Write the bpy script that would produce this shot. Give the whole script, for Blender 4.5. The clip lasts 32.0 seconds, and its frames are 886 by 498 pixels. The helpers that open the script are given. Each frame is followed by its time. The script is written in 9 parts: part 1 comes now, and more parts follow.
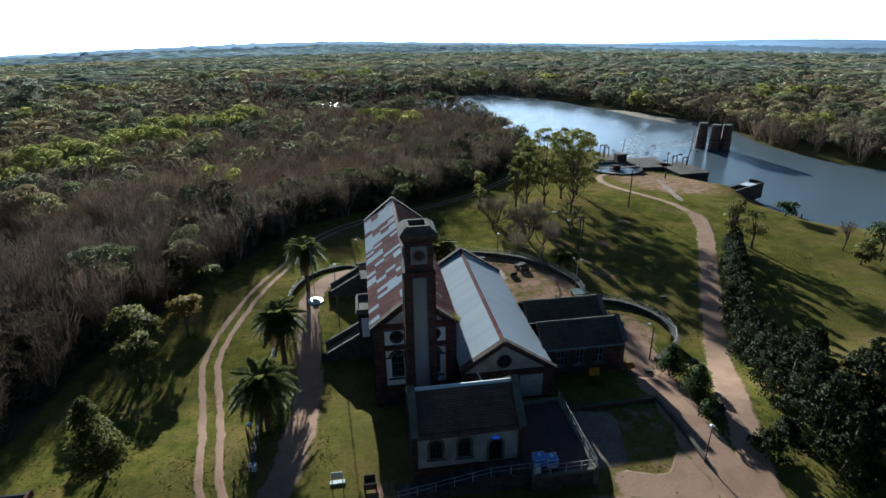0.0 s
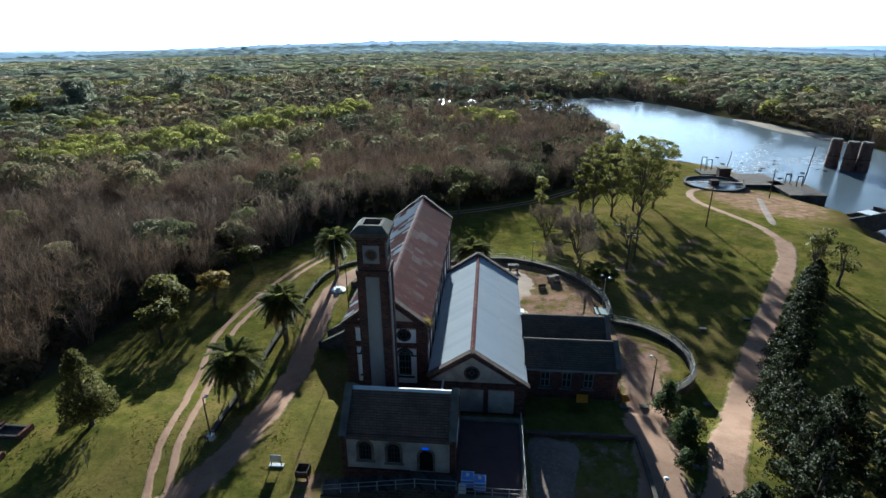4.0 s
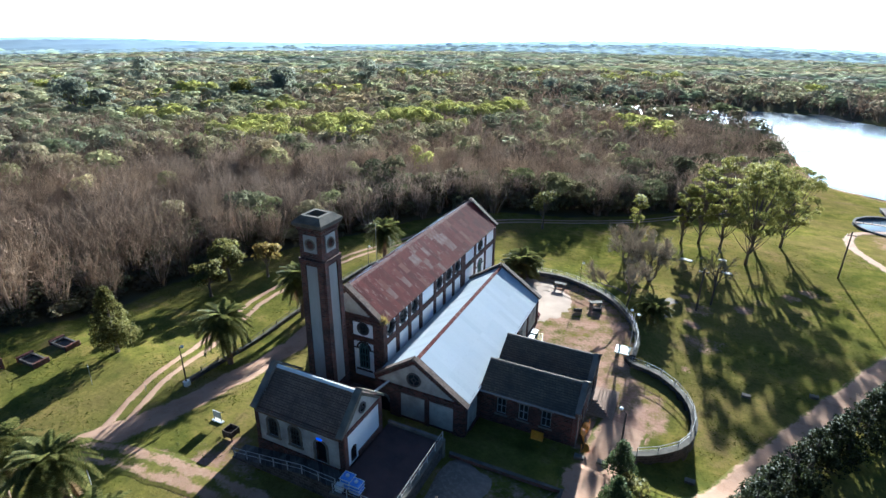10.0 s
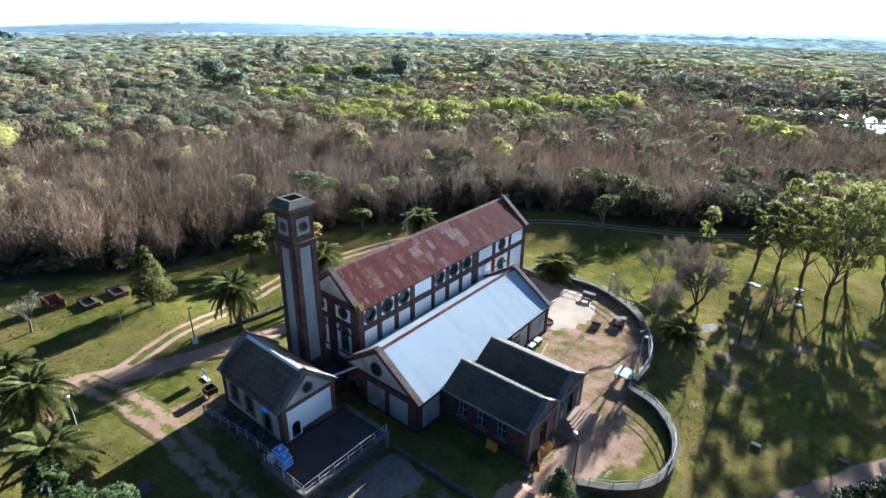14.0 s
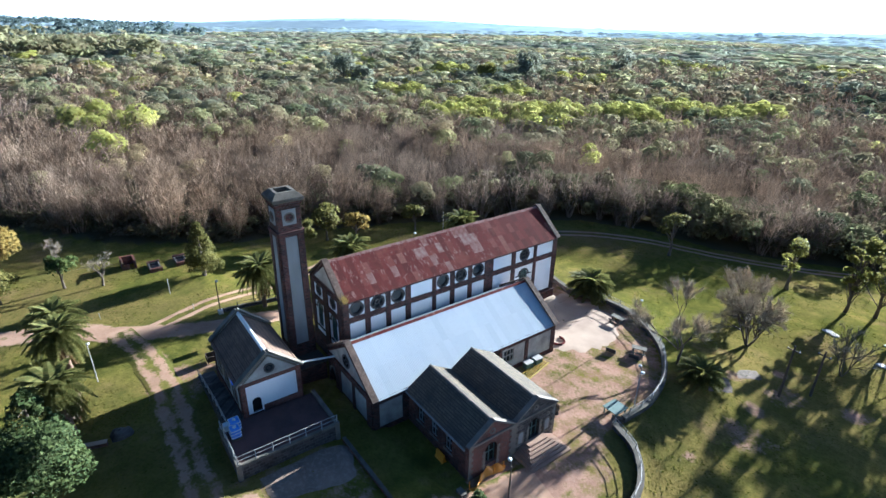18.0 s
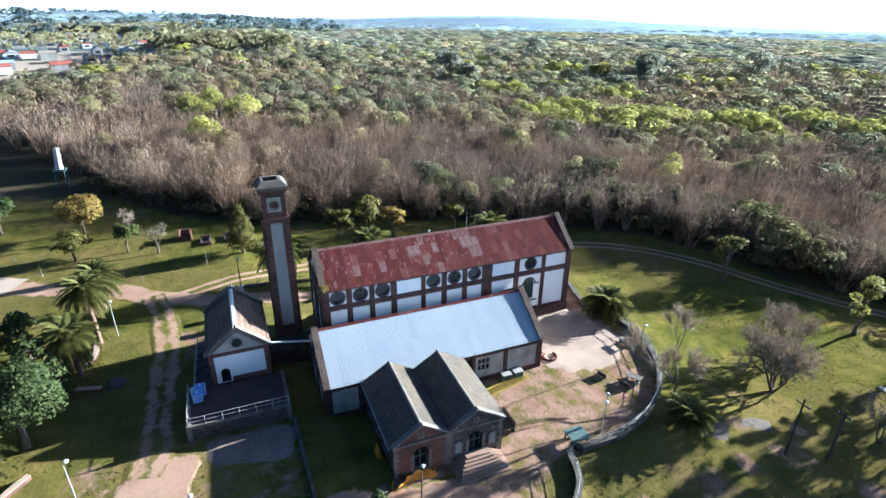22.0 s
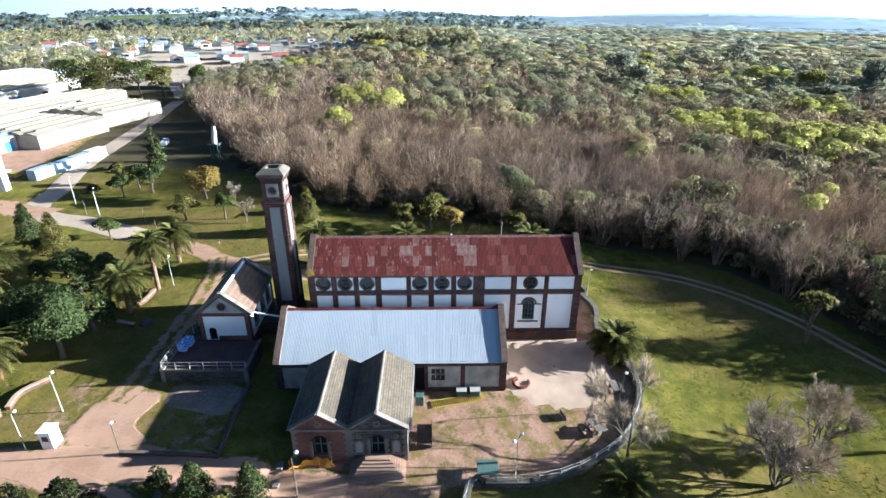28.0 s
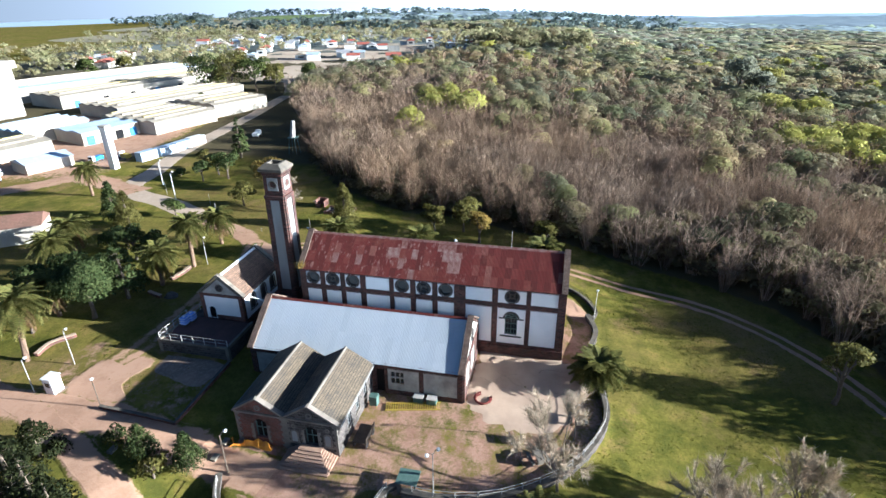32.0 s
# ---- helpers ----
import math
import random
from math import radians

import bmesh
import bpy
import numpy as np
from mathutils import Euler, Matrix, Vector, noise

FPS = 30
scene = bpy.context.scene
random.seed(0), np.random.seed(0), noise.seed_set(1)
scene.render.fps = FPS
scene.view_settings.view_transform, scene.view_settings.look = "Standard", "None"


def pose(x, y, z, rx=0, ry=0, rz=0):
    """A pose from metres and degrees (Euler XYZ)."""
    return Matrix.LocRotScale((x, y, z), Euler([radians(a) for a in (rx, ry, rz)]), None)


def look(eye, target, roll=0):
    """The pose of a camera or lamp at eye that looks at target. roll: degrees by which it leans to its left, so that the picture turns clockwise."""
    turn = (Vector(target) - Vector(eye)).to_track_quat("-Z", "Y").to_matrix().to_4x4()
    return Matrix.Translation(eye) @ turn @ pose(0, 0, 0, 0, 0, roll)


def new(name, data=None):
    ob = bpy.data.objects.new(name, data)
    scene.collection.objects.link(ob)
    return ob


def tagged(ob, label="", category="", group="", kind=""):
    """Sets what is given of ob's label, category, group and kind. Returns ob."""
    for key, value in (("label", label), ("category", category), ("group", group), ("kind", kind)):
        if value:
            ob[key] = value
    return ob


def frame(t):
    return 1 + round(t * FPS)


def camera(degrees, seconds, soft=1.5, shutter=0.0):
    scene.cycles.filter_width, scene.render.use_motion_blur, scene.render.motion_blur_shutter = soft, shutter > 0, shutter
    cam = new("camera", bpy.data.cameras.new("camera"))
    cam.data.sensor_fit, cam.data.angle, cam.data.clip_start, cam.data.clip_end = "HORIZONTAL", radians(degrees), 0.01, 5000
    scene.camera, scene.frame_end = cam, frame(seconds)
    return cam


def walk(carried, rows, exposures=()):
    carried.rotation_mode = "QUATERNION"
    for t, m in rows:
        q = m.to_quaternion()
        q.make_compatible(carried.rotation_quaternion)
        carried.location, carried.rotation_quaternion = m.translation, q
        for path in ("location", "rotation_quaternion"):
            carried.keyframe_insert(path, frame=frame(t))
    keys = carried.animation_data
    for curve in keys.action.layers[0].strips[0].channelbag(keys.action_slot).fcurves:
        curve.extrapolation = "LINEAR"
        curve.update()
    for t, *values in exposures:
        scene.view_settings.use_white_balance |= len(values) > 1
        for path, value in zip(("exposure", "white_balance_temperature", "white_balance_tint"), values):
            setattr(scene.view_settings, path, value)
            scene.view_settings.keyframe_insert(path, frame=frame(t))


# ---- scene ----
cam = camera(78.4, 32.0)
# seconds, eye (m), yaw, pitch, roll (degrees)
ROWS = [
    (0, -0.19, -0.35, 38.27, -8.64, -22.56, 0.70),
    (0.5, 1.59, -0.45, 38.25, -6.89, -22.50, 0.70),
    (1, 3.37, -0.52, 38.22, -5.19, -22.49, 0.68),
    (1.5, 5.16, -0.52, 38.17, -3.56, -22.46, 0.63),
    (2, 6.91, -0.47, 38.16, -1.98, -22.46, 0.57),
    (2.5, 8.65, -0.35, 38.20, -0.30, -22.50, 0.47),
    (3, 10.44, -0.20, 38.18, 1.41, -22.50, 0.46),
    (3.5, 12.20, 0.00, 38.15, 3.14, -22.51, 0.40),
    (5.5, 19.20, 1.19, 38.14, 10.02, -22.54, 0.06),
    (6, 20.96, 1.63, 38.15, 11.78, -22.53, 0.04),
    (6.5, 22.64, 2.11, 38.17, 13.64, -22.56, -0.03),
    (7, 24.33, 2.63, 38.19, 15.44, -22.57, -0.13),
    (7.5, 25.93, 3.23, 38.22, 17.03, -22.60, -0.24),
    (8, 27.64, 3.80, 38.25, 18.63, -22.57, -0.24),
    (8.5, 29.19, 4.44, 38.28, 20.20, -22.60, -0.39),
    (9, 30.84, 5.17, 38.32, 21.81, -22.62, -0.39),
    (9.5, 32.35, 5.95, 38.34, 23.48, -22.66, -0.52),
    (10, 33.97, 6.77, 38.35, 25.30, -22.68, -0.56),
    (10.5, 35.44, 7.57, 38.36, 26.92, -22.69, -0.64),
    (11, 36.98, 8.48, 38.43, 28.59, -22.71, -0.66),
    (11.5, 38.49, 9.45, 38.55, 30.24, -22.77, -0.72),
    (12, 39.94, 10.49, 38.67, 31.97, -22.92, -0.81),
    (12.5, 41.49, 11.58, 38.74, 33.78, -23.32, -0.79),
    (13, 42.91, 12.67, 38.82, 35.60, -23.79, -0.87),
    (13.5, 44.34, 13.81, 38.89, 37.45, -23.90, -0.92),
    (14, 45.69, 15.01, 38.92, 39.30, -23.95, -0.97),
    (14.5, 47.05, 16.28, 39.03, 41.11, -24.03, -0.94),
    (16.5, 52.39, 21.95, 39.45, 48.93, -24.23, -0.86),
    (17, 53.53, 23.42, 39.55, 50.77, -24.29, -0.86),
    (17.5, 54.64, 24.88, 39.62, 52.53, -24.35, -0.89),
    (18, 55.74, 26.42, 39.70, 54.34, -24.40, -0.87),
    (18.5, 56.77, 27.99, 39.80, 56.11, -24.47, -0.87),
    (19, 57.77, 29.58, 39.90, 57.82, -24.53, -0.85),
    (19.5, 58.71, 31.18, 39.97, 59.52, -24.58, -0.89),
    (20, 59.67, 32.93, 40.02, 61.17, -24.62, -0.80),
    (20.5, 60.54, 34.62, 40.08, 62.86, -24.67, -0.76),
    (21, 61.35, 36.35, 40.12, 64.54, -24.73, -0.72),
    (21.5, 62.07, 38.06, 40.13, 66.21, -24.77, -0.74),
    (22, 62.79, 39.82, 40.13, 67.88, -24.81, -0.69),
    (22.5, 63.44, 41.57, 40.17, 69.47, -24.87, -0.71),
    (23, 64.04, 43.43, 40.17, 71.12, -24.91, -0.68),
    (23.5, 64.60, 45.32, 40.16, 72.66, -24.94, -0.62),
    (24, 65.06, 47.23, 40.24, 74.27, -24.98, -0.54),
    (24.5, 65.45, 49.14, 40.37, 76.08, -25.02, -0.51),
    (25, 65.85, 51.07, 40.52, 78.05, -25.07, -0.46),
    (25.5, 66.20, 53.08, 40.58, 79.89, -25.08, -0.38),
    (27.5, 66.77, 61.20, 40.82, 87.35, -25.15, -0.08),
    (28, 66.79, 63.19, 40.90, 89.12, -25.17, -0.02),
    (28.5, 66.72, 65.19, 40.98, 90.85, -25.16, 0.07),
    (29, 66.60, 67.21, 41.10, 92.59, -25.17, 0.15),
    (29.5, 66.41, 69.21, 41.20, 94.22, -25.17, 0.22),
    (30, 66.18, 71.20, 41.32, 95.75, -25.18, 0.29),
    (30.5, 65.91, 73.18, 41.39, 97.28, -25.18, 0.32),
    (31, 65.56, 75.15, 41.39, 98.87, -25.16, 0.35),
    (31.5, 65.15, 77.09, 41.39, 100.54, -25.14, 0.40),
    (32, 64.67, 79.00, 41.38, 102.28, -25.13, 0.40),
]
EXPO = [(0.0, 1.1, 4450, 1), (3.0, 1.25, 4450, 1), (7.0, 2.25, 4450, 3), (14.0, 2.5, 4350, 5), (20.0, 2.6, 4350, 6), (25.0, 2.6, 4450, 6), (32.0, 2.3, 4600, 8)]
walk(cam, [(t, pose(x, y, z, 90 + pitch, roll, yaw)) for t, x, y, z, yaw, pitch, roll in ROWS], EXPO)

# ---- light ----
SUN_EL, SUN_AZ = radians(14.3), radians(-4.5)      # height above the horizon; turn from +y towards +x
world = bpy.data.worlds.new("world")
scene.world = world
world.use_nodes = True
wn = world.node_tree.nodes
sky = wn.new("ShaderNodeTexSky")
sky.sky_type, sky.sun_disc = "NISHITA", False
sky.sun_elevation, sky.sun_rotation = SUN_EL, SUN_AZ
sky.air_density, sky.dust_density, sky.ozone_density = 1.0, 0.8, 2.0
wn["Background"].inputs["Strength"].default_value = 0.018
world.node_tree.links.new(sky.outputs[0], wn["Background"].inputs[0])
sun = new("sun", bpy.data.lights.new("sun", "SUN"))
sun.data.energy, sun.data.angle, sun.data.color = 5.0, radians(0.6), (1.0, 0.82, 0.58)
sun_dir = Vector((math.sin(SUN_AZ) * math.cos(SUN_EL), math.cos(SUN_AZ) * math.cos(SUN_EL), math.sin(SUN_EL)))
sun.matrix_world = look(sun_dir * 200, (0, 0, 0))


def ring_wall(name, radius, z0, tops, mat, label):
    n = len(tops)
    vs = []
    for i, t in enumerate(tops):
        a = i * math.tau / n
        vs += [(radius * math.sin(a), 50 + radius * math.cos(a), z0), (radius * math.sin(a), 50 + radius * math.cos(a), t)]
    fs = [(2 * i, 2 * i + 1, (2 * i + 3) % (2 * n), (2 * i + 2) % (2 * n)) for i in range(n)]
    me = bpy.data.meshes.new(name)
    me.from_pydata(vs, [], fs)
    me.materials.append(mat)
    return tagged(new(name, me), label, "backdrop", kind="structure")

# ---- helpers of this scene ----
rnd = random.Random(7)


def link_mesh(name, me, mat, parent=None, label=""):
    ob = new(name, me)
    if mat and not me.materials:
        me.materials.append(mat)
    if parent:
        ob.parent = parent
    if label:
        ob["label"] = label
    return ob


def part(name, bm, mat, parent=None, label="", smooth=False):
    me = bpy.data.meshes.new(name)
    bmesh.ops.recalc_face_normals(bm, faces=bm.faces)
    bm.to_mesh(me)
    bm.free()
    if smooth:
        for p in me.polygons:
            p.use_smooth = True
    return link_mesh(name, me, mat, parent, label)


def pydata(name, verts, faces, mat, parent=None, label=""):
    me = bpy.data.meshes.new(name)
    me.from_pydata([tuple(v) for v in verts], [], [tuple(f) for f in faces])
    return link_mesh(name, me, mat, parent, label)


def thing(name, at=(0, 0, 0), label="", category="", group="", kind=""):
    ob = new(name)
    ob.empty_display_size = 0.3
    ob.location = at
    tagged(ob, label, category, group, kind)
    return ob


def box(bm, x0, x1, y0, y1, z0, z1, bevel=0.0):
    vs = [bm.verts.new((x, y, z)) for x in (x0, x1) for y in (y0, y1) for z in (z0, z1)]
    f = [(0, 1, 3, 2), (4, 6, 7, 5), (0, 4, 5, 1), (2, 3, 7, 6), (0, 2, 6, 4), (1, 5, 7, 3)]
    fs = [bm.faces.new([vs[i] for i in q]) for q in f]
    if bevel:
        es = list({e for q in fs for e in q.edges})
        bmesh.ops.bevel(bm, geom=es, offset=bevel, segments=1, affect="EDGES")
    return vs


def boxes(*rows, bevel=0.0):
    bm = bmesh.new()
    for q in rows:
        box(bm, *q, bevel=bevel)
    return bm


def prism(bm, pts, a, b, axis):
    """A closed outline pts of (u, v) drawn out from a to b along the axis; u, v are the other two axes in order."""
    def at(u, v, w):
        return {"x": (w, u, v), "y": (u, w, v), "z": (u, v, w)}[axis]
    lo = [bm.verts.new(at(u, v, a)) for u, v in pts]
    hi = [bm.verts.new(at(u, v, b)) for u, v in pts]
    n = len(pts)
    bm.faces.new(lo)
    bm.faces.new(hi[::-1])
    for i in range(n):
        bm.faces.new((lo[i], hi[i], hi[(i + 1) % n], lo[(i + 1) % n]))


def tube(bm, pts, radii, sides=8, cap=True):
    """A round bar along pts with the given radius at each."""
    pts = [Vector(p) for p in pts]
    rings = []
    for i, p in enumerate(pts):
        d = (pts[min(i + 1, len(pts) - 1)] - pts[max(i - 1, 0)])
        d = d.normalized() if d.length > 1e-6 else Vector((0, 0, 1))
        a = d.cross(Vector((0, 0, 1)) if abs(d.z) < 0.9 else Vector((1, 0, 0))).normalized()
        b = d.cross(a)
        r = radii[i] if isinstance(radii, (list, tuple)) else radii
        rings.append([bm.verts.new(p + (a * math.cos(k * math.tau / sides) + b * math.sin(k * math.tau / sides)) * r) for k in range(sides)])
    for p, q in zip(rings, rings[1:]):
        for k in range(sides):
            bm.faces.new((p[k], p[(k + 1) % sides], q[(k + 1) % sides], q[k]))
    if cap:
        bm.faces.new(rings[0][::-1])
        bm.faces.new(rings[-1])


def ring(bm, c, r0, r1, u, v, n, depth, seg=24, a0=0.0, a1=math.tau):
    """A flat ring sector with depth along n; u, v span its plane."""
    c, u, v, n = Vector(c), Vector(u), Vector(v), Vector(n)
    full = abs(a1 - a0 - math.tau) < 1e-6
    cols = []
    for i in range(seg if full else seg + 1):
        a = a0 + (a1 - a0) * i / seg
        d = u * math.cos(a) + v * math.sin(a)
        cols.append([bm.verts.new(c + d * r + n * h) for r, h in ((r0, 0), (r1, 0), (r1, depth), (r0, depth))])
    m = len(cols)
    for i in range(m if full else m - 1):
        p, q = cols[i], cols[(i + 1) % m]
        for k in range(4):
            bm.faces.new((p[k], q[k], q[(k + 1) % 4], p[(k + 1) % 4]))


def arch_pts(y0, y1, z0, zs, seg=10):
    """Outline of an arched opening: straight to zs, then a half circle."""
    c, r = (y0 + y1) / 2, (y1 - y0) / 2
    return [(y0, z0), (y1, z0)] + [(c + r * math.cos(math.pi * i / seg), zs + r * math.sin(math.pi * i / seg)) for i in range(seg + 1)]


def smoothstep(a, b, x):
    u = np.clip((np.asarray(x, float) - a) / (b - a), 0, 1)
    return u * u * (3 - 2 * u)


def seg_dist(x, y, line):
    """Distance of points from a broken line, by numpy."""
    x, y = np.asarray(x, float), np.asarray(y, float)
    best = np.full(x.shape, 1e9)
    for (ax, ay), (bx, by) in zip(line, line[1:]):
        dx, dy = bx - ax, by - ay
        u = np.clip(((x - ax) * dx + (y - ay) * dy) / (dx * dx + dy * dy + 1e-9), 0, 1)
        best = np.minimum(best, np.hypot(x - ax - u * dx, y - ay - u * dy))
    return best


def inside(x, y, poly):
    x, y = np.asarray(x, float), np.asarray(y, float)
    odd = np.zeros(x.shape, bool)
    for (ax, ay), (bx, by) in zip(poly, poly[1:] + poly[:1]):
        hit = ((ay > y) != (by > y)) & (x < (bx - ax) * (y - ay) / ((by - ay) or 1e-9) + ax)
        odd ^= hit
    return odd


def smooth_line(pts, step=1.0):
    """A Catmull-Rom line through pts, at even steps."""
    p = [np.array(q, float) for q in pts]
    p = [2 * p[0] - p[1]] + p + [2 * p[-1] - p[-2]]
    out = []
    for i in range(1, len(p) - 2):
        n = max(2, int(np.linalg.norm(p[i + 1] - p[i]) / step))
        for k in range(n):
            u = k / n
            out.append(0.5 * (2 * p[i] + (p[i + 1] - p[i - 1]) * u + (2 * p[i - 1] - 5 * p[i] + 4 * p[i + 1] - p[i + 2]) * u * u
                              + (3 * p[i] - p[i - 1] - 3 * p[i + 1] + p[i + 2]) * u ** 3))
    out.append(p[-2])
    return [tuple(q) for q in out]

# ---- materials ----
def material(name, build):
    m = bpy.data.materials.new(name)
    m.use_nodes = True
    nt = m.node_tree
    n, l = nt.nodes, nt.links
    b = n["Principled BSDF"]

    def add(kind, **kw):
        q = n.new("ShaderNode" + kind)
        for k, v in kw.items():
            q.inputs[k.replace("_", " ")].default_value = v
        return q
    build(nt, n, l, b, add)
    return m


def coords(n, l, scale=(1, 1, 1), kind="Object"):
    tc = n.new("ShaderNodeTexCoord")
    mp = n.new("ShaderNodeMapping")
    mp.inputs["Scale"].default_value = scale
    l.new(tc.outputs[kind], mp.inputs[0])
    return mp.outputs[0]


def ramp(n, l, src, stops):
    r = n.new("ShaderNodeValToRGB")
    while len(r.color_ramp.elements) < len(stops):
        r.color_ramp.elements.new(0.5)
    for e, (p, c) in zip(r.color_ramp.elements, stops):
        e.position, e.color = p, (*c, 1)
    l.new(src, r.inputs[0])
    return r.outputs[0]


def mix(n, l, fac, a, b, kind="MIX"):
    m = n.new("ShaderNodeMix")
    m.data_type, m.blend_type = "RGBA", kind
    for sock, val in ((m.inputs[0], fac), (m.inputs[6], a), (m.inputs[7], b)):
        if hasattr(val, "is_linked"):
            l.new(val, sock)
        elif isinstance(val, (int, float)):
            sock.default_value = val
        else:
            sock.default_value = (*val, 1)
    return m.outputs[2]


def noise_tex(n, l, vec, scale, detail=4, rough=0.55):
    t = n.new("ShaderNodeTexNoise")
    t.inputs["Scale"].default_value, t.inputs["Detail"].default_value, t.inputs["Roughness"].default_value = scale, detail, rough
    l.new(vec, t.inputs["Vector"])
    return t.outputs["Fac"]


def bump(n, l, b, h, strength=0.3, dist=0.05):
    q = n.new("ShaderNodeBump")
    q.inputs["Strength"].default_value, q.inputs["Distance"].default_value = strength, dist
    l.new(h, q.inputs["Height"])
    l.new(q.outputs[0], b.inputs["Normal"])


def two_scale(name, c1, c2, c3, big=0.25, small=6.0, rough=0.85, bmp=0.3, dist=0.04, kind="Object", stretch=(1, 1, 1), metal=0.0):
    """A plain weathered surface: c1 to c2 in large stains, c3 in fine specks."""
    def build(nt, n, l, b, add):
        v = coords(n, l, stretch, kind)
        a = noise_tex(n, l, v, big, 5)
        s = noise_tex(n, l, v, small, 6, 0.7)
        col = mix(n, l, ramp(n, l, a, [(0.35, (0, 0, 0)), (0.68, (1, 1, 1))]), c1, c2)
        col = mix(n, l, ramp(n, l, s, [(0.48, (0, 0, 0)), (0.75, (1, 1, 1))]), col, c3)
        l.new(col, b.inputs["Base Color"])
        b.inputs["Roughness"].default_value, b.inputs["Metallic"].default_value = rough, metal
        b.inputs["Specular IOR Level"].default_value = 0.15 if rough > 0.75 else 0.4
        bump(n, l, b, s, bmp, dist)
    return material(name, build)


def brick_mat(name, c1, c2, mortar, w=0.26, h=0.085, stain=(0.03, 0.025, 0.022), squash=1.0):
    """Coursed masonry on upright faces: u runs along x + y, v is the height."""
    def build(nt, n, l, b, add):
        tc = n.new("ShaderNodeTexCoord")
        sp = n.new("ShaderNodeSeparateXYZ")
        l.new(tc.outputs["Object"], sp.inputs[0])
        ad = n.new("ShaderNodeMath")
        l.new(sp.outputs[0], ad.inputs[0])
        l.new(sp.outputs[1], ad.inputs[1])
        cb = n.new("ShaderNodeCombineXYZ")
        l.new(ad.outputs[0], cb.inputs[0])
        l.new(sp.outputs[2], cb.inputs[1])
        br = n.new("ShaderNodeTexBrick")
        br.inputs["Scale"].default_value = 1.0
        br.inputs["Brick Width"].default_value, br.inputs["Row Height"].default_value = w, h
        br.inputs["Mortar Size"].default_value, br.inputs["Mortar Smooth"].default_value = 0.012 * h / 0.085, 0.3
        br.inputs["Color1"].default_value, br.inputs["Color2"].default_value, br.inputs["Mortar"].default_value = (*c1, 1), (*c2, 1), (*mortar, 1)
        l.new(cb.outputs[0], br.inputs["Vector"])
        a = noise_tex(n, l, tc.outputs["Object"], 0.55, 5, 0.6)
        s = noise_tex(n, l, tc.outputs["Object"], 5.0, 4, 0.7)
        col = mix(n, l, ramp(n, l, a, [(0.45, (0, 0, 0)), (0.72, (0.8, 0.8, 0.8))]), br.outputs["Color"], stain)
        col = mix(n, l, ramp(n, l, s, [(0.5, (0, 0, 0)), (0.8, (0.5, 0.5, 0.5))]), col, mortar)
        l.new(col, b.inputs["Base Color"])
        b.inputs["Roughness"].default_value = 0.9
        b.inputs["Specular IOR Level"].default_value = 0.2
        bump(n, l, b, br.outputs["Fac"], 0.5, -0.012)
    return material(name, build)


def leaf_mat(name, dark, light, thin=0.5, tint=False, rough=0.6):
    """Foliage: colour differs leaf by leaf and, in woods, tree by tree; light passes through."""
    def build(nt, n, l, b, add):
        g = n.new("ShaderNodeNewGeometry")
        col = mix(n, l, g.outputs["Random Per Island"], dark, light)
        v = coords(n, l, (1, 1, 1))
        col = mix(n, l, ramp(n, l, noise_tex(n, l, v, 0.5, 3), [(0.4, (0, 0, 0)), (0.7, (0.6, 0.6, 0.6))]), col, tuple(c * 0.7 for c in dark))
        if tint:
            at = n.new("ShaderNodeAttribute")
            at.attribute_name = "tint"
            dbl = n.new("ShaderNodeVectorMath")
            dbl.operation = "SCALE"
            dbl.inputs["Scale"].default_value = 2.0
            l.new(at.outputs["Color"], dbl.inputs[0])
            col = mix(n, l, 1.0, col, dbl.outputs[0], "MULTIPLY")
        l.new(col, b.inputs["Base Color"])
        b.inputs["Roughness"].default_value = rough
        b.inputs["Specular IOR Level"].default_value = 0.0 if tint else 0.06
        if thin:
            tr = n.new("ShaderNodeBsdfTranslucent")
            l.new(col, tr.inputs[0])
            ms = n.new("ShaderNodeMixShader")
            ms.inputs[0].default_value = thin
            l.new(b.outputs[0], ms.inputs[1])
            l.new(tr.outputs[0], ms.inputs[2])
            l.new(ms.outputs[0], n["Material Output"].inputs[0])
    return material(name, build)


M = {}
M["brick_dark"] = brick_mat("dark_brick", (0.13, 0.048, 0.036), (0.030, 0.016, 0.014), (0.11, 0.085, 0.072), w=0.44, h=0.2)
M["brick_red"] = brick_mat("red_brick", (0.20, 0.075, 0.05), (0.11, 0.04, 0.03), (0.17, 0.135, 0.115))
M["stone"] = brick_mat("rubble_stone", (0.105, 0.088, 0.08), (0.045, 0.04, 0.04), (0.12, 0.11, 0.095), w=0.55, h=0.32)
M["white"] = two_scale("white_plaster", (0.90, 0.90, 0.89), (0.82, 0.82, 0.81), (0.80, 0.79, 0.77), 0.35, 9.0, 0.8, 0.15, 0.01)
M["plaster_old"] = two_scale("stained_plaster", (0.48, 0.46, 0.41), (0.24, 0.23, 0.21), (0.33, 0.31, 0.27), 0.6, 4.0, 0.9, 0.3, 0.02)
M["plaster_grey"] = two_scale("grey_render", (0.32, 0.32, 0.31), (0.21, 0.21, 0.205), (0.27, 0.26, 0.23), 0.4, 5.0, 0.9, 0.3, 0.02, stretch=(1, 1, 0.25))
M["cap_stone"] = two_scale("coping_stone", (0.21, 0.185, 0.145), (0.10, 0.09, 0.075), (0.16, 0.145, 0.12), 0.8, 6.0, 0.9, 0.4, 0.03)
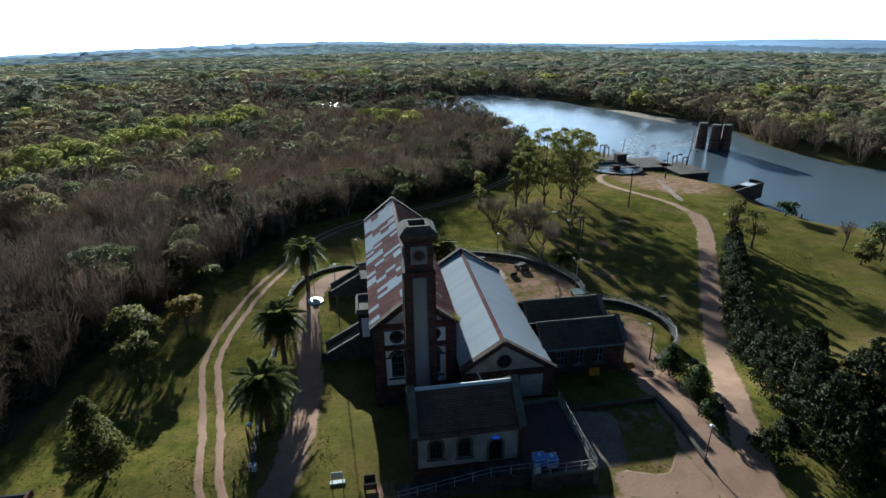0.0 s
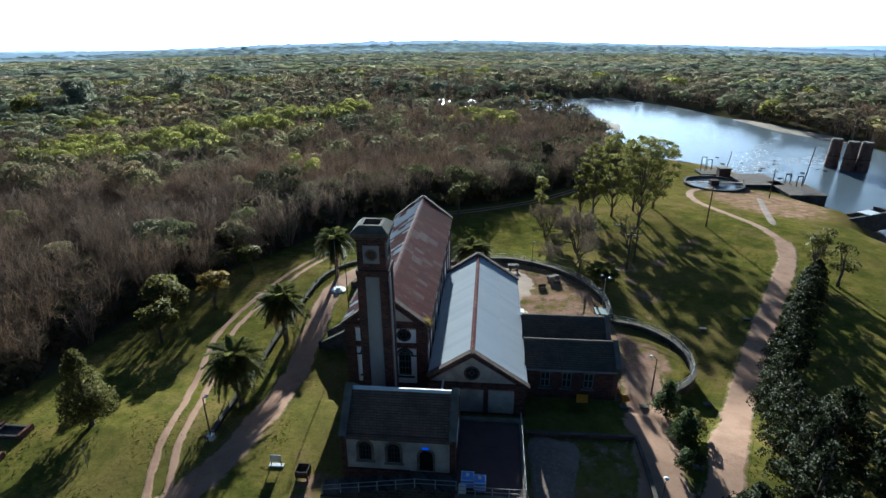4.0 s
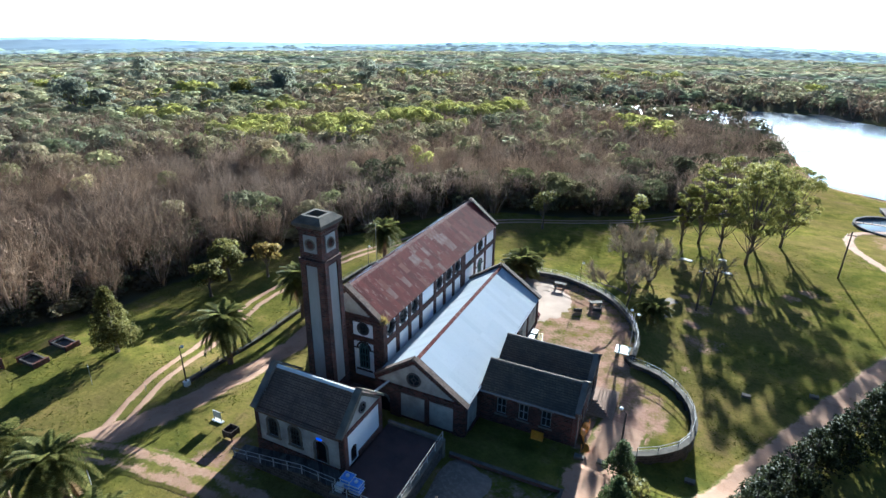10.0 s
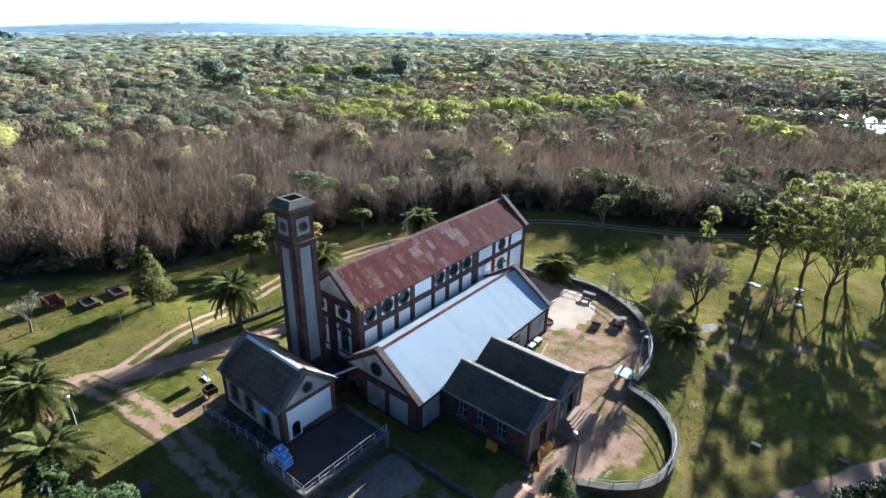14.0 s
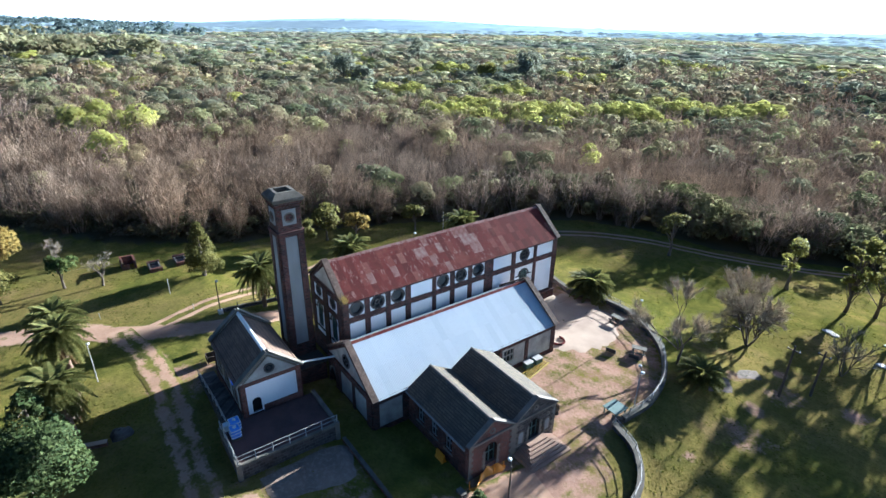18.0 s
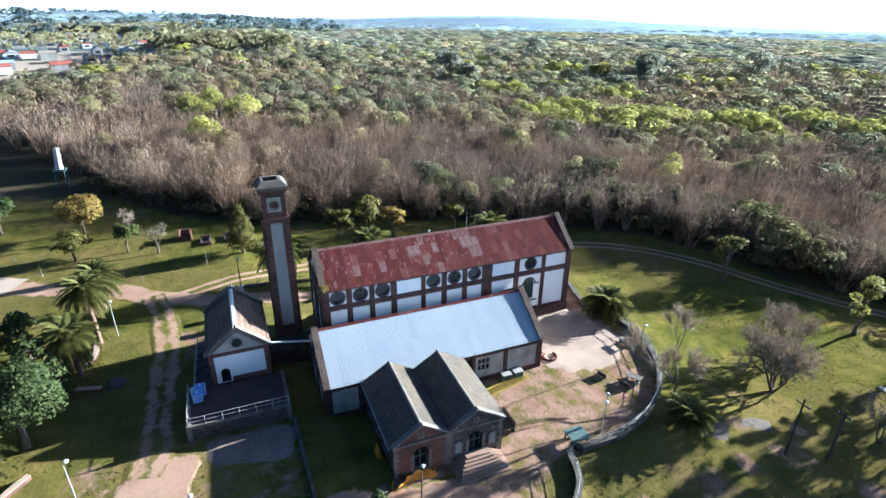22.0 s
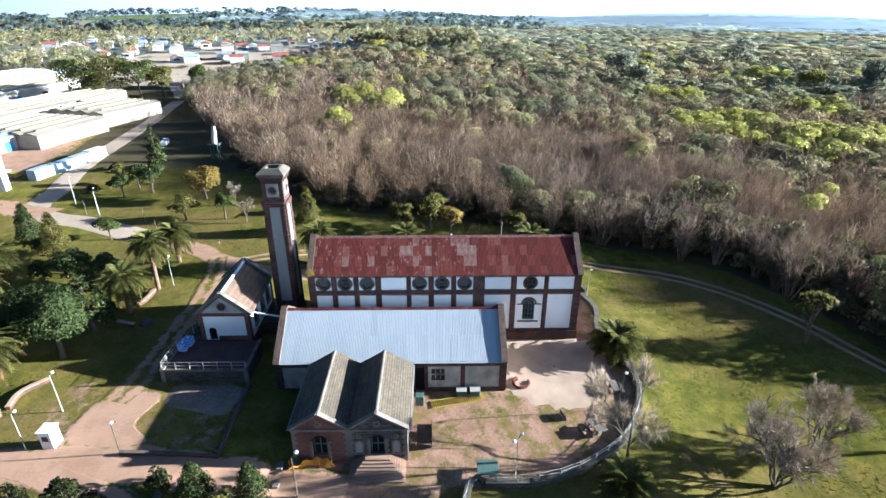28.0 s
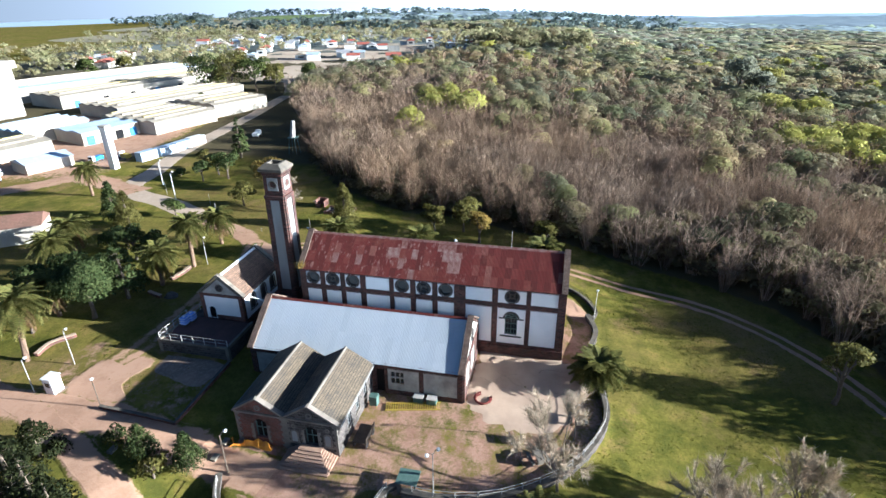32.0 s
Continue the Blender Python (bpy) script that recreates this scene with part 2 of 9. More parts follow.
M["concrete"] = two_scale("worn_concrete", (0.48, 0.36, 0.26), (0.33, 0.24, 0.175), (0.40, 0.31, 0.235), 0.3, 5.0, 0.9, 0.3, 0.02)
M["step_stone"] = two_scale("reddish_step_stone", (0.40, 0.27, 0.185), (0.28, 0.18, 0.125), (0.34, 0.24, 0.18), 0.6, 6.0, 0.9, 0.3, 0.02)
M["terrace"] = two_scale("red_tile_floor", (0.12, 0.07, 0.062), (0.075, 0.05, 0.046), (0.10, 0.07, 0.064), 0.5, 6.0, 0.8, 0.2, 0.02)
M["moss_stone"] = two_scale("mossy_dark_stone", (0.15, 0.13, 0.105), (0.07, 0.062, 0.052), (0.11, 0.10, 0.075), 0.9, 5.0, 0.95, 0.5, 0.03)
# near-black colour that also stands in for the shade inside open doorways
M["dark"] = two_scale("dark_inside", (0.012, 0.012, 0.013), (0.008, 0.008, 0.009), (0.015, 0.014, 0.013), 1.0, 6.0, 0.9, 0.1, 0.01)
M["iron"] = two_scale("black_iron", (0.035, 0.035, 0.037), (0.05, 0.045, 0.04), (0.08, 0.05, 0.035), 1.5, 20.0, 0.55, 0.2, 0.005)
M["rail"] = two_scale("pale_rail_paint", (0.42, 0.41, 0.39), (0.30, 0.29, 0.27), (0.30, 0.22, 0.16), 2.0, 12.0, 0.6, 0.1, 0.004)
M["wood_pole"] = two_scale("weathered_timber", (0.10, 0.075, 0.055), (0.065, 0.05, 0.04), (0.15, 0.12, 0.09), 1.0, 10.0, 0.85, 0.3, 0.01, stretch=(1, 1, 0.15))
M["bark"] = two_scale("bark", (0.13, 0.10, 0.075), (0.075, 0.06, 0.045), (0.19, 0.16, 0.12), 1.0, 9.0, 0.9, 0.5, 0.03, stretch=(1, 1, 0.3))
M["palm_bark"] = two_scale("palm_bark", (0.20, 0.13, 0.085), (0.12, 0.08, 0.055), (0.26, 0.19, 0.13), 1.2, 7.0, 0.95, 0.6, 0.05, stretch=(1, 1, 2.5))
M["lamp_white"] = two_scale("white_enamel", (0.75, 0.75, 0.74), (0.65, 0.65, 0.64), (0.6, 0.58, 0.55), 2.0, 10.0, 0.4, 0.05, 0.002)
M["orange"] = two_scale("orange_plastic_net", (0.75, 0.31, 0.02), (0.60, 0.23, 0.015), (0.85, 0.42, 0.04), 1.5, 8.0, 0.5, 0.2, 0.02)
M["yellow"] = two_scale("yellow_paint", (0.42, 0.31, 0.04), (0.33, 0.24, 0.04), (0.35, 0.26, 0.06), 1.5, 8.0, 0.6, 0.2, 0.01)
M["green_metal"] = two_scale("dull_green_metal", (0.07, 0.12, 0.10), (0.10, 0.15, 0.13), (0.05, 0.08, 0.07), 1.0, 9.0, 0.6, 0.2, 0.01)
M["tank_blue"] = two_scale("pale_blue_plastic", (0.13, 0.25, 0.72), (0.30, 0.42, 0.85), (0.10, 0.19, 0.60), 1.5, 8.0, 0.4, 0.1, 0.01)


def plain(name, col, rough, glow=None, power=0.0):
    def build(nt, n, l, b, add):
        b.inputs["Base Color"].default_value, b.inputs["Roughness"].default_value = (*col, 1), rough
        if glow:
            b.inputs["Emission Color"].default_value, b.inputs["Emission Strength"].default_value = (*glow, 1), power
    return material(name, build)


M["glass"] = plain("window_glass", (0.02, 0.026, 0.032), 0.12)


def grass_colour(n, l, v):
    """Short winter grass: green, yellowed and worn patches at several sizes."""
    a = noise_tex(n, l, v, 0.035, 5, 0.6)
    c = noise_tex(n, l, v, 0.35, 5, 0.65)
    f = noise_tex(n, l, v, 3.0, 6, 0.75)
    d = noise_tex(n, l, v, 0.11, 6, 0.7)
    w = noise_tex(n, l, v, 11.0, 4, 0.7)
    grass = ramp(n, l, c, [(0.34, (0.079, 0.081, 0.017)), (0.45, (0.117, 0.114, 0.021)), (0.54, (0.164, 0.147, 0.028)), (0.66, (0.216, 0.167, 0.043))])
    grass = mix(n, l, ramp(n, l, a, [(0.44, (0, 0, 0)), (0.58, (0.65, 0.65, 0.65))]), grass, (0.180, 0.130, 0.046))
    grass = mix(n, l, ramp(n, l, d, [(0.50, (0, 0, 0)), (0.62, (0.55, 0.55, 0.55))]), grass, (0.076, 0.085, 0.017))
    grass = mix(n, l, ramp(n, l, d, [(0.36, (0.6, 0.6, 0.6)), (0.45, (0, 0, 0))]), grass, (0.221, 0.148, 0.069))
    grass = mix(n, l, ramp(n, l, f, [(0.48, (0, 0, 0)), (0.62, (0.45, 0.45, 0.45))]), grass, (0.056, 0.057, 0.015))
    grass = mix(n, l, ramp(n, l, w, [(0.55, (0, 0, 0)), (0.75, (0.4, 0.4, 0.4))]), grass, (0.227, 0.180, 0.054))
    return grass, c, f


def ground_build(nt, n, l, b, add):
    v = coords(n, l)
    grass, c, f = grass_colour(n, l, v)
    at = n.new("ShaderNodeAttribute")
    at.attribute_name = "soil"
    sp = n.new("ShaderNodeSeparateColor")
    l.new(at.outputs["Color"], sp.inputs[0])
    soil = mix(n, l, ramp(n, l, c, [(0.4, (0, 0, 0)), (0.6, (1, 1, 1))]), (0.38, 0.235, 0.165), (0.26, 0.155, 0.105))
    soil = mix(n, l, ramp(n, l, f, [(0.5, (0, 0, 0)), (0.7, (0.35, 0.35, 0.35))]), soil, (0.42, 0.31, 0.23))
    k = n.new("ShaderNodeMath")
    k.operation = "ADD"
    l.new(sp.outputs[0], k.inputs[0])
    sub = n.new("ShaderNodeMath")
    sub.operation = "MULTIPLY_ADD"
    sub.inputs[1].default_value, sub.inputs[2].default_value = 1.6, -0.8
    l.new(mix(n, l, 0.35, noise_tex(n, l, v, 0.55, 6, 0.65), f), sub.inputs[0])
    l.new(sub.outputs[0], k.inputs[1])
    col = mix(n, l, ramp(n, l, k.outputs[0], [(0.38, (0, 0, 0)), (0.62, (1, 1, 1))]), grass, soil)
    litter = mix(n, l, f, (0.06, 0.052, 0.032), (0.11, 0.09, 0.055))
    col = mix(n, l, sp.outputs[1], col, litter)
    # blue channel: haze painted over the far woodland floor as pale blue-grey
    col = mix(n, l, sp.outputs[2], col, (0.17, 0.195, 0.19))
    l.new(col, b.inputs["Base Color"])
    b.inputs["Roughness"].default_value = 0.95
    b.inputs["Specular IOR Level"].default_value = 0.0
    bump(n, l, b, f, 0.6, 0.08)


M["ground"] = material("grass_and_soil", ground_build)


def dirt_build(nt, n, l, b, add):
    v = coords(n, l)
    grass, c, f = grass_colour(n, l, v)
    a = noise_tex(n, l, v, 0.15, 5, 0.6)
    g = noise_tex(n, l, v, 0.9, 5, 0.7)
    col = mix(n, l, a, (0.36, 0.21, 0.13), (0.43, 0.29, 0.20))
    col = mix(n, l, ramp(n, l, c, [(0.46, (0, 0, 0)), (0.62, (0.5, 0.5, 0.5))]), col, (0.24, 0.145, 0.09))
    col = mix(n, l, ramp(n, l, f, [(0.5, (0, 0, 0)), (0.8, (0.6, 0.6, 0.6))]), col, (0.40, 0.29, 0.22))
    # wheels keep two bands bare; grass creeps in at the verges and down the middle
    at = n.new("ShaderNodeAttribute")
    at.attribute_name = "wear"
    k = n.new("ShaderNodeMath")
    k.operation = "ADD"
    l.new(at.outputs["Fac"], k.inputs[0])
    q = n.new("ShaderNodeMath")
    q.operation = "MULTIPLY_ADD"
    q.inputs[1].default_value, q.inputs[2].default_value = 1.5, -0.75
    l.new(g, q.inputs[0])
    l.new(q.outputs[0], k.inputs[1])
    col = mix(n, l, ramp(n, l, k.outputs[0], [(0.28, (0, 0, 0)), (0.50, (1, 1, 1))]), grass, col)
    l.new(col, b.inputs["Base Color"])
    b.inputs["Roughness"].default_value = 0.95
    b.inputs["Specular IOR Level"].default_value = 0.05
    bump(n, l, b, f, 0.6, 0.06)


M["dirt"] = material("reddish_dirt", dirt_build)


def water_build(nt, n, l, b, add):
    v = coords(n, l)
    w = noise_tex(n, l, v, 0.5, 6, 0.6)
    w2 = noise_tex(n, l, v, 0.02, 3, 0.5)
    l.new(mix(n, l, w2, (0.10, 0.125, 0.145), (0.15, 0.175, 0.19)), b.inputs["Base Color"])
    b.inputs["Roughness"].default_value = 0.24
    b.inputs["IOR"].default_value = 1.33
    bump(n, l, b, w, 0.45, 0.14)


M["water"] = material("river_water", water_build)


def sheet_build(rust):
    def build(nt, n, l, b, add):
        oi = n.new("ShaderNodeObjectInfo")
        v = coords(n, l)
        tcg = n.new("ShaderNodeNewGeometry")
        a = noise_tex(n, l, tcg.outputs["Position"], 0.35, 5, 0.65)
        f = noise_tex(n, l, tcg.outputs["Position"], 3.0, 6, 0.75)
        if rust:
            base = ramp(n, l, oi.outputs["Random"], [(0.0, (0.085, 0.022, 0.019)), (0.6, (0.115, 0.026, 0.022)), (0.88, (0.14, 0.04, 0.031)), (1.0, (0.19, 0.085, 0.066))])
            col = mix(n, l, ramp(n, l, f, [(0.4, (0, 0, 0)), (0.75, (0.6, 0.6, 0.6))]), base, (0.07, 0.028, 0.022))
            col = mix(n, l, ramp(n, l, a, [(0.55, (0, 0, 0)), (0.72, (0.5, 0.5, 0.5))]), col, (0.20, 0.08, 0.05))
            # flaked pale paint, only on the older southern two thirds
            mp = n.new("ShaderNodeMapping")
            mp.inputs["Scale"].default_value = (0.55, 1.5, 0.55)
            l.new(tcg.outputs["Position"], mp.inputs[0])
            fl = ramp(n, l, noise_tex(n, l, mp.outputs[0], 1.5, 7, 0.75), [(0.57, (0, 0, 0)), (0.61, (1, 1, 1))])
            sy = n.new("ShaderNodeSeparateXYZ")
            l.new(tcg.outputs["Position"], sy.inputs[0])
            mr = n.new("ShaderNodeMapRange")
            mr.inputs[1].default_value, mr.inputs[2].default_value, mr.inputs[3].default_value, mr.inputs[4].default_value = 66.0, 72.0, 0.6, 0.0
            l.new(sy.outputs[1], mr.inputs[0])
            col = mix(n, l, mix(n, l, 1.0, fl, mr.outputs[0], "MULTIPLY"), col, (0.27, 0.175, 0.15))
        else:
            base = ramp(n, l, oi.outputs["Random"], [(0.0, (0.39, 0.42, 0.45)), (0.5, (0.42, 0.45, 0.48)), (1.0, (0.37, 0.40, 0.43))])
            col = mix(n, l, ramp(n, l, a, [(0.45, (0, 0, 0)), (0.75, (0.55, 0.55, 0.55))]), base, (0.36, 0.40, 0.46))
            col = mix(n, l, ramp(n, l, f, [(0.55, (0, 0, 0)), (0.8, (0.35, 0.35, 0.35))]), col, (0.24, 0.24, 0.25))
        l.new(col, b.inputs["Base Color"])
        b.inputs["Roughness"].default_value = 0.9
        b.inputs["Specular IOR Level"].default_value = 0.1
        b.inputs["Metallic"].default_value = 0.0
        bump(n, l, b, f, 0.2, 0.01)
    return build


M["rust"] = material("rusty_red_sheet", sheet_build(True))
M["zinc"] = material("pale_zinc_sheet", sheet_build(False))
M["rust_pale"] = two_scale("flaked_pale_sheet", (0.24, 0.165, 0.145), (0.15, 0.065, 0.052), (0.11, 0.034, 0.028), 1.6, 2.2, 0.95, 0.2, 0.01)
M["slate"] = brick_mat("grey_roof_tiles", (0.168, 0.133, 0.088), (0.112, 0.09, 0.063), (0.066, 0.056, 0.044), w=0.3, h=0.14, stain=(0.055, 0.05, 0.047))
M["tile_tan"] = brick_mat("tan_roof_tiles", (0.23, 0.150, 0.100), (0.16, 0.105, 0.073), (0.085, 0.06, 0.045), w=0.3, h=0.14, stain=(0.07, 0.055, 0.045))
M["trim_stone"] = two_scale("pale_trim_stone", (0.215, 0.188, 0.155), (0.13, 0.114, 0.096), (0.175, 0.156, 0.13), 0.9, 6.0, 0.9, 0.3, 0.02)
M["coping_dark"] = two_scale("dark_brick_coping", (0.13, 0.09, 0.068), (0.065, 0.048, 0.04), (0.19, 0.145, 0.115), 0.9, 4.0, 0.9, 0.5, 0.04)

# ---- ground ----
YARD = smooth_line([(-2.5, 84.6), (1.5, 85.6), (6, 84.6), (9.9, 84.2), (13.4, 85.8), (18.7, 86.0), (25.3, 82.6), (29.4, 77.5), (31.2, 72.5), (31.3, 67.6)], 0.9)
ROUND = smooth_line([(31.3, 66.2), (34.7, 65.0), (37.6, 61.8), (38.6, 57.8), (37.9, 54.3), (35.6, 51.8), (32.9, 50.3)], 0.9)
PLATEAU = YARD + ROUND + [(31.0, 47.0), (30.0, 42.0), (29.6, 36.0), (18, 40), (-2.5, 46), (-3.5, 60)]
NEAR_BANK = [(420, -60), (260, 40), (170, 85), (114, 98), (101, 104), (101, 113), (108, 130), (103, 143), (107, 160), (105, 172), (96, 187), (88, 199), (73, 210), (69, 235), (68, 259), (63, 290), (52, 318), (20, 335), (-60, 350)]
FAR_BANK = [(-60, 380), (20, 372), (58, 381), (87, 380), (119, 353), (140, 297), (156, 254), (166, 225), (160, 193), (172, 151), (240, 105), (420, 20)]
FAR_SIDE = FAR_BANK + [(4700, 20), (4700, 4700), (-4700, 4700), (-4700, 380)]
RIVER = smooth_line(NEAR_BANK, 6.0) + smooth_line(FAR_BANK, 6.0)
WATER_Z = -8.6


def height(x, y):
    x, y = np.asarray(x, float), np.asarray(y, float)
    s = smoothstep
    z = 1.6 - 1.2 * s(38, 52, y) - 1.7 * s(78, 98, y) - 4.2 * s(110, 165, y) - 1.5 * s(165, 230, y)
    z = z - 1.6 * s(31, 40, x) * s(40, 54, y) * (1 - s(78, 98, y)) - 1.25 * s(55, 110, x) * s(60, 160, y)
    z = np.where(inside(x, y, PLATEAU) & (y > 47), 0.4, z)
    z = z + 0.25 * np.sin(x * 0.13 + 1) * np.sin(y * 0.11) * s(0, 20, np.hypot(x - 12, y - 58) - 40)
    near = np.hypot(x - 60, y - 150) < 900
    if np.any(near):
        d = np.where(near, seg_dist(x, y, RIVER[::3] + RIVER[:1]), 999)
        wet = inside(x, y, RIVER)
        z = np.where(wet, np.minimum(z, WATER_Z - 0.3 - 1.6 * s(0, 10, d)), np.where(d < 14, z + (WATER_Z + 0.25 - z) * (1 - s(0, 14, d)) ** 1.6, z))
    r = np.hypot(x, y - 50)
    far = np.clip((r - 450) / 2600, 0, None)
    z = z - 75 * far ** 1.5 + 9 * s(700, 1800, r) * (np.sin(x * 0.0031 + y * 0.0012) + np.sin(y * 0.0037 - x * 0.0009 + 2))
    return z


def ground_z(x, y):
    return float(height(np.array([x]), np.array([y]))[0])


def axis_steps(core, fine, lo, hi):
    """Grid lines: fine over the core, growing outwards."""
    a = list(np.arange(core[0], core[1] + fine / 2, fine))
    st = fine
    while a[-1] < hi:
        st *= 1.10
        a.append(a[-1] + st)
    st = fine
    while a[0] > lo:
        st *= 1.10
        a.insert(0, a[0] - st)
    return np.array(a)


ROADS = {
    "dirt_road_west": (smooth_line([(-17, 22.5), (-13.6, 28.0), (-9.5, 36), (-8.2, 44), (-8.0, 52), (-8.8, 62), (-9.4, 72), (-7.2, 80.5), (-2.5, 84.0)], 0.8), 1.35),
    "dirt_road_south": (smooth_line([(-14, 27.5), (-8, 29.2), (-1, 29.9), (6, 30.0), (11.4, 29.9), (17.6, 29.7), (21, 29.0)], 0.8), 1.4),
    "dirt_road_front": (smooth_line([(30, 2), (29.5, 14), (29.6, 23.5), (29.4, 33), (30.2, 42), (31.3, 49), (32.3, 55)], 0.8), 2.0),
    "dirt_road_river": (smooth_line([(27, 8), (29, 22), (32.5, 32.5), (37.2, 42.3), (46.6, 59.3), (57, 76.5), (67.5, 94), (71, 103)], 0.8), 1.35),
    "dirt_road_quay": (smooth_line([(71, 103), (70.5, 112), (67.5, 124), (66, 136), (70, 150), (84, 160)], 0.8), 0.8),
}
TRACKS = smooth_line([(-12.6, 31), (-15.2, 37.6), (-17.2, 46.6), (-20.1, 58.6), (-19.6, 68), (-17.6, 78), (-15, 88.3), (-12.6, 99), (-7, 107.8), (1.2, 114.3), (13, 120.2), (24, 130), (36, 145), (44, 156)], 0.8)
gx = axis_steps((-34, 75), 0.75, -4700, 4700)
gy = axis_steps((10, 150), 0.75, -4700, 4700)
GX, GY = np.meshgrid(gx, gy)
GZ = height(GX.ravel(), GY.ravel())
nx, ny = len(gx), len(gy)
me = bpy.data.meshes.new("ground")
me.vertices.add(nx * ny)
me.vertices.foreach_set("co", np.stack([GX.ravel(), GY.ravel(), GZ], 1).ravel())
ii = (np.arange(ny - 1)[:, None] * nx + np.arange(nx - 1)[None, :]).ravel()
quads = np.stack([ii, ii + 1, ii + nx + 1, ii + nx], 1)
me.loops.add(quads.size)
me.loops.foreach_set("vertex_index", quads.ravel())
me.polygons.add(len(quads))
me.polygons.foreach_set("loop_start", np.arange(len(quads)) * 4)
me.polygons.foreach_set("use_smooth", np.ones(len(quads), bool))
me.update()
me.validate()
# bare soil: beside the roads, in the yard, on the two worn patches, on the river bank
fx, fy = GX.ravel(), GY.ravel()
soil = np.zeros(nx * ny)
close = (np.abs(fx - 20) < 130) & (np.abs(fy - 80) < 190)
for line, w in ROADS.values():
    soil[close] = np.maximum(soil[close], 0.9 * (1 - smoothstep(w * 0.6, w * 1.7, seg_dist(fx[close], fy[close], line[::3] + line[-1:]))))
soil = np.maximum(soil, 0.54 * (inside(fx, fy, YARD + [(31.5, 62), (30, 48), (18, 60), (8, 70)])))
soil = np.maximum(soil, 0.56 * inside(fx, fy, ROUND + [(31.0, 47.0), (29, 52), (29, 64)]) * smoothstep(0.5, 3.5, seg_dist(fx, fy, ROUND)))
soil = np.maximum(soil, 0.40 * ((fx > 17.5) & (fx < 29) & (fy > 22) & (fy < 42.3)))
soil = np.maximum(soil, 0.55 * (1 - smoothstep(0, 9, np.hypot((fx - 84), (fy - 140) * 0.6) - 9)))
soil = np.maximum(soil, 0.52 * (1 - smoothstep(2.5, 6, np.hypot(fx - 0.5, (fy - 32)))))
soil = np.maximum(soil, 0.5 * (1 - smoothstep(1, 4, np.hypot((fx - 39) * 0.8, fy - 78))))
soil = np.maximum(soil, 0.5 * (1 - smoothstep(1, 3.5, np.hypot((fx - 38.5), (fy - 88) * 0.7))))
for mx_, my_, mr_ in ((39.6, 76.2, 1.6), (41.6, 79.2, 1.6), (37.6, 82.6, 1.8), (51.5, 99.5, 2.6), (44.5, 91.5, 2.4), (37.4, 70.4, 1.2), (36.0, 92.0, 1.6), (47.0, 95.0, 2.0), (54.5, 102.5, 2.4), (33.6, 86.0, 2.0)):
    soil = np.maximum(soil, 0.55 * (1 - smoothstep(0.3 * mr_, mr_ * 1.2, np.hypot(fx - mx_, fy - my_))))
bank = np.where(close, 1 - smoothstep(0, 12, np.where(inside(fx, fy, RIVER), 0, seg_dist(fx, fy, RIVER[::3]))), 0)
soil = np.maximum(soil, 0.6 * bank)
WOOD = [(-34, -150), (-60, -60), (-66, 0), (-62, 17), (-46, 30), (-37, 44), (-36, 58), (-31, 72), (-25, 88), (-20, 101), (-13, 112), (-3, 119), (11, 122.5), (21, 133), (33, 147), (41, 158), (52, 176), (60, 200), (60, 235), (60, 280), (40, 320), (-60, 345)]
litter = ((inside(fx, fy, WOOD + [(-4700, 345), (-4700, -400), (-300, -300)]) | inside(fx, fy, FAR_SIDE)) * 0.9)
ca = me.color_attributes.new("soil", "FLOAT_COLOR", "POINT")
# red is bare soil, green leaf litter, blue the painted haze far off
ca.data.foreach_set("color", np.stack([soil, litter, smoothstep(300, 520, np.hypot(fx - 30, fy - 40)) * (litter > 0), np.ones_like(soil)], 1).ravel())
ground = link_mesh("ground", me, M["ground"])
tagged(ground, "park lawn of short green and yellowed grass with bare soil", "ground", kind="structure")

rv = [(x, y, WATER_Z) for x, y in RIVER]
bm = bmesh.new()
bm.faces.new([bm.verts.new(v) for v in rv])
bmesh.ops.triangulate(bm, faces=bm.faces)
water = part("water", bm, M["water"])
if water.data.polygons[0].normal.z < 0:
    water.data.flip_normals()
tagged(water, "calm brown river reflecting the bright sky", "river", kind="structure")


def wear_attribute(me, values):
    at = me.color_attributes.new("wear", "FLOAT_COLOR", "POINT")
    v = np.asarray(values, float)
    at.data.foreach_set("color", np.stack([v, v, v, np.ones_like(v)], 1).ravel())


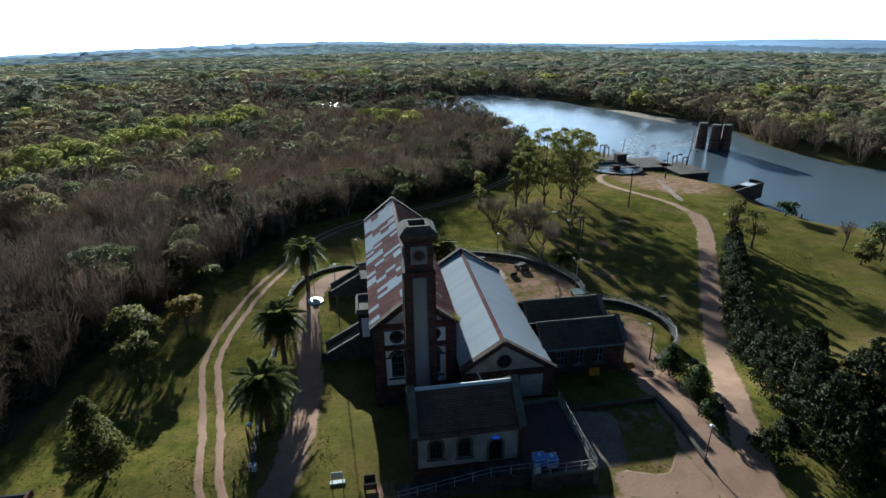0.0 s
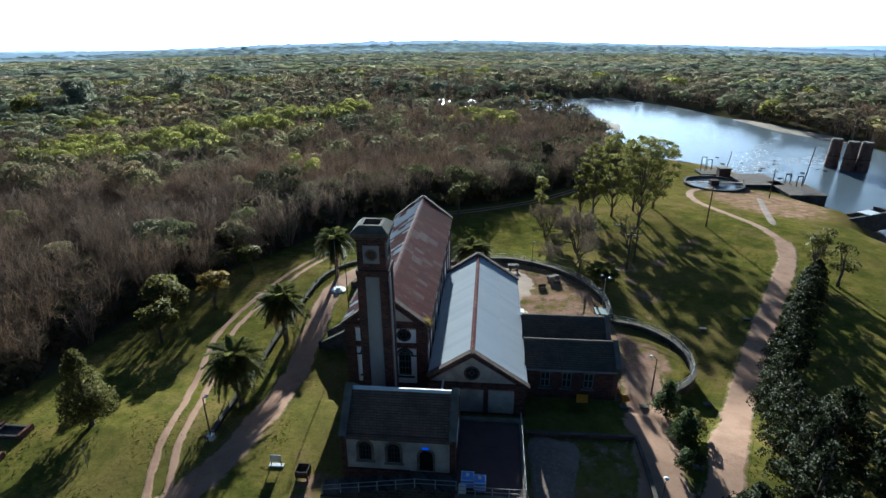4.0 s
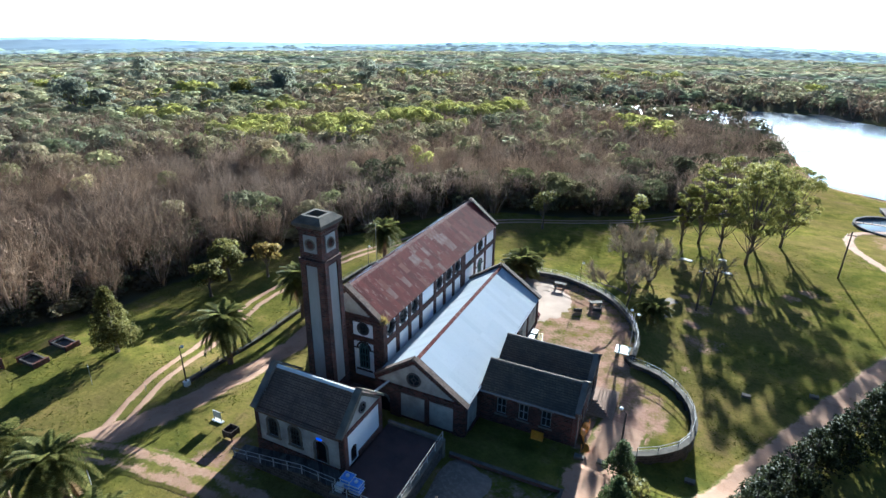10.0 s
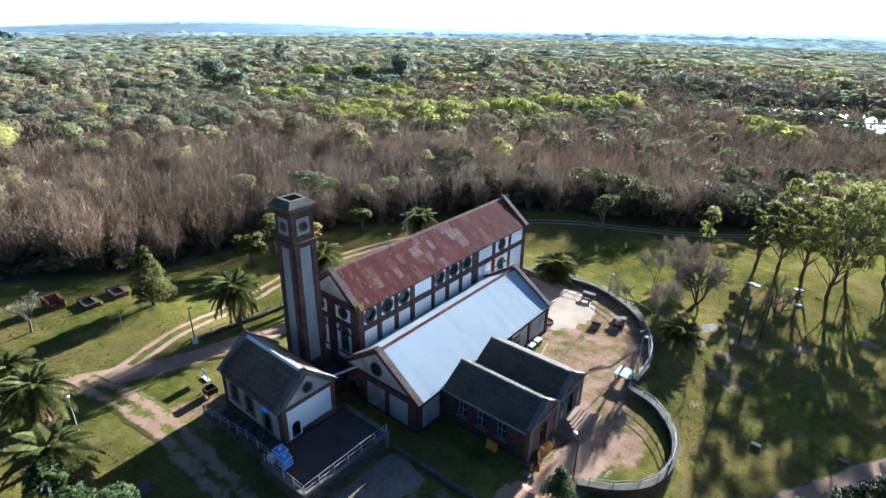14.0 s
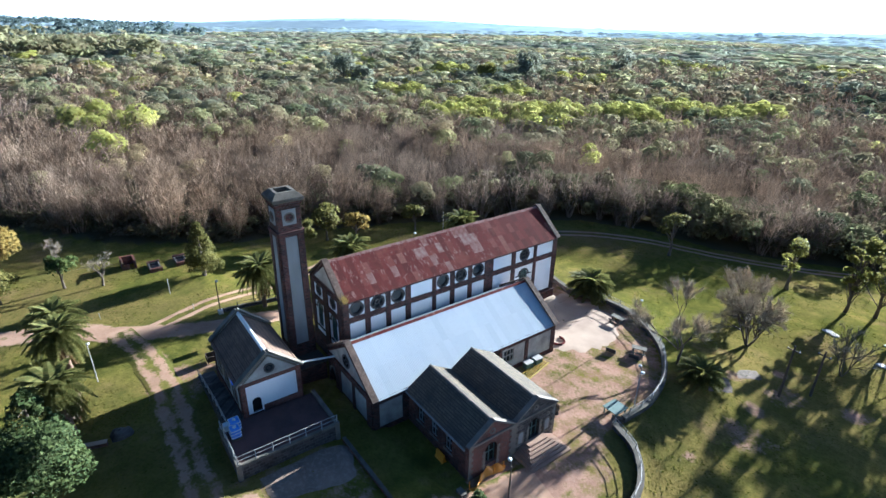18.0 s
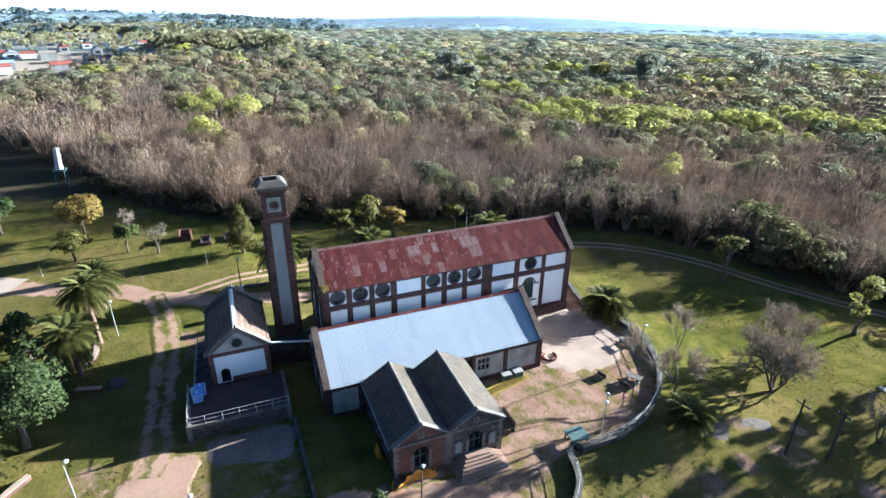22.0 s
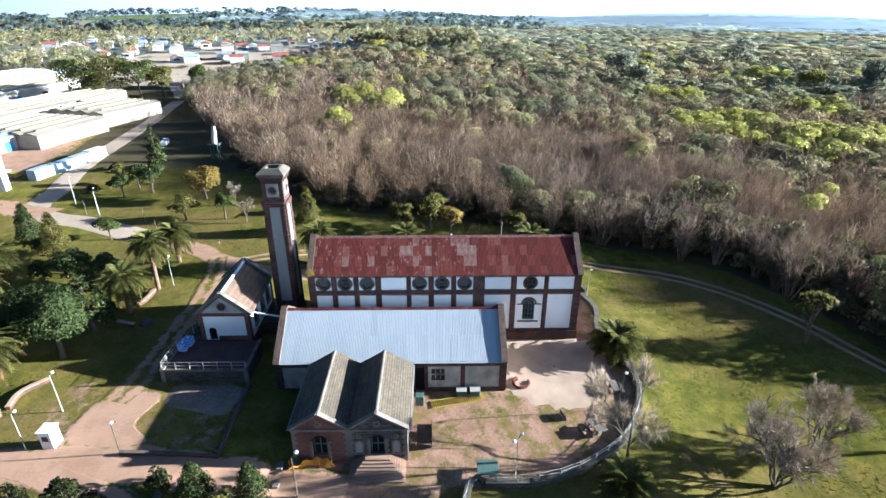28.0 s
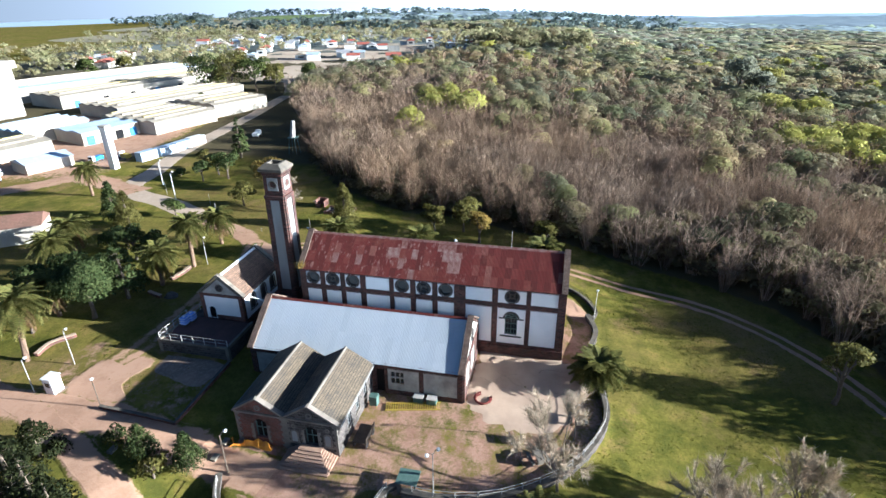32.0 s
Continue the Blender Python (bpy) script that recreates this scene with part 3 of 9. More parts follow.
def strip(name, line, half, lift, mat, rag=0.25, label="", cols=8, off=0.0, mid=0.5, verge=0.18, peak=0.8):
    """A ribbon on the ground along a line, with ragged edges, two bare wheel bands and a grassier middle and verge."""
    vs, fs, wear = [], [], []
    for i, (x, y) in enumerate(line):
        ax, ay = line[max(i - 1, 0)]
        bx, by = line[min(i + 1, len(line) - 1)]
        d = math.hypot(bx - ax, by - ay) or 1
        px, py = -(by - ay) / d, (bx - ax) / d
        l, r = (half * (1 + rag * noise.noise((x * 0.45, y * 0.45, s))) for s in (3.1, 9.7))
        for k in range(cols + 1):
            u = off - l + (l + r) * k / cols
            c = abs(2 * k / cols - 1)
            wear.append(mid + (peak - mid) * min(1, c / 0.45) if c < 0.45 else peak if c < 0.62 else peak + (verge - peak) * (c - 0.62) / 0.38)
            vs.append((x + px * u, y + py * u))
    z = height(np.array([v[0] for v in vs]), np.array([v[1] for v in vs]))
    c = cols + 1
    crown = [lift * (0.25 if i % c in (0, cols) else 1) for i in range(len(vs))]
    for i in range(len(line) - 1):
        for k in range(cols):
            a = i * c + k
            fs.append((a, a + 1, a + c + 1, a + c))
    ob = pydata(name, [(v[0], v[1], z[i] + crown[i]) for i, v in enumerate(vs)], fs, mat)
    wear_attribute(ob.data, wear)
    tagged(ob, label or "worn reddish dirt road with wheel marks", "road", kind="structure")
    return ob


for k, (nm, (line, w)) in enumerate(ROADS.items()):
    strip(nm, line, w * 1.3, 0.06 + 0.012 * k, M["dirt"], mid={"dirt_road_west": 0.62, "dirt_road_south": 0.22, "dirt_road_river": 0.6}.get(nm, 0.7), verge=-0.1 if nm == "dirt_road_south" else 0.1, peak=0.58 if nm == "dirt_road_south" else 0.8)
for s in (-0.85, 0.85):
    strip("wheel_track", TRACKS, 0.42, 0.05, M["dirt"], 0.5, "narrow bare wheel track through the grass", 4, s, 0.8, 0.25)

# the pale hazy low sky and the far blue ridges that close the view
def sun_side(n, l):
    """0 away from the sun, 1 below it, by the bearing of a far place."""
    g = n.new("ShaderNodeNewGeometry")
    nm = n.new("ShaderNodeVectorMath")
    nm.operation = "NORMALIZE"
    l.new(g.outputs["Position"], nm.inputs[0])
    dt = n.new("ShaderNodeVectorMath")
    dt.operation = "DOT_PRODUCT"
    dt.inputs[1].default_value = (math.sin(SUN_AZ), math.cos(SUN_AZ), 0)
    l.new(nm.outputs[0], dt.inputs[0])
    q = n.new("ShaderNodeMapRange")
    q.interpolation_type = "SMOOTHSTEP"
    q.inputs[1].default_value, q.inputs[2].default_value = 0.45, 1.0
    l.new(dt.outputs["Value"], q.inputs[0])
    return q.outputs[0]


def haze_glow_mat(name, col, glow, lo, hi):
    """Far land given emission that stands in for the bright hazy air before it."""
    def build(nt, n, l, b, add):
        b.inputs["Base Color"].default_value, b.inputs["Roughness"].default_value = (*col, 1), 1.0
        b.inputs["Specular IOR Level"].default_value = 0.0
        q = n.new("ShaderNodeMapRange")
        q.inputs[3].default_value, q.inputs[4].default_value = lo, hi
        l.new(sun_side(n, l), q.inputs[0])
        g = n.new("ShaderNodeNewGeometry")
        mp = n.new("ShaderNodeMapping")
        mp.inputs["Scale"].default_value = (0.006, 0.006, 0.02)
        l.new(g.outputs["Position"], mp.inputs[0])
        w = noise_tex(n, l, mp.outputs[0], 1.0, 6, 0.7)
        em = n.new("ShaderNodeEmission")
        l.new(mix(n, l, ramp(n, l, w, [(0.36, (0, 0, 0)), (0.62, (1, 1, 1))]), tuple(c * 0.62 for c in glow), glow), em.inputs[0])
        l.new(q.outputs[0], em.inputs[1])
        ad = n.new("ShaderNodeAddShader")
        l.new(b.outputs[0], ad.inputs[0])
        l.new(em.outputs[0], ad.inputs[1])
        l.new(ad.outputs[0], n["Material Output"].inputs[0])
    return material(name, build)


def haze_build(nt, n, l, b, add):
    # thin haze scatters most light forwards: the low sky is brightest under the sun
    g = n.new("ShaderNodeNewGeometry")
    dt = n.new("ShaderNodeVectorMath")
    dt.operation = "DOT_PRODUCT"
    dt.inputs[1].default_value = (math.sin(SUN_AZ) / 4900, math.cos(SUN_AZ) / 4900, 0)
    l.new(g.outputs["Position"], dt.inputs[0])
    def rng(src, a, b_, lo, hi):
        q = n.new("ShaderNodeMapRange")
        q.interpolation_type = "SMOOTHSTEP"
        for k, v in enumerate((a, b_, lo, hi)):
            q.inputs[k + 1].default_value = v
        l.new(src, q.inputs[0])
        return q.outputs[0]
    lobe = rng(dt.outputs["Value"], 0.45, 1.0, 0.0, 1.0)
    sp = n.new("ShaderNodeSeparateXYZ")
    l.new(g.outputs["Position"], sp.inputs[0])
    thin = rng(sp.outputs[2], 200.0, 700.0, 1.0, 0.0)
    mx = n.new("ShaderNodeMath")
    mx.operation = "MAXIMUM"
    l.new(lobe, mx.inputs[0])
    l.new(thin, mx.inputs[1])
    em = n.new("ShaderNodeEmission")
    em.inputs[0].default_value = (1.0, 0.985, 0.93, 1)
    side = rng(dt.outputs["Value"], -1.0, 0.3, 0.07, 0.40)
    sm = n.new("ShaderNodeMath")
    l.new(side, sm.inputs[0])
    l.new(rng(lobe, 0.0, 1.0, 0.0, 2.2), sm.inputs[1])
    l.new(sm.outputs[0], em.inputs[1])
    tr = n.new("ShaderNodeBsdfTransparent")
    ms = n.new("ShaderNodeMixShader")
    l.new(mx.outputs[0], ms.inputs[0])
    l.new(tr.outputs[0], ms.inputs[1])
    l.new(em.outputs[0], ms.inputs[2])
    l.new(ms.outputs[0], n["Material Output"].inputs[0])


haze = material("pale_low_sky", haze_build)
# the ridge's haze is emission in its material, strongest below the sun
ridge = haze_glow_mat("ridge_haze_glow", (0.35, 0.45, 0.5), (0.66, 0.70, 0.72), 0.27, 1.0)
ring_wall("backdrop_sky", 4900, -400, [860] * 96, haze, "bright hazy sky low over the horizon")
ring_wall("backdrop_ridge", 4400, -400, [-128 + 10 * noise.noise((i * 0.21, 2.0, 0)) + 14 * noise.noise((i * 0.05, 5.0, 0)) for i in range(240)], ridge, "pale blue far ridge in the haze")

# ---- buildings: walls with real openings ----
EAST = lambda x0: (lambda u, z, d: (x0 + d, u, z))
WEST = lambda x0: (lambda u, z, d: (x0 - d, u, z))
SOUTH = lambda y0: (lambda u, z, d: (u, y0 - d, z))
NORTH = lambda y0: (lambda u, z, d: (u, y0 + d, z))


def face_box(bm, at, u0, u1, z0, z1, d0, d1):
    a, b = at(u0, z0, d0), at(u1, z1, d1)
    box(bm, min(a[0], b[0]), max(a[0], b[0]), min(a[1], b[1]), max(a[1], b[1]), min(a[2], b[2]), max(a[2], b[2]))


def holed_wall(at, u0, u1, z0, z1, d0, d1, holes=()):
    """A wall slab cut by rectangular openings (u0, u1, z0, z1)."""
    bm = bmesh.new()
    us = sorted({u0, u1, *(h[0] for h in holes), *(h[1] for h in holes)})
    for a, b in zip(us, us[1:]):
        m = (a + b) / 2
        z = z0
        for h in sorted((h for h in holes if h[0] < m < h[1]), key=lambda h: h[2]):
            if h[2] > z:
                face_box(bm, at, a, b, z, h[2], d0, d1)
            z = h[3]
        if z < z1:
            face_box(bm, at, a, b, z, z1, d0, d1)
    return bm


def holed_plate(bm, at, rect, loop, centre, d0, d1):
    """A plate of the rectangle rect with the closed loop cut out of it."""
    u0, u1, z0, z1 = rect
    cu, cz = centre
    ang = [(math.atan2(z - cz, u - cu) % math.tau, (u, z)) for u, z in loop]
    for u, z in ((u0, z0), (u1, z0), (u1, z1), (u0, z1)):
        a = math.atan2(z - cz, u - cu) % math.tau
        d = (math.cos(a), math.sin(a))
        for p, q in zip(loop, loop[1:] + loop[:1]):
            ex, ez = q[0] - p[0], q[1] - p[1]
            det = d[0] * -ez + ex * d[1]
            if abs(det) < 1e-9:
                continue
            t = ((p[0] - cu) * -ez + ex * (p[1] - cz)) / det
            s = (d[0] * (p[1] - cz) - d[1] * (p[0] - cu)) / det
            if t > 0 and 0 <= s <= 1:
                ang.append((a, (cu + d[0] * t, cz + d[1] * t)))
                break
    ang.sort()
    cols = []
    for a, (u, z) in ang:
        dx, dz = math.cos(a), math.sin(a)
        k = min(((u1 if dx > 0 else u0) - cu) / dx if abs(dx) > 1e-6 else 1e9, ((z1 if dz > 0 else z0) - cz) / dz if abs(dz) > 1e-6 else 1e9)
        o = (cu + dx * k, cz + dz * k)
        cols.append([bm.verts.new(at(u, z, d0)), bm.verts.new(at(u, z, d1)), bm.verts.new(at(*o, d1)), bm.verts.new(at(*o, d0))])
    for p, q in zip(cols, cols[1:] + cols[:1]):
        for k in range(4):
            try:
                bm.faces.new((p[k], q[k], q[(k + 1) % 4], p[(k + 1) % 4]))
            except ValueError:
                pass


def circle_pts(u, z, r, seg=28):
    return [(u + r * math.cos(i * math.tau / seg), z + r * math.sin(i * math.tau / seg)) for i in range(seg)]


def teeth(bm, at, u0, u1, z, d0, d1, w=0.2, h=0.14):
    """A row of hanging teeth under a band."""
    n = max(1, round((u1 - u0) / w))
    w = (u1 - u0) / n
    for i in range(n):
        face_box(bm, at, u0 + (i + 0.18) * w, u0 + (i + 0.82) * w, z - h, z, d0, d1)


def flat(bm, at, pts, d0, d1):
    lo = [bm.verts.new(at(u, z, d0)) for u, z in pts]
    hi = [bm.verts.new(at(u, z, d1)) for u, z in pts]
    bm.faces.new(lo)
    bm.faces.new(hi[::-1])
    for i in range(len(pts)):
        j = (i + 1) % len(pts)
        bm.faces.new((lo[i], hi[i], hi[j], lo[j]))


def arc_band(bm, at, u, z, r0, r1, d0, d1, a0=0.0, a1=math.pi, seg=14):
    full = a1 - a0 > 6.28
    n = seg if full else seg + 1
    cols = [[bm.verts.new(at(u + r * math.cos(a0 + (a1 - a0) * i / seg), z + r * math.sin(a0 + (a1 - a0) * i / seg), d)) for r, d in ((r0, d0), (r1, d0), (r1, d1), (r0, d1))] for i in range(n)]
    for i in range(n if full else n - 1):
        p, q = cols[i], cols[(i + 1) % n]
        for k in range(4):
            bm.faces.new((p[k], q[k], q[(k + 1) % 4], p[(k + 1) % 4]))
    if not full:
        bm.faces.new(cols[0])
        bm.faces.new(cols[-1][::-1])


def bar(bm, at, p, q, w, d0, d1):
    """A straight glazing bar from p to q on the face."""
    du, dz = q[0] - p[0], q[1] - p[1]
    k = math.hypot(du, dz) or 1
    nu, nz = -dz / k * w / 2, du / k * w / 2
    flat(bm, at, [(p[0] + nu, p[1] + nz), (q[0] + nu, q[1] + nz), (q[0] - nu, q[1] - nz), (p[0] - nu, p[1] - nz)], d0, d1)


def round_window(parent, at, u, z, r, style=0, back=-0.22):
    win = part("window", (lambda bm: (arc_band(bm, at, u, z, r - 0.1, r + 0.02, back, 0.03, 0, math.tau, 28), bm)[1])(bmesh.new()), M["iron"], parent, "round dark iron window frame")
    bm = bmesh.new()
    flat(bm, at, circle_pts(u, z, r - 0.04), back - 0.03, back)
    part("pane", bm, M["glass"], win, "dark dusty glass pane")
    bm = bmesh.new()
    if style:
        arc_band(bm, at, u, z, r * 0.30, r * 0.42, back, -0.05, 0, math.tau, 16)
        for k in range(4):
            a = math.pi / 4 + k * math.pi / 2
            bar(bm, at, (u + math.cos(a) * r * 0.4, z + math.sin(a) * r * 0.4), (u + math.cos(a) * r * 0.93, z + math.sin(a) * r * 0.93), 0.1, back, -0.05)
        part("window_lattice", bm, M["rail"] if style == 2 else M["iron"], win)
    else:
        arc_band(bm, at, u, z, r * 0.80, r * 0.88, back, -0.08, 0, math.tau, 24)
        part("inner_rim", bm, M["iron"], win)
    return win


def arched_window(parent, at, u, w, z0, zs, mat, back=-0.2, rows=3):
    r = w / 2
    bm = bmesh.new()
    for s in (-1, 1):
        face_box(bm, at, u + s * r - (0.09 if s > 0 else 0), u + s * r + (0.09 if s < 0 else 0), z0, zs, back, -0.04)
    face_box(bm, at, u - r, u + r, z0, z0 + 0.09, back, -0.04)
    arc_band(bm, at, u, zs, r - 0.09, r, back, -0.04)
    win = part("window", bm, mat, parent, "arched window frame")
    bm = bmesh.new()
    flat(bm, at, arch_pts(u - r + 0.02, u + r - 0.02, z0, zs), back - 0.03, back)
    part("pane", bm, M["glass"], win, "dark glass pane")
    bm = bmesh.new()
    bar(bm, at, (u, z0), (u, zs), 0.08, back, -0.06)
    for k in range(1, rows + 1):
        bar(bm, at, (u - r, z0 + (zs - z0) * k / rows), (u + r, z0 + (zs - z0) * k / rows), 0.06, back, -0.06)
    for s in (-0.5, 0.5):
        bar(bm, at, (u + s * r, z0), (u + s * r, zs), 0.04, back, -0.07)
    arc_band(bm, at, u, zs + r * 0.55, r * 0.22, r * 0.33, back, -0.06, 0, math.tau, 12)
    for s in (-0.5, 0.5):
        arc_band(bm, at, u + s * r, zs, r * 0.36, r * 0.46, back, -0.06)
    part("window_lattice", bm, mat, win)
    return win


def roof_sheets(parent, mat, u0, u1, ridge, eave, n, rows=1, pale=(), ridge_axis="y", wave=5, amp=0.010, pale_mat=None):
    """Corrugated sheets laid side by side from the ridge (a, z) down to the eave (a, z)."""
    w = (u1 - u0) / n
    cache = {}
    for j in range(rows):
        for i in range(n):
            a0, a1 = j / rows, (j + 1) / rows + (0.012 if j < rows - 1 else 0)
            lift = 0.02 * (rows - 1 - j) + 0.006 * (i % 2)
            if j not in cache:
                vs, fs = [], []
                m = wave * 4
                for k in range(m + 1):
                    u = w * 1.03 * k / m
                    z = amp * math.sin(k / m * wave * math.tau)
                    for f in (a0, a1):
                        p = (ridge[0] + (eave[0] - ridge[0]) * f, ridge[1] + (eave[1] - ridge[1]) * f + z)
                        vs.append((p[0], u, p[1]) if ridge_axis == "y" else (u, p[0], p[1]))
                for k in range(m):
                    fs.append((2 * k, 2 * k + 1, 2 * k + 3, 2 * k + 2))
                me = bpy.data.meshes.new("roof_sheet")
                me.from_pydata(vs, [], fs)
                me.materials.append(mat)
                cache[j] = me
            me = cache[j]
            if (j, i) in pale:
                if (j, "p") not in cache:
                    cache[(j, "p")] = me.copy()
                    cache[(j, "p")].materials[0] = pale_mat
                me = cache[(j, "p")]
            ob = new("roof_sheet", me)
            ob.parent = parent
            ob.location = (0, u0 + i * w, lift) if ridge_axis == "y" else (u0 + i * w, 0, lift)


def coping(bm, at, pts, w0, w1, th):
    """A stone coping that follows the broken line pts (u, z) on a face, from depth w0 to w1."""
    for p, q in zip(pts, pts[1:]):
        du, dz = q[0] - p[0], q[1] - p[1]
        k = math.hypot(du, dz)
        nu, nz = -dz / k * th, du / k * th
        if nz < 0:
            nu, nz = -nu, -nz
        flat(bm, at, [p, q, (q[0] + nu, q[1] + nz), (p[0] + nu, p[1] + nz)], w0, w1)


def raked_teeth(bm, at, p, q, d0, d1, w=0.28, h=0.2):
    n = max(1, round(math.hypot(q[0] - p[0], q[1] - p[1]) / w))
    for i in range(n):
        f = (i + 0.5) / n
        u, z = p[0] + (q[0] - p[0]) * f, p[1] + (q[1] - p[1]) * f
        face_box(bm, at, u - w * 0.32, u + w * 0.32, z - h, z, d0, d1)


def one_box(name, at, u0, u1, z0, z1, d0, d1, mat, parent, label=""):
    bm = bmesh.new()
    face_box(bm, at, u0, u1, z0, z1, d0, d1)
    return part(name, bm, M[mat], parent, label)


def toothed_band(parent, at, a, b, z0, z1, d):
    """A brick band whose lower edge is cut into hanging teeth, as one outline."""
    n = max(2, round((b - a - 0.06) / 0.2))
    w = (b - a - 0.06) / n
    pts = [(a, z0), (a + 0.03, z0)]
    for i in range(n):
        u = a + 0.03 + i * w
        pts += [(u + 0.18 * w, z0), (u + 0.18 * w, z0 - 0.14), (u + 0.82 * w, z0 - 0.14), (u + 0.82 * w, z0)]
    pts += [(b, z0), (b, z1), (a, z1)]
    bm = bmesh.new()
    flat(bm, at, pts, 0.0, d)
    return part("brick_band", bm, M["brick_dark"], parent, "brick band with hanging teeth")


# ---- the tall hall with the rust-red roof ----
hall = thing("machine_hall", (0, 0, 0), "tall brick machine hall with white panels and rusty red sheet roof", "building")
HX0, HX1, HY0, HY1, HZ, HE, HR = -0.3, 8.0, 47.7, 81.1, 0.2, 9.95, 13.15
HC = (HX0 + HX1) / 2
e_at, w_at, s_at, n_at = EAST(HX1), WEST(HX0), SOUTH(HY0), NORTH(HY1)
circ = [(49.4, 0), (52.07, 1), (54.76, 0), (61.22, 0), (64.0, 1), (66.76, 0), (74.9, 1)]
CZ, CR = 8.62, 0.82
holes = [(u - CR, u + CR, CZ - CR, CZ + CR) for u, s in circ] + [(74.1, 75.7, 3.2, 6.5)]
bays = [(48.45, 50.4), (51.06, 53.12), (53.75, 55.77), (56.5, 59.6), (60.17, 62.3), (62.98, 65.1), (65.75, 67.82), (69.25, 72.5), (73.2, 76.6), (77.15, 80.3)]
for nm, at, hs in (("wall_east", e_at, holes), ("wall_west", w_at, holes)):
    part("wall", holed_wall(at, HY0, HY1, HZ, HE, -0.45, 0, hs), M["brick_dark"], hall, "dark brick wall")
    lower = 2.0
    edges = [HY0] + [v for b in bays for v in b] + [HY1]
    for a, b in zip(edges[::2], edges[1::2]):
        one_box("pilaster", at, a, b, 1.6, HE, 0, 0.16, "brick_dark", hall)
    for a, b in bays:
        toothed_band(hall, at, a, b, 7.12, 7.72, 0.13)
        toothed_band(hall, at, a, b, 9.6, HE, 0.13)
        one_box("brick_band", at, a, b, 1.6, lower, 0, 0.13, "brick_dark", hall)
    bm = bmesh.new()
    face_box(bm, at, HY0 - 0.12, HY1 + 0.12, HZ - 0.6, 1.6, 0, 0.24)
    face_box(bm, at, HY0 - 0.2, HY1 + 0.2, 1.52, 1.66, 0, 0.30)
    part("plinth", bm, M["brick_dark"], hall)
    for a, b in bays:
        c = (a + b) / 2
        bm = bmesh.new()
        near = [u for u, s in circ if a < u < b]
        if near:
            holed_plate(bm, at, (a, b, 7.72, 9.6), circle_pts(near[0], CZ, CR - 0.02), (near[0], CZ), 0, 0.05)
        else:
            face_box(bm, at, a, b, 7.72, 9.6, 0, 0.05)
        part("white_panel", bm, M["white"], hall, "white plastered wall panel")
        bm = bmesh.new()
        if a > 73 and b < 77:
            holed_plate(bm, at, (a, b, lower, 7.12), arch_pts(74.15, 75.65, 3.3, 5.6, 14), (74.9, 5.0), 0, 0.05)
        else:
            face_box(bm, at, a, b, lower, 7.12, 0, 0.05)
        part("white_panel", bm, M["white"], hall, "white plastered wall panel")
    for u, s in circ:
        bm = bmesh.new()
        arc_band(bm, at, u, CZ, CR - 0.02, CR + 0.11, 0.02, 0.09, 0, math.tau, 28)
        part("window_surround", bm, M["iron"], hall, "dark moulded ring")
        round_window(hall, at, u, CZ, CR - 0.02, s)
    arched_window(hall, at, 74.9, 1.5, 3.3, 5.6, M["green_metal"])
    bm = bmesh.new()
    arc_band(bm, at, 74.9, 5.6, 0.78, 1.0, 0.04, 0.11)
    part("window_arch", bm, M["iron"], hall, "dark arch moulding")
    one_box("impost", at, 73.4, 74.15, 5.5, 5.66, 0.04, 0.10, "iron", hall)
    one_box("impost", at, 75.65, 76.4, 5.5, 5.66, 0.04, 0.10, "iron", hall)
    one_box("window_sill", at, 73.6, 76.2, 2.98, 3.16, 0.04, 0.14, "iron", hall)
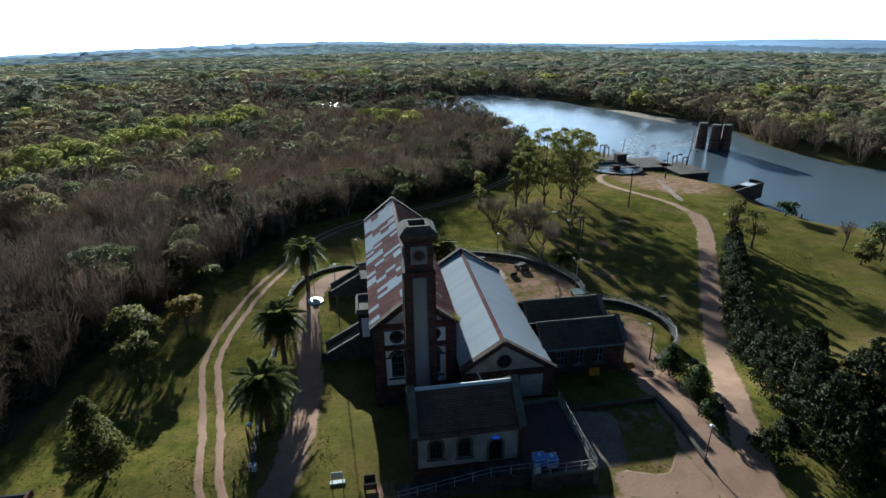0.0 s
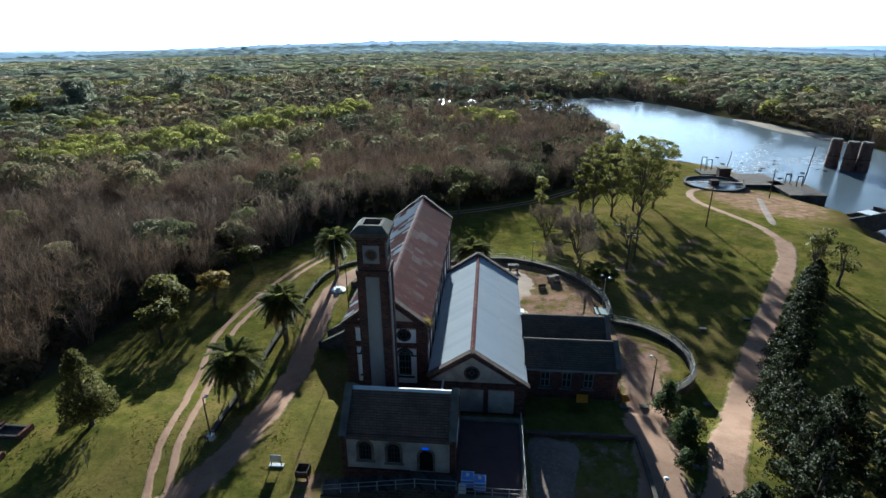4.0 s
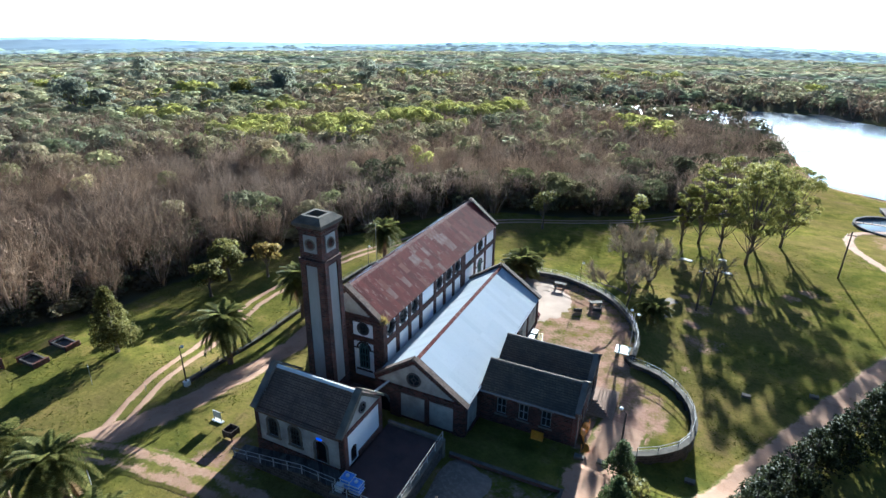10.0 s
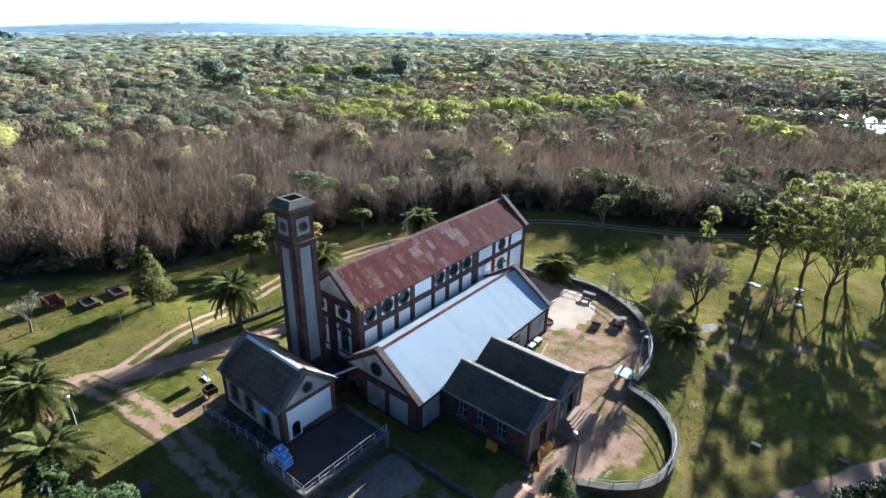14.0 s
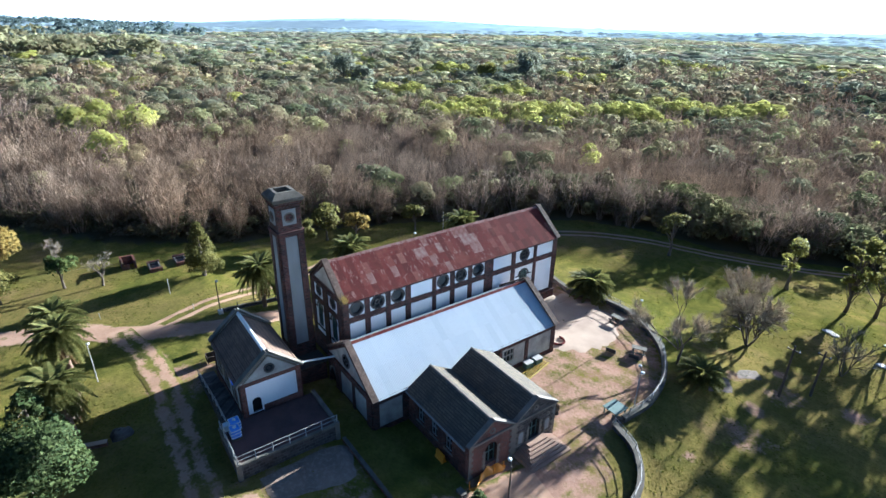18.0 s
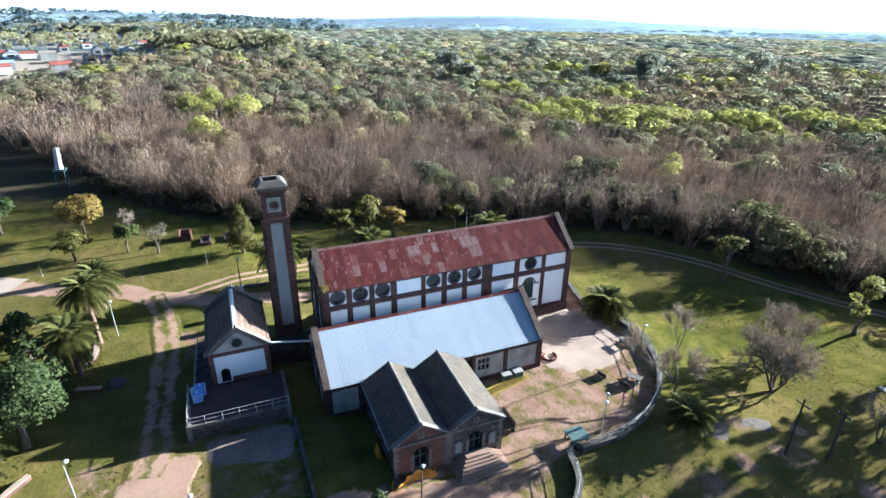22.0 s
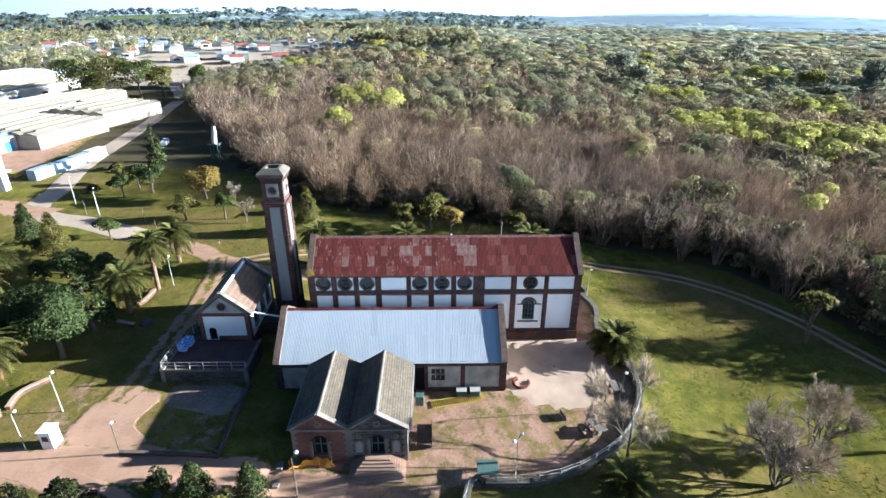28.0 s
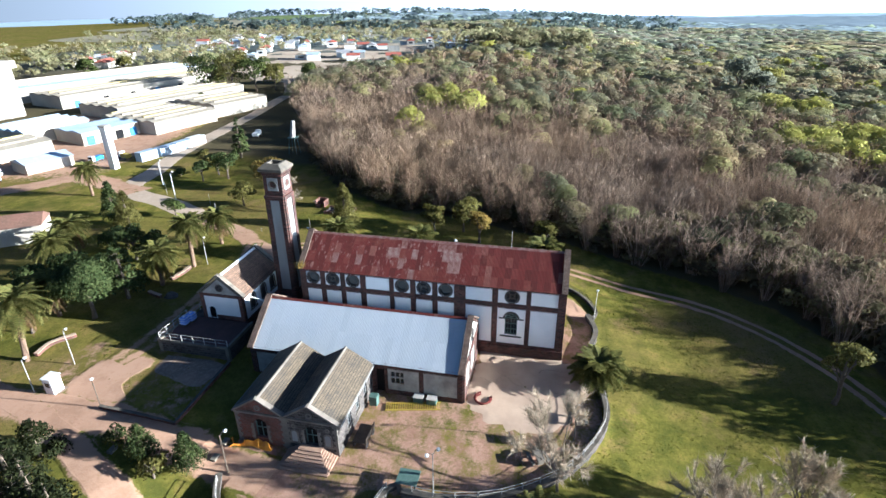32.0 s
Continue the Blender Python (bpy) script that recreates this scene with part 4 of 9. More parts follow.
for at, sx in ((s_at, 1), (n_at, -1)):
    wins = [(1.95, 0), (5.75, 0)]
    hs = [(u - 0.72, u + 0.72, 3.7, 7.0) for u, _ in wins] + [(u - 0.7, u + 0.7, 8.0, 9.4) for u, _ in wins]
    part("wall", holed_wall(at, HX0, HX1, HZ, HE, -0.45, 0, hs), M["brick_dark"], hall, "dark brick gable wall")
    bm = bmesh.new()
    flat(bm, at, [(HX0, HE), (HX1, HE), (HC, HR + 0.1)], -0.45, 0)
    part("gable", bm, M["brick_dark"], hall)
    bm = bmesh.new()
    flat(bm, at, [(HX0 + 1.2, HE + 0.4), (HX1 - 1.2, HE + 0.4), (HC, HR - 0.55)], 0, 0.05)
    part("white_panel", bm, M["plaster_old"], hall, "stained pale gable panel")
    bm = bmesh.new()
    for p in ((HX0 + 0.7, HE + 0.15), (HX1 - 0.7, HE + 0.15)):
        raked_teeth(bm, at, p, (HC, HR - 0.1), 0, 0.14)
    part("gable_teeth", bm, M["brick_dark"], hall)
    for u, _ in wins:
        bm = bmesh.new()
        holed_plate(bm, at, (u - 1.25, u + 1.25, 7.85, 9.6), circle_pts(u, 8.75, 0.62), (u, 8.75), 0, 0.05)
        part("white_panel", bm, M["white"], hall, "white plastered wall panel")
        bm = bmesh.new()
        holed_plate(bm, at, (u - 1.25, u + 1.25, 2.9, 7.3), arch_pts(u - 0.66, u + 0.66, 3.85, 6.3, 14), (u, 5.4), 0, 0.05)
        part("white_panel", bm, M["white"], hall, "white plastered wall panel")
        bm = bmesh.new()
        arc_band(bm, at, u, 8.75, 0.62, 0.75, 0.02, 0.10, 0, math.tau, 24)
        part("window_surround", bm, M["iron"], hall)
        bm = bmesh.new()
        arc_band(bm, at, u, 6.3, 0.7, 0.92, 0.04, 0.11)
        part("window_arch", bm, M["iron"], hall)
        one_box("impost", at, u - 1.25, u - 0.66, 6.22, 6.38, 0.04, 0.1, "iron", hall)
        one_box("impost", at, u + 0.66, u + 1.25, 6.22, 6.38, 0.04, 0.1, "iron", hall)
        one_box("window_sill", at, u - 1.0, u + 1.0, 3.6, 3.78, 0.04, 0.15, "iron", hall)
        round_window(hall, at, u, 8.75, 0.62, 1)
        arched_window(hall, at, u, 1.32, 3.85, 6.3, M["green_metal"])
    for a, b in ((HX0, 0.7), (3.2, 4.5), (7.0, HX1)):
        one_box("pilaster", at, a, b, 1.6, HE, 0, 0.16, "brick_dark", hall)
    for a, b in ((0.7, 3.2), (4.5, 7.0)):
        toothed_band(hall, at, a, b, 7.3, 7.85, 0.13)
        toothed_band(hall, at, a, b, 9.6, HE, 0.13)
        one_box("brick_band", at, a, b, 1.6, 2.9, 0, 0.13, "brick_dark", hall)
    bm = bmesh.new()
    face_box(bm, at, HX0 - 0.12, HX1 + 0.12, HZ - 0.6, 1.6, 0, 0.24)
    part("plinth", bm, M["brick_dark"], hall)
    bm = bmesh.new()
    coping(bm, at, [(HX0 - 0.35, HE - 0.15), (HC, HR + 0.22)], -0.5, 0.22, 0.16)
    coping(bm, at, [(HX1 + 0.35, HE - 0.15), (HC, HR + 0.22)], -0.5, 0.22, 0.16)
    part("coping", bm, M["coping_dark"], hall, "mossy stone gable coping")
for a in ((HX0 - 0.30, HX0 - 0.17), (HX1 + 0.17, HX1 + 0.30)):
    part("cornice", boxes((*a, HY0 + 0.05, HY1 - 0.05, HE - 0.22, HE)), M["brick_dark"], hall, "dark brick eaves cornice")
prng = random.Random(11)
pale_e = {(j, i) for j in range(4) for i in range(1, 27) if prng.random() < (0.09 if 2 < i < 24 else 0.03)} | {(0, 24), (1, 24), (2, 25), (2, 24), (0, 23), (1, 23), (1, 14), (1, 15)}
pale_w = {(j, i) for j in range(4) for i in range(42) if prng.random() < (0.25 if i < 24 else 0.7)}
bm = bmesh.new()
prism(bm, [(HX0 - 0.25, HE), (HX1 + 0.25, HE), (HC, HR - 0.08)], HY0 + 0.1, HY1 - 0.1, "y")
part("roof_core", bm, M["dark"], hall)
roof_sheets(hall, M["rust"], HY0 + 0.05, HY1 - 0.25, (HC, HR), (HX1 + 0.42, HE - 0.1), 42, 4, pale_e, pale_mat=M["rust_pale"])
roof_sheets(hall, M["rust"], HY0 + 0.05, HY1 - 0.25, (HC, HR), (HX0 - 0.42, HE - 0.1), 42, 4, pale_w, pale_mat=M["zinc"])
bm = bmesh.new()
prism(bm, [(HC - 0.3, HR - 0.16), (HC, HR + 0.1), (HC + 0.3, HR - 0.16), (HC, HR + 0.04)], HY0, HY1 - 0.2, "y")
part("ridge_cap", bm, M["rust_pale"], hall, "pale weathered ridge cap")

# ---- the long low hall with the pale zinc roof ----
wh = thing("filter_hall", (0, 0, 0), "long low brick hall with a pale zinc sheet roof", "building")
WX0, WX1, WY0, WY1, WZ, WEV, WR, WC = 8.35, 18.15, 45.65, 70.85, 0.2, 4.5, 8.05, 12.8
WEW = WR - (WR - WEV) * (WC - WX0) / (WX1 - WC)
e_at, s_at, n_at = EAST(WX1), SOUTH(WY0), NORTH(WY1)
part("wall", holed_wall(e_at, WY0, WY1, WZ, WEV, -0.45, 0, [(60.9, 61.9, WZ, 3.6), (62.7, 65.5, 1.3, 3.5)]), M["brick_dark"], wh, "dark brick side wall")
for a, b in ((WY0, 46.3), (49.0, 50.0), (60.4, 60.85), (61.95, 62.3), (65.9, 66.4), (70.2, WY1)):
    one_box("pilaster", e_at, a, b, WZ, WEV, 0, 0.16, "brick_dark", wh)
for a, b in ((46.3, 49.0), (62.3, 65.9), (66.4, 70.2)):
    toothed_band(wh, e_at, a, b, 3.95, WEV, 0.13)
    one_box("brick_band", e_at, a, b, WZ, 0.95, 0, 0.13, "brick_dark", wh)
for a, b in ((46.3, 49.0), (66.4, 70.2)):
    bm = bmesh.new()
    face_box(bm, e_at, a, b, 0.95, 3.95, 0, 0.05)
    part("white_panel", bm, M["plaster_old"], wh, "stained peeling white panel")
bm = holed_wall(e_at, 62.3, 65.9, 0.95, 3.95, 0, 0.05, [(62.6, 64.2, 1.9, 3.45)])
part("white_panel", bm, M["plaster_old"], wh, "stained white panel round a window")
bm = boxes((WX1 - 0.2, WX1 - 0.14, 62.6, 64.2, 1.9, 3.45))
win = part("window", bm, M["glass"], wh, "blue-lit window")
bm = bmesh.new()
for u in (62.62, 63.1, 63.65, 64.12):
    face_box(bm, e_at, u, u + 0.06, 1.9, 3.45, -0.14, 0.03)
face_box(bm, e_at, 62.6, 64.2, 2.62, 2.7, -0.14, 0.03)
part("window_frame", bm, M["rail"], win)
# a black sheet takes the place of the unlit room behind the doorway
bm = boxes((WX1 - 0.3, WX1 - 0.2, 60.9, 61.9, WZ, 3.6))
part("door", bm, M["dark"], wh, "near-black sheet painted for the shade inside the open doorway")
part("wall", holed_wall(s_at, WX0, WX1, WZ, WEV, -0.45, 0, [(8.6, 9.95, WZ, 3.1)]), M["brick_dark"], wh, "dark brick gable wall")
part("wall", holed_wall(n_at, WX0, WX1, WZ, WEV, -0.45, 0), M["brick_dark"], wh, "dark brick gable wall")
for at in (s_at, n_at):
    bm = bmesh.new()
    flat(bm, at, [(WX0, WEV), (WX1, WEV), (WC, WR + 0.1), (WX0, WEW + 0.1)], -0.45, 0)
    part("gable", bm, M["brick_dark"], wh)
    bm = bmesh.new()
    flat(bm, at, [(WX0 + 0.2, WEV + 0.35), (WX1 - 0.9, WEV + 0.35), (WC, WR - 0.3), (WX0 + 0.2, WEW - 0.2)], 0, 0.05)
    part("white_panel", bm, M["plaster_old"], wh, "stained pale gable panel")
    bm = bmesh.new()
    raked_teeth(bm, at, (WX0 + 0.1, WEW - 0.05), (WC, WR - 0.05), 0.03, 0.13)
    raked_teeth(bm, at, (WX1 - 0.3, WEV + 0.15), (WC, WR - 0.05), 0.03, 0.13)
    part("gable_teeth", bm, M["brick_dark"], wh, "slanting rows of brick teeth")
    toothed_band(wh, at, WX0, WX1, WEV - 0.35, WEV + 0.15, 0.14)
    for a, b in ((WX0, 8.55), (10.05, 11.3), (14.0, 14.5), (17.1, WX1)):
        one_box("pilaster", at, a, b, WZ, WEV - 0.35, 0, 0.16, "brick_dark", wh)
    if at is n_at:
        one_box("plinth", at, WX0, WX1, WZ - 0.4, 1.2, 0, 0.14, "brick_dark", wh)
    for a, b in ((11.3, 14.0), (14.5, 17.1)):
        bm = bmesh.new()
        face_box(bm, at, a, b, 1.2, WEV - 0.35, 0, 0.05)
        part("white_panel", bm, M["plaster_old"], wh, "stained white panel")
    bm = bmesh.new()
    arc_band(bm, at, 12.8, 5.95, 0.62, 0.80, 0.03, 0.12, 0, math.tau, 24)
    part("window_surround", bm, M["iron"], wh)
    bm = bmesh.new()
    flat(bm, at, circle_pts(12.8, 5.95, 0.64), 0.0, 0.056)
    win = part("window", bm, M["glass"], wh, "round dark window")
    bm = bmesh.new()
    arc_band(bm, at, 12.8, 5.95, 0.2, 0.28, 0.056, 0.1, 0, math.tau, 14)
    for k in range(4):
        a = k * math.pi / 2
        bar(bm, at, (12.8 + math.cos(a) * 0.25, 5.95 + math.sin(a) * 0.25), (12.8 + math.cos(a) * 0.62, 5.95 + math.sin(a) * 0.62), 0.06, 0.056, 0.1)
    part("window_lattice", bm, M["iron"], win)
    bm = bmesh.new()
    coping(bm, at, [(WX1 + 0.35, WEV - 0.12), (WC, WR + 0.2)], -0.5, 0.2, 0.22)
    coping(bm, at, [(WX0, WEW + 0.14), (WC, WR + 0.2)], -0.5, 0.2, 0.22)
    part("coping", bm, M["coping_dark"], wh, "mossy brown stone coping")
bm = boxes((8.7, 9.85, WY0 + 0.25, WY0 + 0.32, WZ, 2.4))
part("door", bm, M["dark"], wh, "dark arched doorway")
bm = bmesh.new()
arc_band(bm, s_at, 9.27, 2.4, 0.6, 0.85, 0.0, 0.12)
part("door_arch", bm, M["cap_stone"], wh)
bm = bmesh.new()
prism(bm, [(WX0, WEV - 0.3), (WX1 + 0.1, WEV - 0.3), (WX1 + 0.1, WEV - 0.1), (WC, WR - 0.1), (WX0, WEW - 0.1)], WY0 + 0.4, WY1 - 0.4, "y")
part("roof_core", bm, M["dark"], wh)
roof_sheets(wh, M["zinc"], WY0 + 0.1, WY1 - 0.1, (WC, WR), (WX1 + 0.3, WEV - 0.12), 30, 2, amp=0.006)
roof_sheets(wh, M["zinc"], WY0 + 0.1, WY1 - 0.1, (WC, WR), (WX0 - 0.1, WEW - 0.02), 30, 1, amp=0.006)
bm = bmesh.new()
prism(bm, [(WC - 0.25, WR - 0.12), (WC, WR + 0.1), (WC + 0.25, WR - 0.12), (WC, WR + 0.04)], WY0 + 0.1, WY1 - 0.1, "y")
part("ridge_cap", bm, M["rust"], wh, "rust-streaked ridge cap")

# ---- the double-gabled front building ----
pb = thing("front_building", (0, 0, 0), "double-gabled brick and stone front building with tiled roof", "building")
PX0, PX1, PY0, PY1, PM, PZ, PE, PR = 18.32, 28.2, 49.65, 60.45, 54.98, 0.0, 4.45, 6.1
e_at, s_at, n_at = EAST(PX1), SOUTH(PY0), NORTH(PY1)
for a, b, mat, d, lab in ((PY0, PM, "brick_red", (51.55, 52.95, 1.2, 3.2), "red brick facade"), (PM, PY1, "stone", (56.95, 58.35, 1.35, 3.2), "grey rubble stone facade")):
    c = (d[0] + d[1]) / 2
    part("facade", holed_wall(e_at, a, b, PZ, PE, -0.45, -0.1, [(d[0] - 0.05, d[1] + 0.05, d[2], 4.0)]), M[mat], pb, lab)
    bm = bmesh.new()
    holed_plate(bm, e_at, (a, b, PZ, PE), arch_pts(d[0], d[1], d[2], d[3] - 0.3, 14), (c, 2.4), -0.1, 0)
    flat(bm, e_at, [(a, PE), (b, PE), (c, PR)], -0.45, 0)
    part("facade", bm, M[mat], pb, lab)
    bm = bmesh.new()
    arc_band(bm, e_at, c, d[3] - 0.3, 0.7, 1.0, 0, 0.07)
    k = 0
    for s in (-1, 1):
        z = d[2] - 0.4
        while z < d[3] - 0.35:
            w = 0.34 if k % 2 else 0.22
            one_box("surround_stone", e_at, c + s * 0.7 - (w if s < 0 else 0), c + s * 0.7 + (w if s > 0 else 0), z, z + 0.3, 0, 0.07, "trim_stone", pb)
            z += 0.31
            k += 1
    z, k = PZ + 0.2, 0
    while z < PE - 0.3:
        for s, u in ((1, a), (-1, b)):
            w = 0.5 if k % 2 else 0.3
            one_box("quoin", e_at, u if s > 0 else u - w, u + w if s > 0 else u, z, z + 0.33, 0, 0.06, "trim_stone", pb)
        z += 0.34
        k += 1
    bm = bmesh.new()
    face_box(bm, e_at, a, b, PE - 0.22, PE - 0.02, 0, 0.16)
    coping(bm, e_at, [(a - 0.1, PE - 0.1), (c, PR + 0.06)], -0.3, 0.24, 0.16)
    coping(bm, e_at, [(b + 0.1, PE - 0.1), (c, PR + 0.06)], -0.3, 0.24, 0.16)
    part("pediment_cornice", bm, M["trim_stone"], pb, "pale stone pediment cornice")
    bm = bmesh.new()
    arc_band(bm, e_at, c, PE + 0.55, 0.18, 0.34, 0, 0.08, 0, math.tau, 12)
    part("medallion", bm, M["trim_stone"], pb, "small round stone ornament")
    bm = bmesh.new()
    flat(bm, e_at, arch_pts(d[0] + 0.02, d[1] - 0.02, d[2], d[3] - 0.3, 12), -0.42, -0.34)
    door = part("door", bm, M["dark"], pb, "dark arched double door")
    bm = bmesh.new()
    for u in (c - 0.65, c - 0.05, c + 0.55):
        face_box(bm, e_at, u, u + 0.1, d[2], d[3] - 0.2, -0.34, -0.28)
    face_box(bm, e_at, c - 0.65, c + 0.65, d[3] - 0.9, d[3] - 0.8, -0.34, -0.28)
    part("door_frame", bm, M["green_metal"], door)
for u in (55.9, 59.4):
    bm = bmesh.new()
    flat(bm, e_at, arch_pts(u - 0.3, u + 0.3, 1.5, 2.6, 10), 0, 0.05)
    n1 = part("niche", bm, M["plaster_grey"], pb, "pale arched blind window")
    bm = bmesh.new()
    arc_band(bm, e_at, u, 2.6, 0.3, 0.42, 0, 0.09)
    face_box(bm, e_at, u - 0.42, u - 0.3, 1.4, 2.6, 0, 0.09)
    face_box(bm, e_at, u + 0.3, u + 0.42, 1.4, 2.6, 0, 0.09)
    face_box(bm, e_at, u - 0.5, u + 0.5, 1.28, 1.4, 0, 0.12)
    arc_band(bm, e_at, u, 3.45, 0.12, 0.26, 0, 0.08, 0, math.tau, 12)
    part("moulding", bm, M["trim_stone"], n1)
for at, lab in ((s_at, "brick_dark"), (n_at, "stone")):
    wins = [20.6, 22.9, 25.2]
    part("wall", holed_wall(at, PX0, PX1 - 0.45, PZ, PE, -0.4, 0, [(u - 0.5, u + 0.5, 1.7, 3.6) for u in wins]), M[lab], pb)
    for u in wins:
        bm = bmesh.new()
        face_box(bm, at, u - 0.5, u + 0.5, 1.7, 3.6, -0.25, -0.2)
        w = part("window", bm, M["glass"], pb, "dark window")
        bm = bmesh.new()
        for q in (-0.5, -0.04, 0.42):
            face_box(bm, at, u + q, u + q + 0.08, 1.7, 3.6, -0.2, -0.12)
        for z in (1.7, 2.6, 3.52):
            face_box(bm, at, u - 0.5, u + 0.5, z, z + 0.07, -0.2, -0.12)
        part("window_frame", bm, M["plaster_grey"], w)
        bm = bmesh.new()
        face_box(bm, at, u - 0.7, u + 0.7, 1.52, 1.7, 0, 0.1)
        part("window_sill", bm, M["trim_stone"], w)
        bm = bmesh.new()
        face_box(bm, at, u - 0.7, u + 0.7, 3.6, 3.85, 0, 0.07)
        part("lintel", bm, M["trim_stone"], w)
for c, a, b in ((52.3, PY0, PM), (57.65, PM, PY1)):
    for e in (a, b):
        out = 0.0 if e == PM else (0.3 if e > c else -0.3)
        sl = (PR - PE) / abs(e - c)
        z_e = PE - abs(out) * sl
        bm = bmesh.new()
        flat(bm, lambda u, z, d: (d, u, z), [(c, PR), (e + out, z_e), (e + out, z_e - 0.12), (c, PR - 0.12)], PX0, PX1 - 0.25)
        part("roof", bm, M["slate"], pb, "grey weathered roof tiles")
        # courses of tiles
        n = 20
        for i in range(n):
            f0, f1 = i / n, (i + 1.12) / n
            bm = bmesh.new()
            flat(bm, lambda u, z, d: (d, u, z), [(c + (e + out - c) * f0, PR + (z_e - PR) * f0 + 0.01), (c + (e + out - c) * min(f1, 1.0), PR + (z_e - PR) * min(f1, 1.0) + 0.03),
                                                 (c + (e + out - c) * min(f1, 1.0), PR + (z_e - PR) * min(f1, 1.0) + 0.015), (c + (e + out - c) * f0, PR + (z_e - PR) * f0)], PX0, PX1 - 0.28)
            part("tile_course", bm, M["slate"], pb)
    bm = bmesh.new()
    prism(bm, [(c - 0.18, PR - 0.04), (c - 0.07, PR + 0.1), (c + 0.07, PR + 0.1), (c + 0.18, PR - 0.04)], PX0, PX1 - 0.2, "x")
    part("ridge_tiles", bm, M["trim_stone"], pb, "pale ridge tiles")
for e0, e1 in ((PY0 - 0.42, PY0 - 0.28), (PY1 + 0.28, PY1 + 0.42)):
    part("gutter", boxes((PX0, PX1 - 0.2, e0, e1, PE - 0.42, PE - 0.26)), M["plaster_grey"], pb)
pb_stair = thing("front_steps", (28.2, 57.65, 0.4), "flared flight of seven worn reddish stone steps before the doorway", "stairs")
for i in range(7):
    f = i / 6
    x1, h = 2.7 - 1.9 * f, 0.95 / 7
    w = 2.6 - 1.4 * f
    bm = boxes((0.02, x1, -w, w, -0.3 if i == 0 else i * h - 0.02, (i + 1) * h), bevel=0.02)
    part("step", bm, M["step_stone"], pb_stair)

# ---- the chimney tower ----
TC = (4.0, 43.9)
tower = thing("chimney_tower", (TC[0], TC[1], 0.6), "square dark brick chimney tower with grey panels and stone cap", "tower")
bm = bmesh.new()
S0, S1 = 1.36, 1.24
ztop = 20.7
lo = [bm.verts.new((sx * S0, sy * S0, 2.6)) for sx, sy in ((-1, -1), (1, -1), (1, 1), (-1, 1))]
hi = [bm.verts.new((sx * S1, sy * S1, ztop)) for sx, sy in ((-1, -1), (1, -1), (1, 1), (-1, 1))]
for i in range(4):
    bm.faces.new((lo[i], lo[(i + 1) % 4], hi[(i + 1) % 4], hi[i]))
bm.faces.new(lo[::-1])
bm.faces.new(hi)
part("shaft", bm, M["brick_dark"], tower, "tapering dark brick shaft")
part("plinth", boxes((-1.6, 1.6, -1.6, 1.6, -0.8, 2.4), (-1.5, 1.5, -1.5, 1.5, 2.4, 2.7), bevel=0.04), M["brick_dark"], tower)
for k in range(4):
    turn = Matrix.Rotation(k * math.pi / 2, 3, "Z")

    def t_at(u, z, d, turn=turn):
        s = S0 + (S1 - S0) * (z - 2.6) / (ztop - 2.6)
        return turn @ Vector((s + d, u, z))

    bm = bmesh.new()
    flat(bm, t_at, [(-0.68, 4.2), (0.68, 4.2), (0.62, 17.1), (-0.62, 17.1)], 0.0, 0.05)
    part("grey_panel", bm, M["plaster_grey"], tower, "long grey rendered panel")
    bm = bmesh.new()
    for s in (-1, 1):
        flat(bm, t_at, [(s * 0.72, 2.7), (s * 1.34, 2.7), (s * 1.22, 17.4), (s * 0.66, 17.4)], 0.0, 0.14)
    flat(bm, t_at, [(-0.72, 2.7), (0.72, 2.7), (0.72, 4.15), (-0.72, 4.15)], 0.0, 0.13)
    teeth(bm, t_at, -0.62, 0.62, 17.2, 0.04, 0.14)
    flat(bm, t_at, [(-1.3, 17.2), (1.3, 17.2), (1.3, 17.65), (-1.3, 17.65)], 0.0, 0.2)
    part("brick_ribs", bm, M["brick_dark"], tower, "brick corner ribs")
    bm = bmesh.new()
    holed_plate(bm, t_at, (-0.72, 0.72, 18.35, 20.0), circle_pts(0, 19.15, 0.42), (0, 19.15), 0.0, 0.07)
    part("square_panel", bm, M["plaster_grey"], tower, "square pale panel with a round recess")
    bm = bmesh.new()
    arc_band(bm, t_at, 0, 19.15, 0.42, 0.56, 0.02, 0.12, 0, math.tau, 20)
    part("stone_ring", bm, M["cap_stone"], tower, "round stone ring")
    bm = bmesh.new()
    teeth(bm, t_at, -1.2, 1.2, 20.55, 0.0, 0.16, 0.3, 0.22)
    part("cornice_teeth", bm, M["brick_dark"], tower)
# hollow stone cap
bm = bmesh.new()
prof = [(1.26, 20.5), (1.62, 20.95), (1.62, 21.2), (1.02, 21.75), (0.72, 21.75), (0.72, 19.5)]
rings_ = [[bm.verts.new((sx * r, sy * r, z)) for sx, sy in ((-1, -1), (1, -1), (1, 1), (-1, 1))] for r, z in prof]
for p, q in zip(rings_, rings_[1:]):
    for i in range(4):
        bm.faces.new((p[i], p[(i + 1) % 4], q[(i + 1) % 4], q[i]))
part("cap", bm, M["moss_stone"], tower, "flared hollow stone cap")
part("flue", boxes((-0.72, 0.72, -0.72, 0.72, 20.72, 20.8)), M["dark"], tower)
for r, z in ((1.48, 20.9), (1.36, 20.65)):
    for sx, sy in ((1, 0), (-1, 0), (0, 1), (0, -1)):
        bm = bmesh.new()
        box(bm, *(sorted((sx * (r - 0.25), sx * r)) if sx else (-r, r)), *(sorted((sy * (r - 0.25), sy * r)) if sy else (-r + 0.252, r - 0.252)), z - 0.22, z)
        part("corbel", bm, M["brick_dark"], tower)

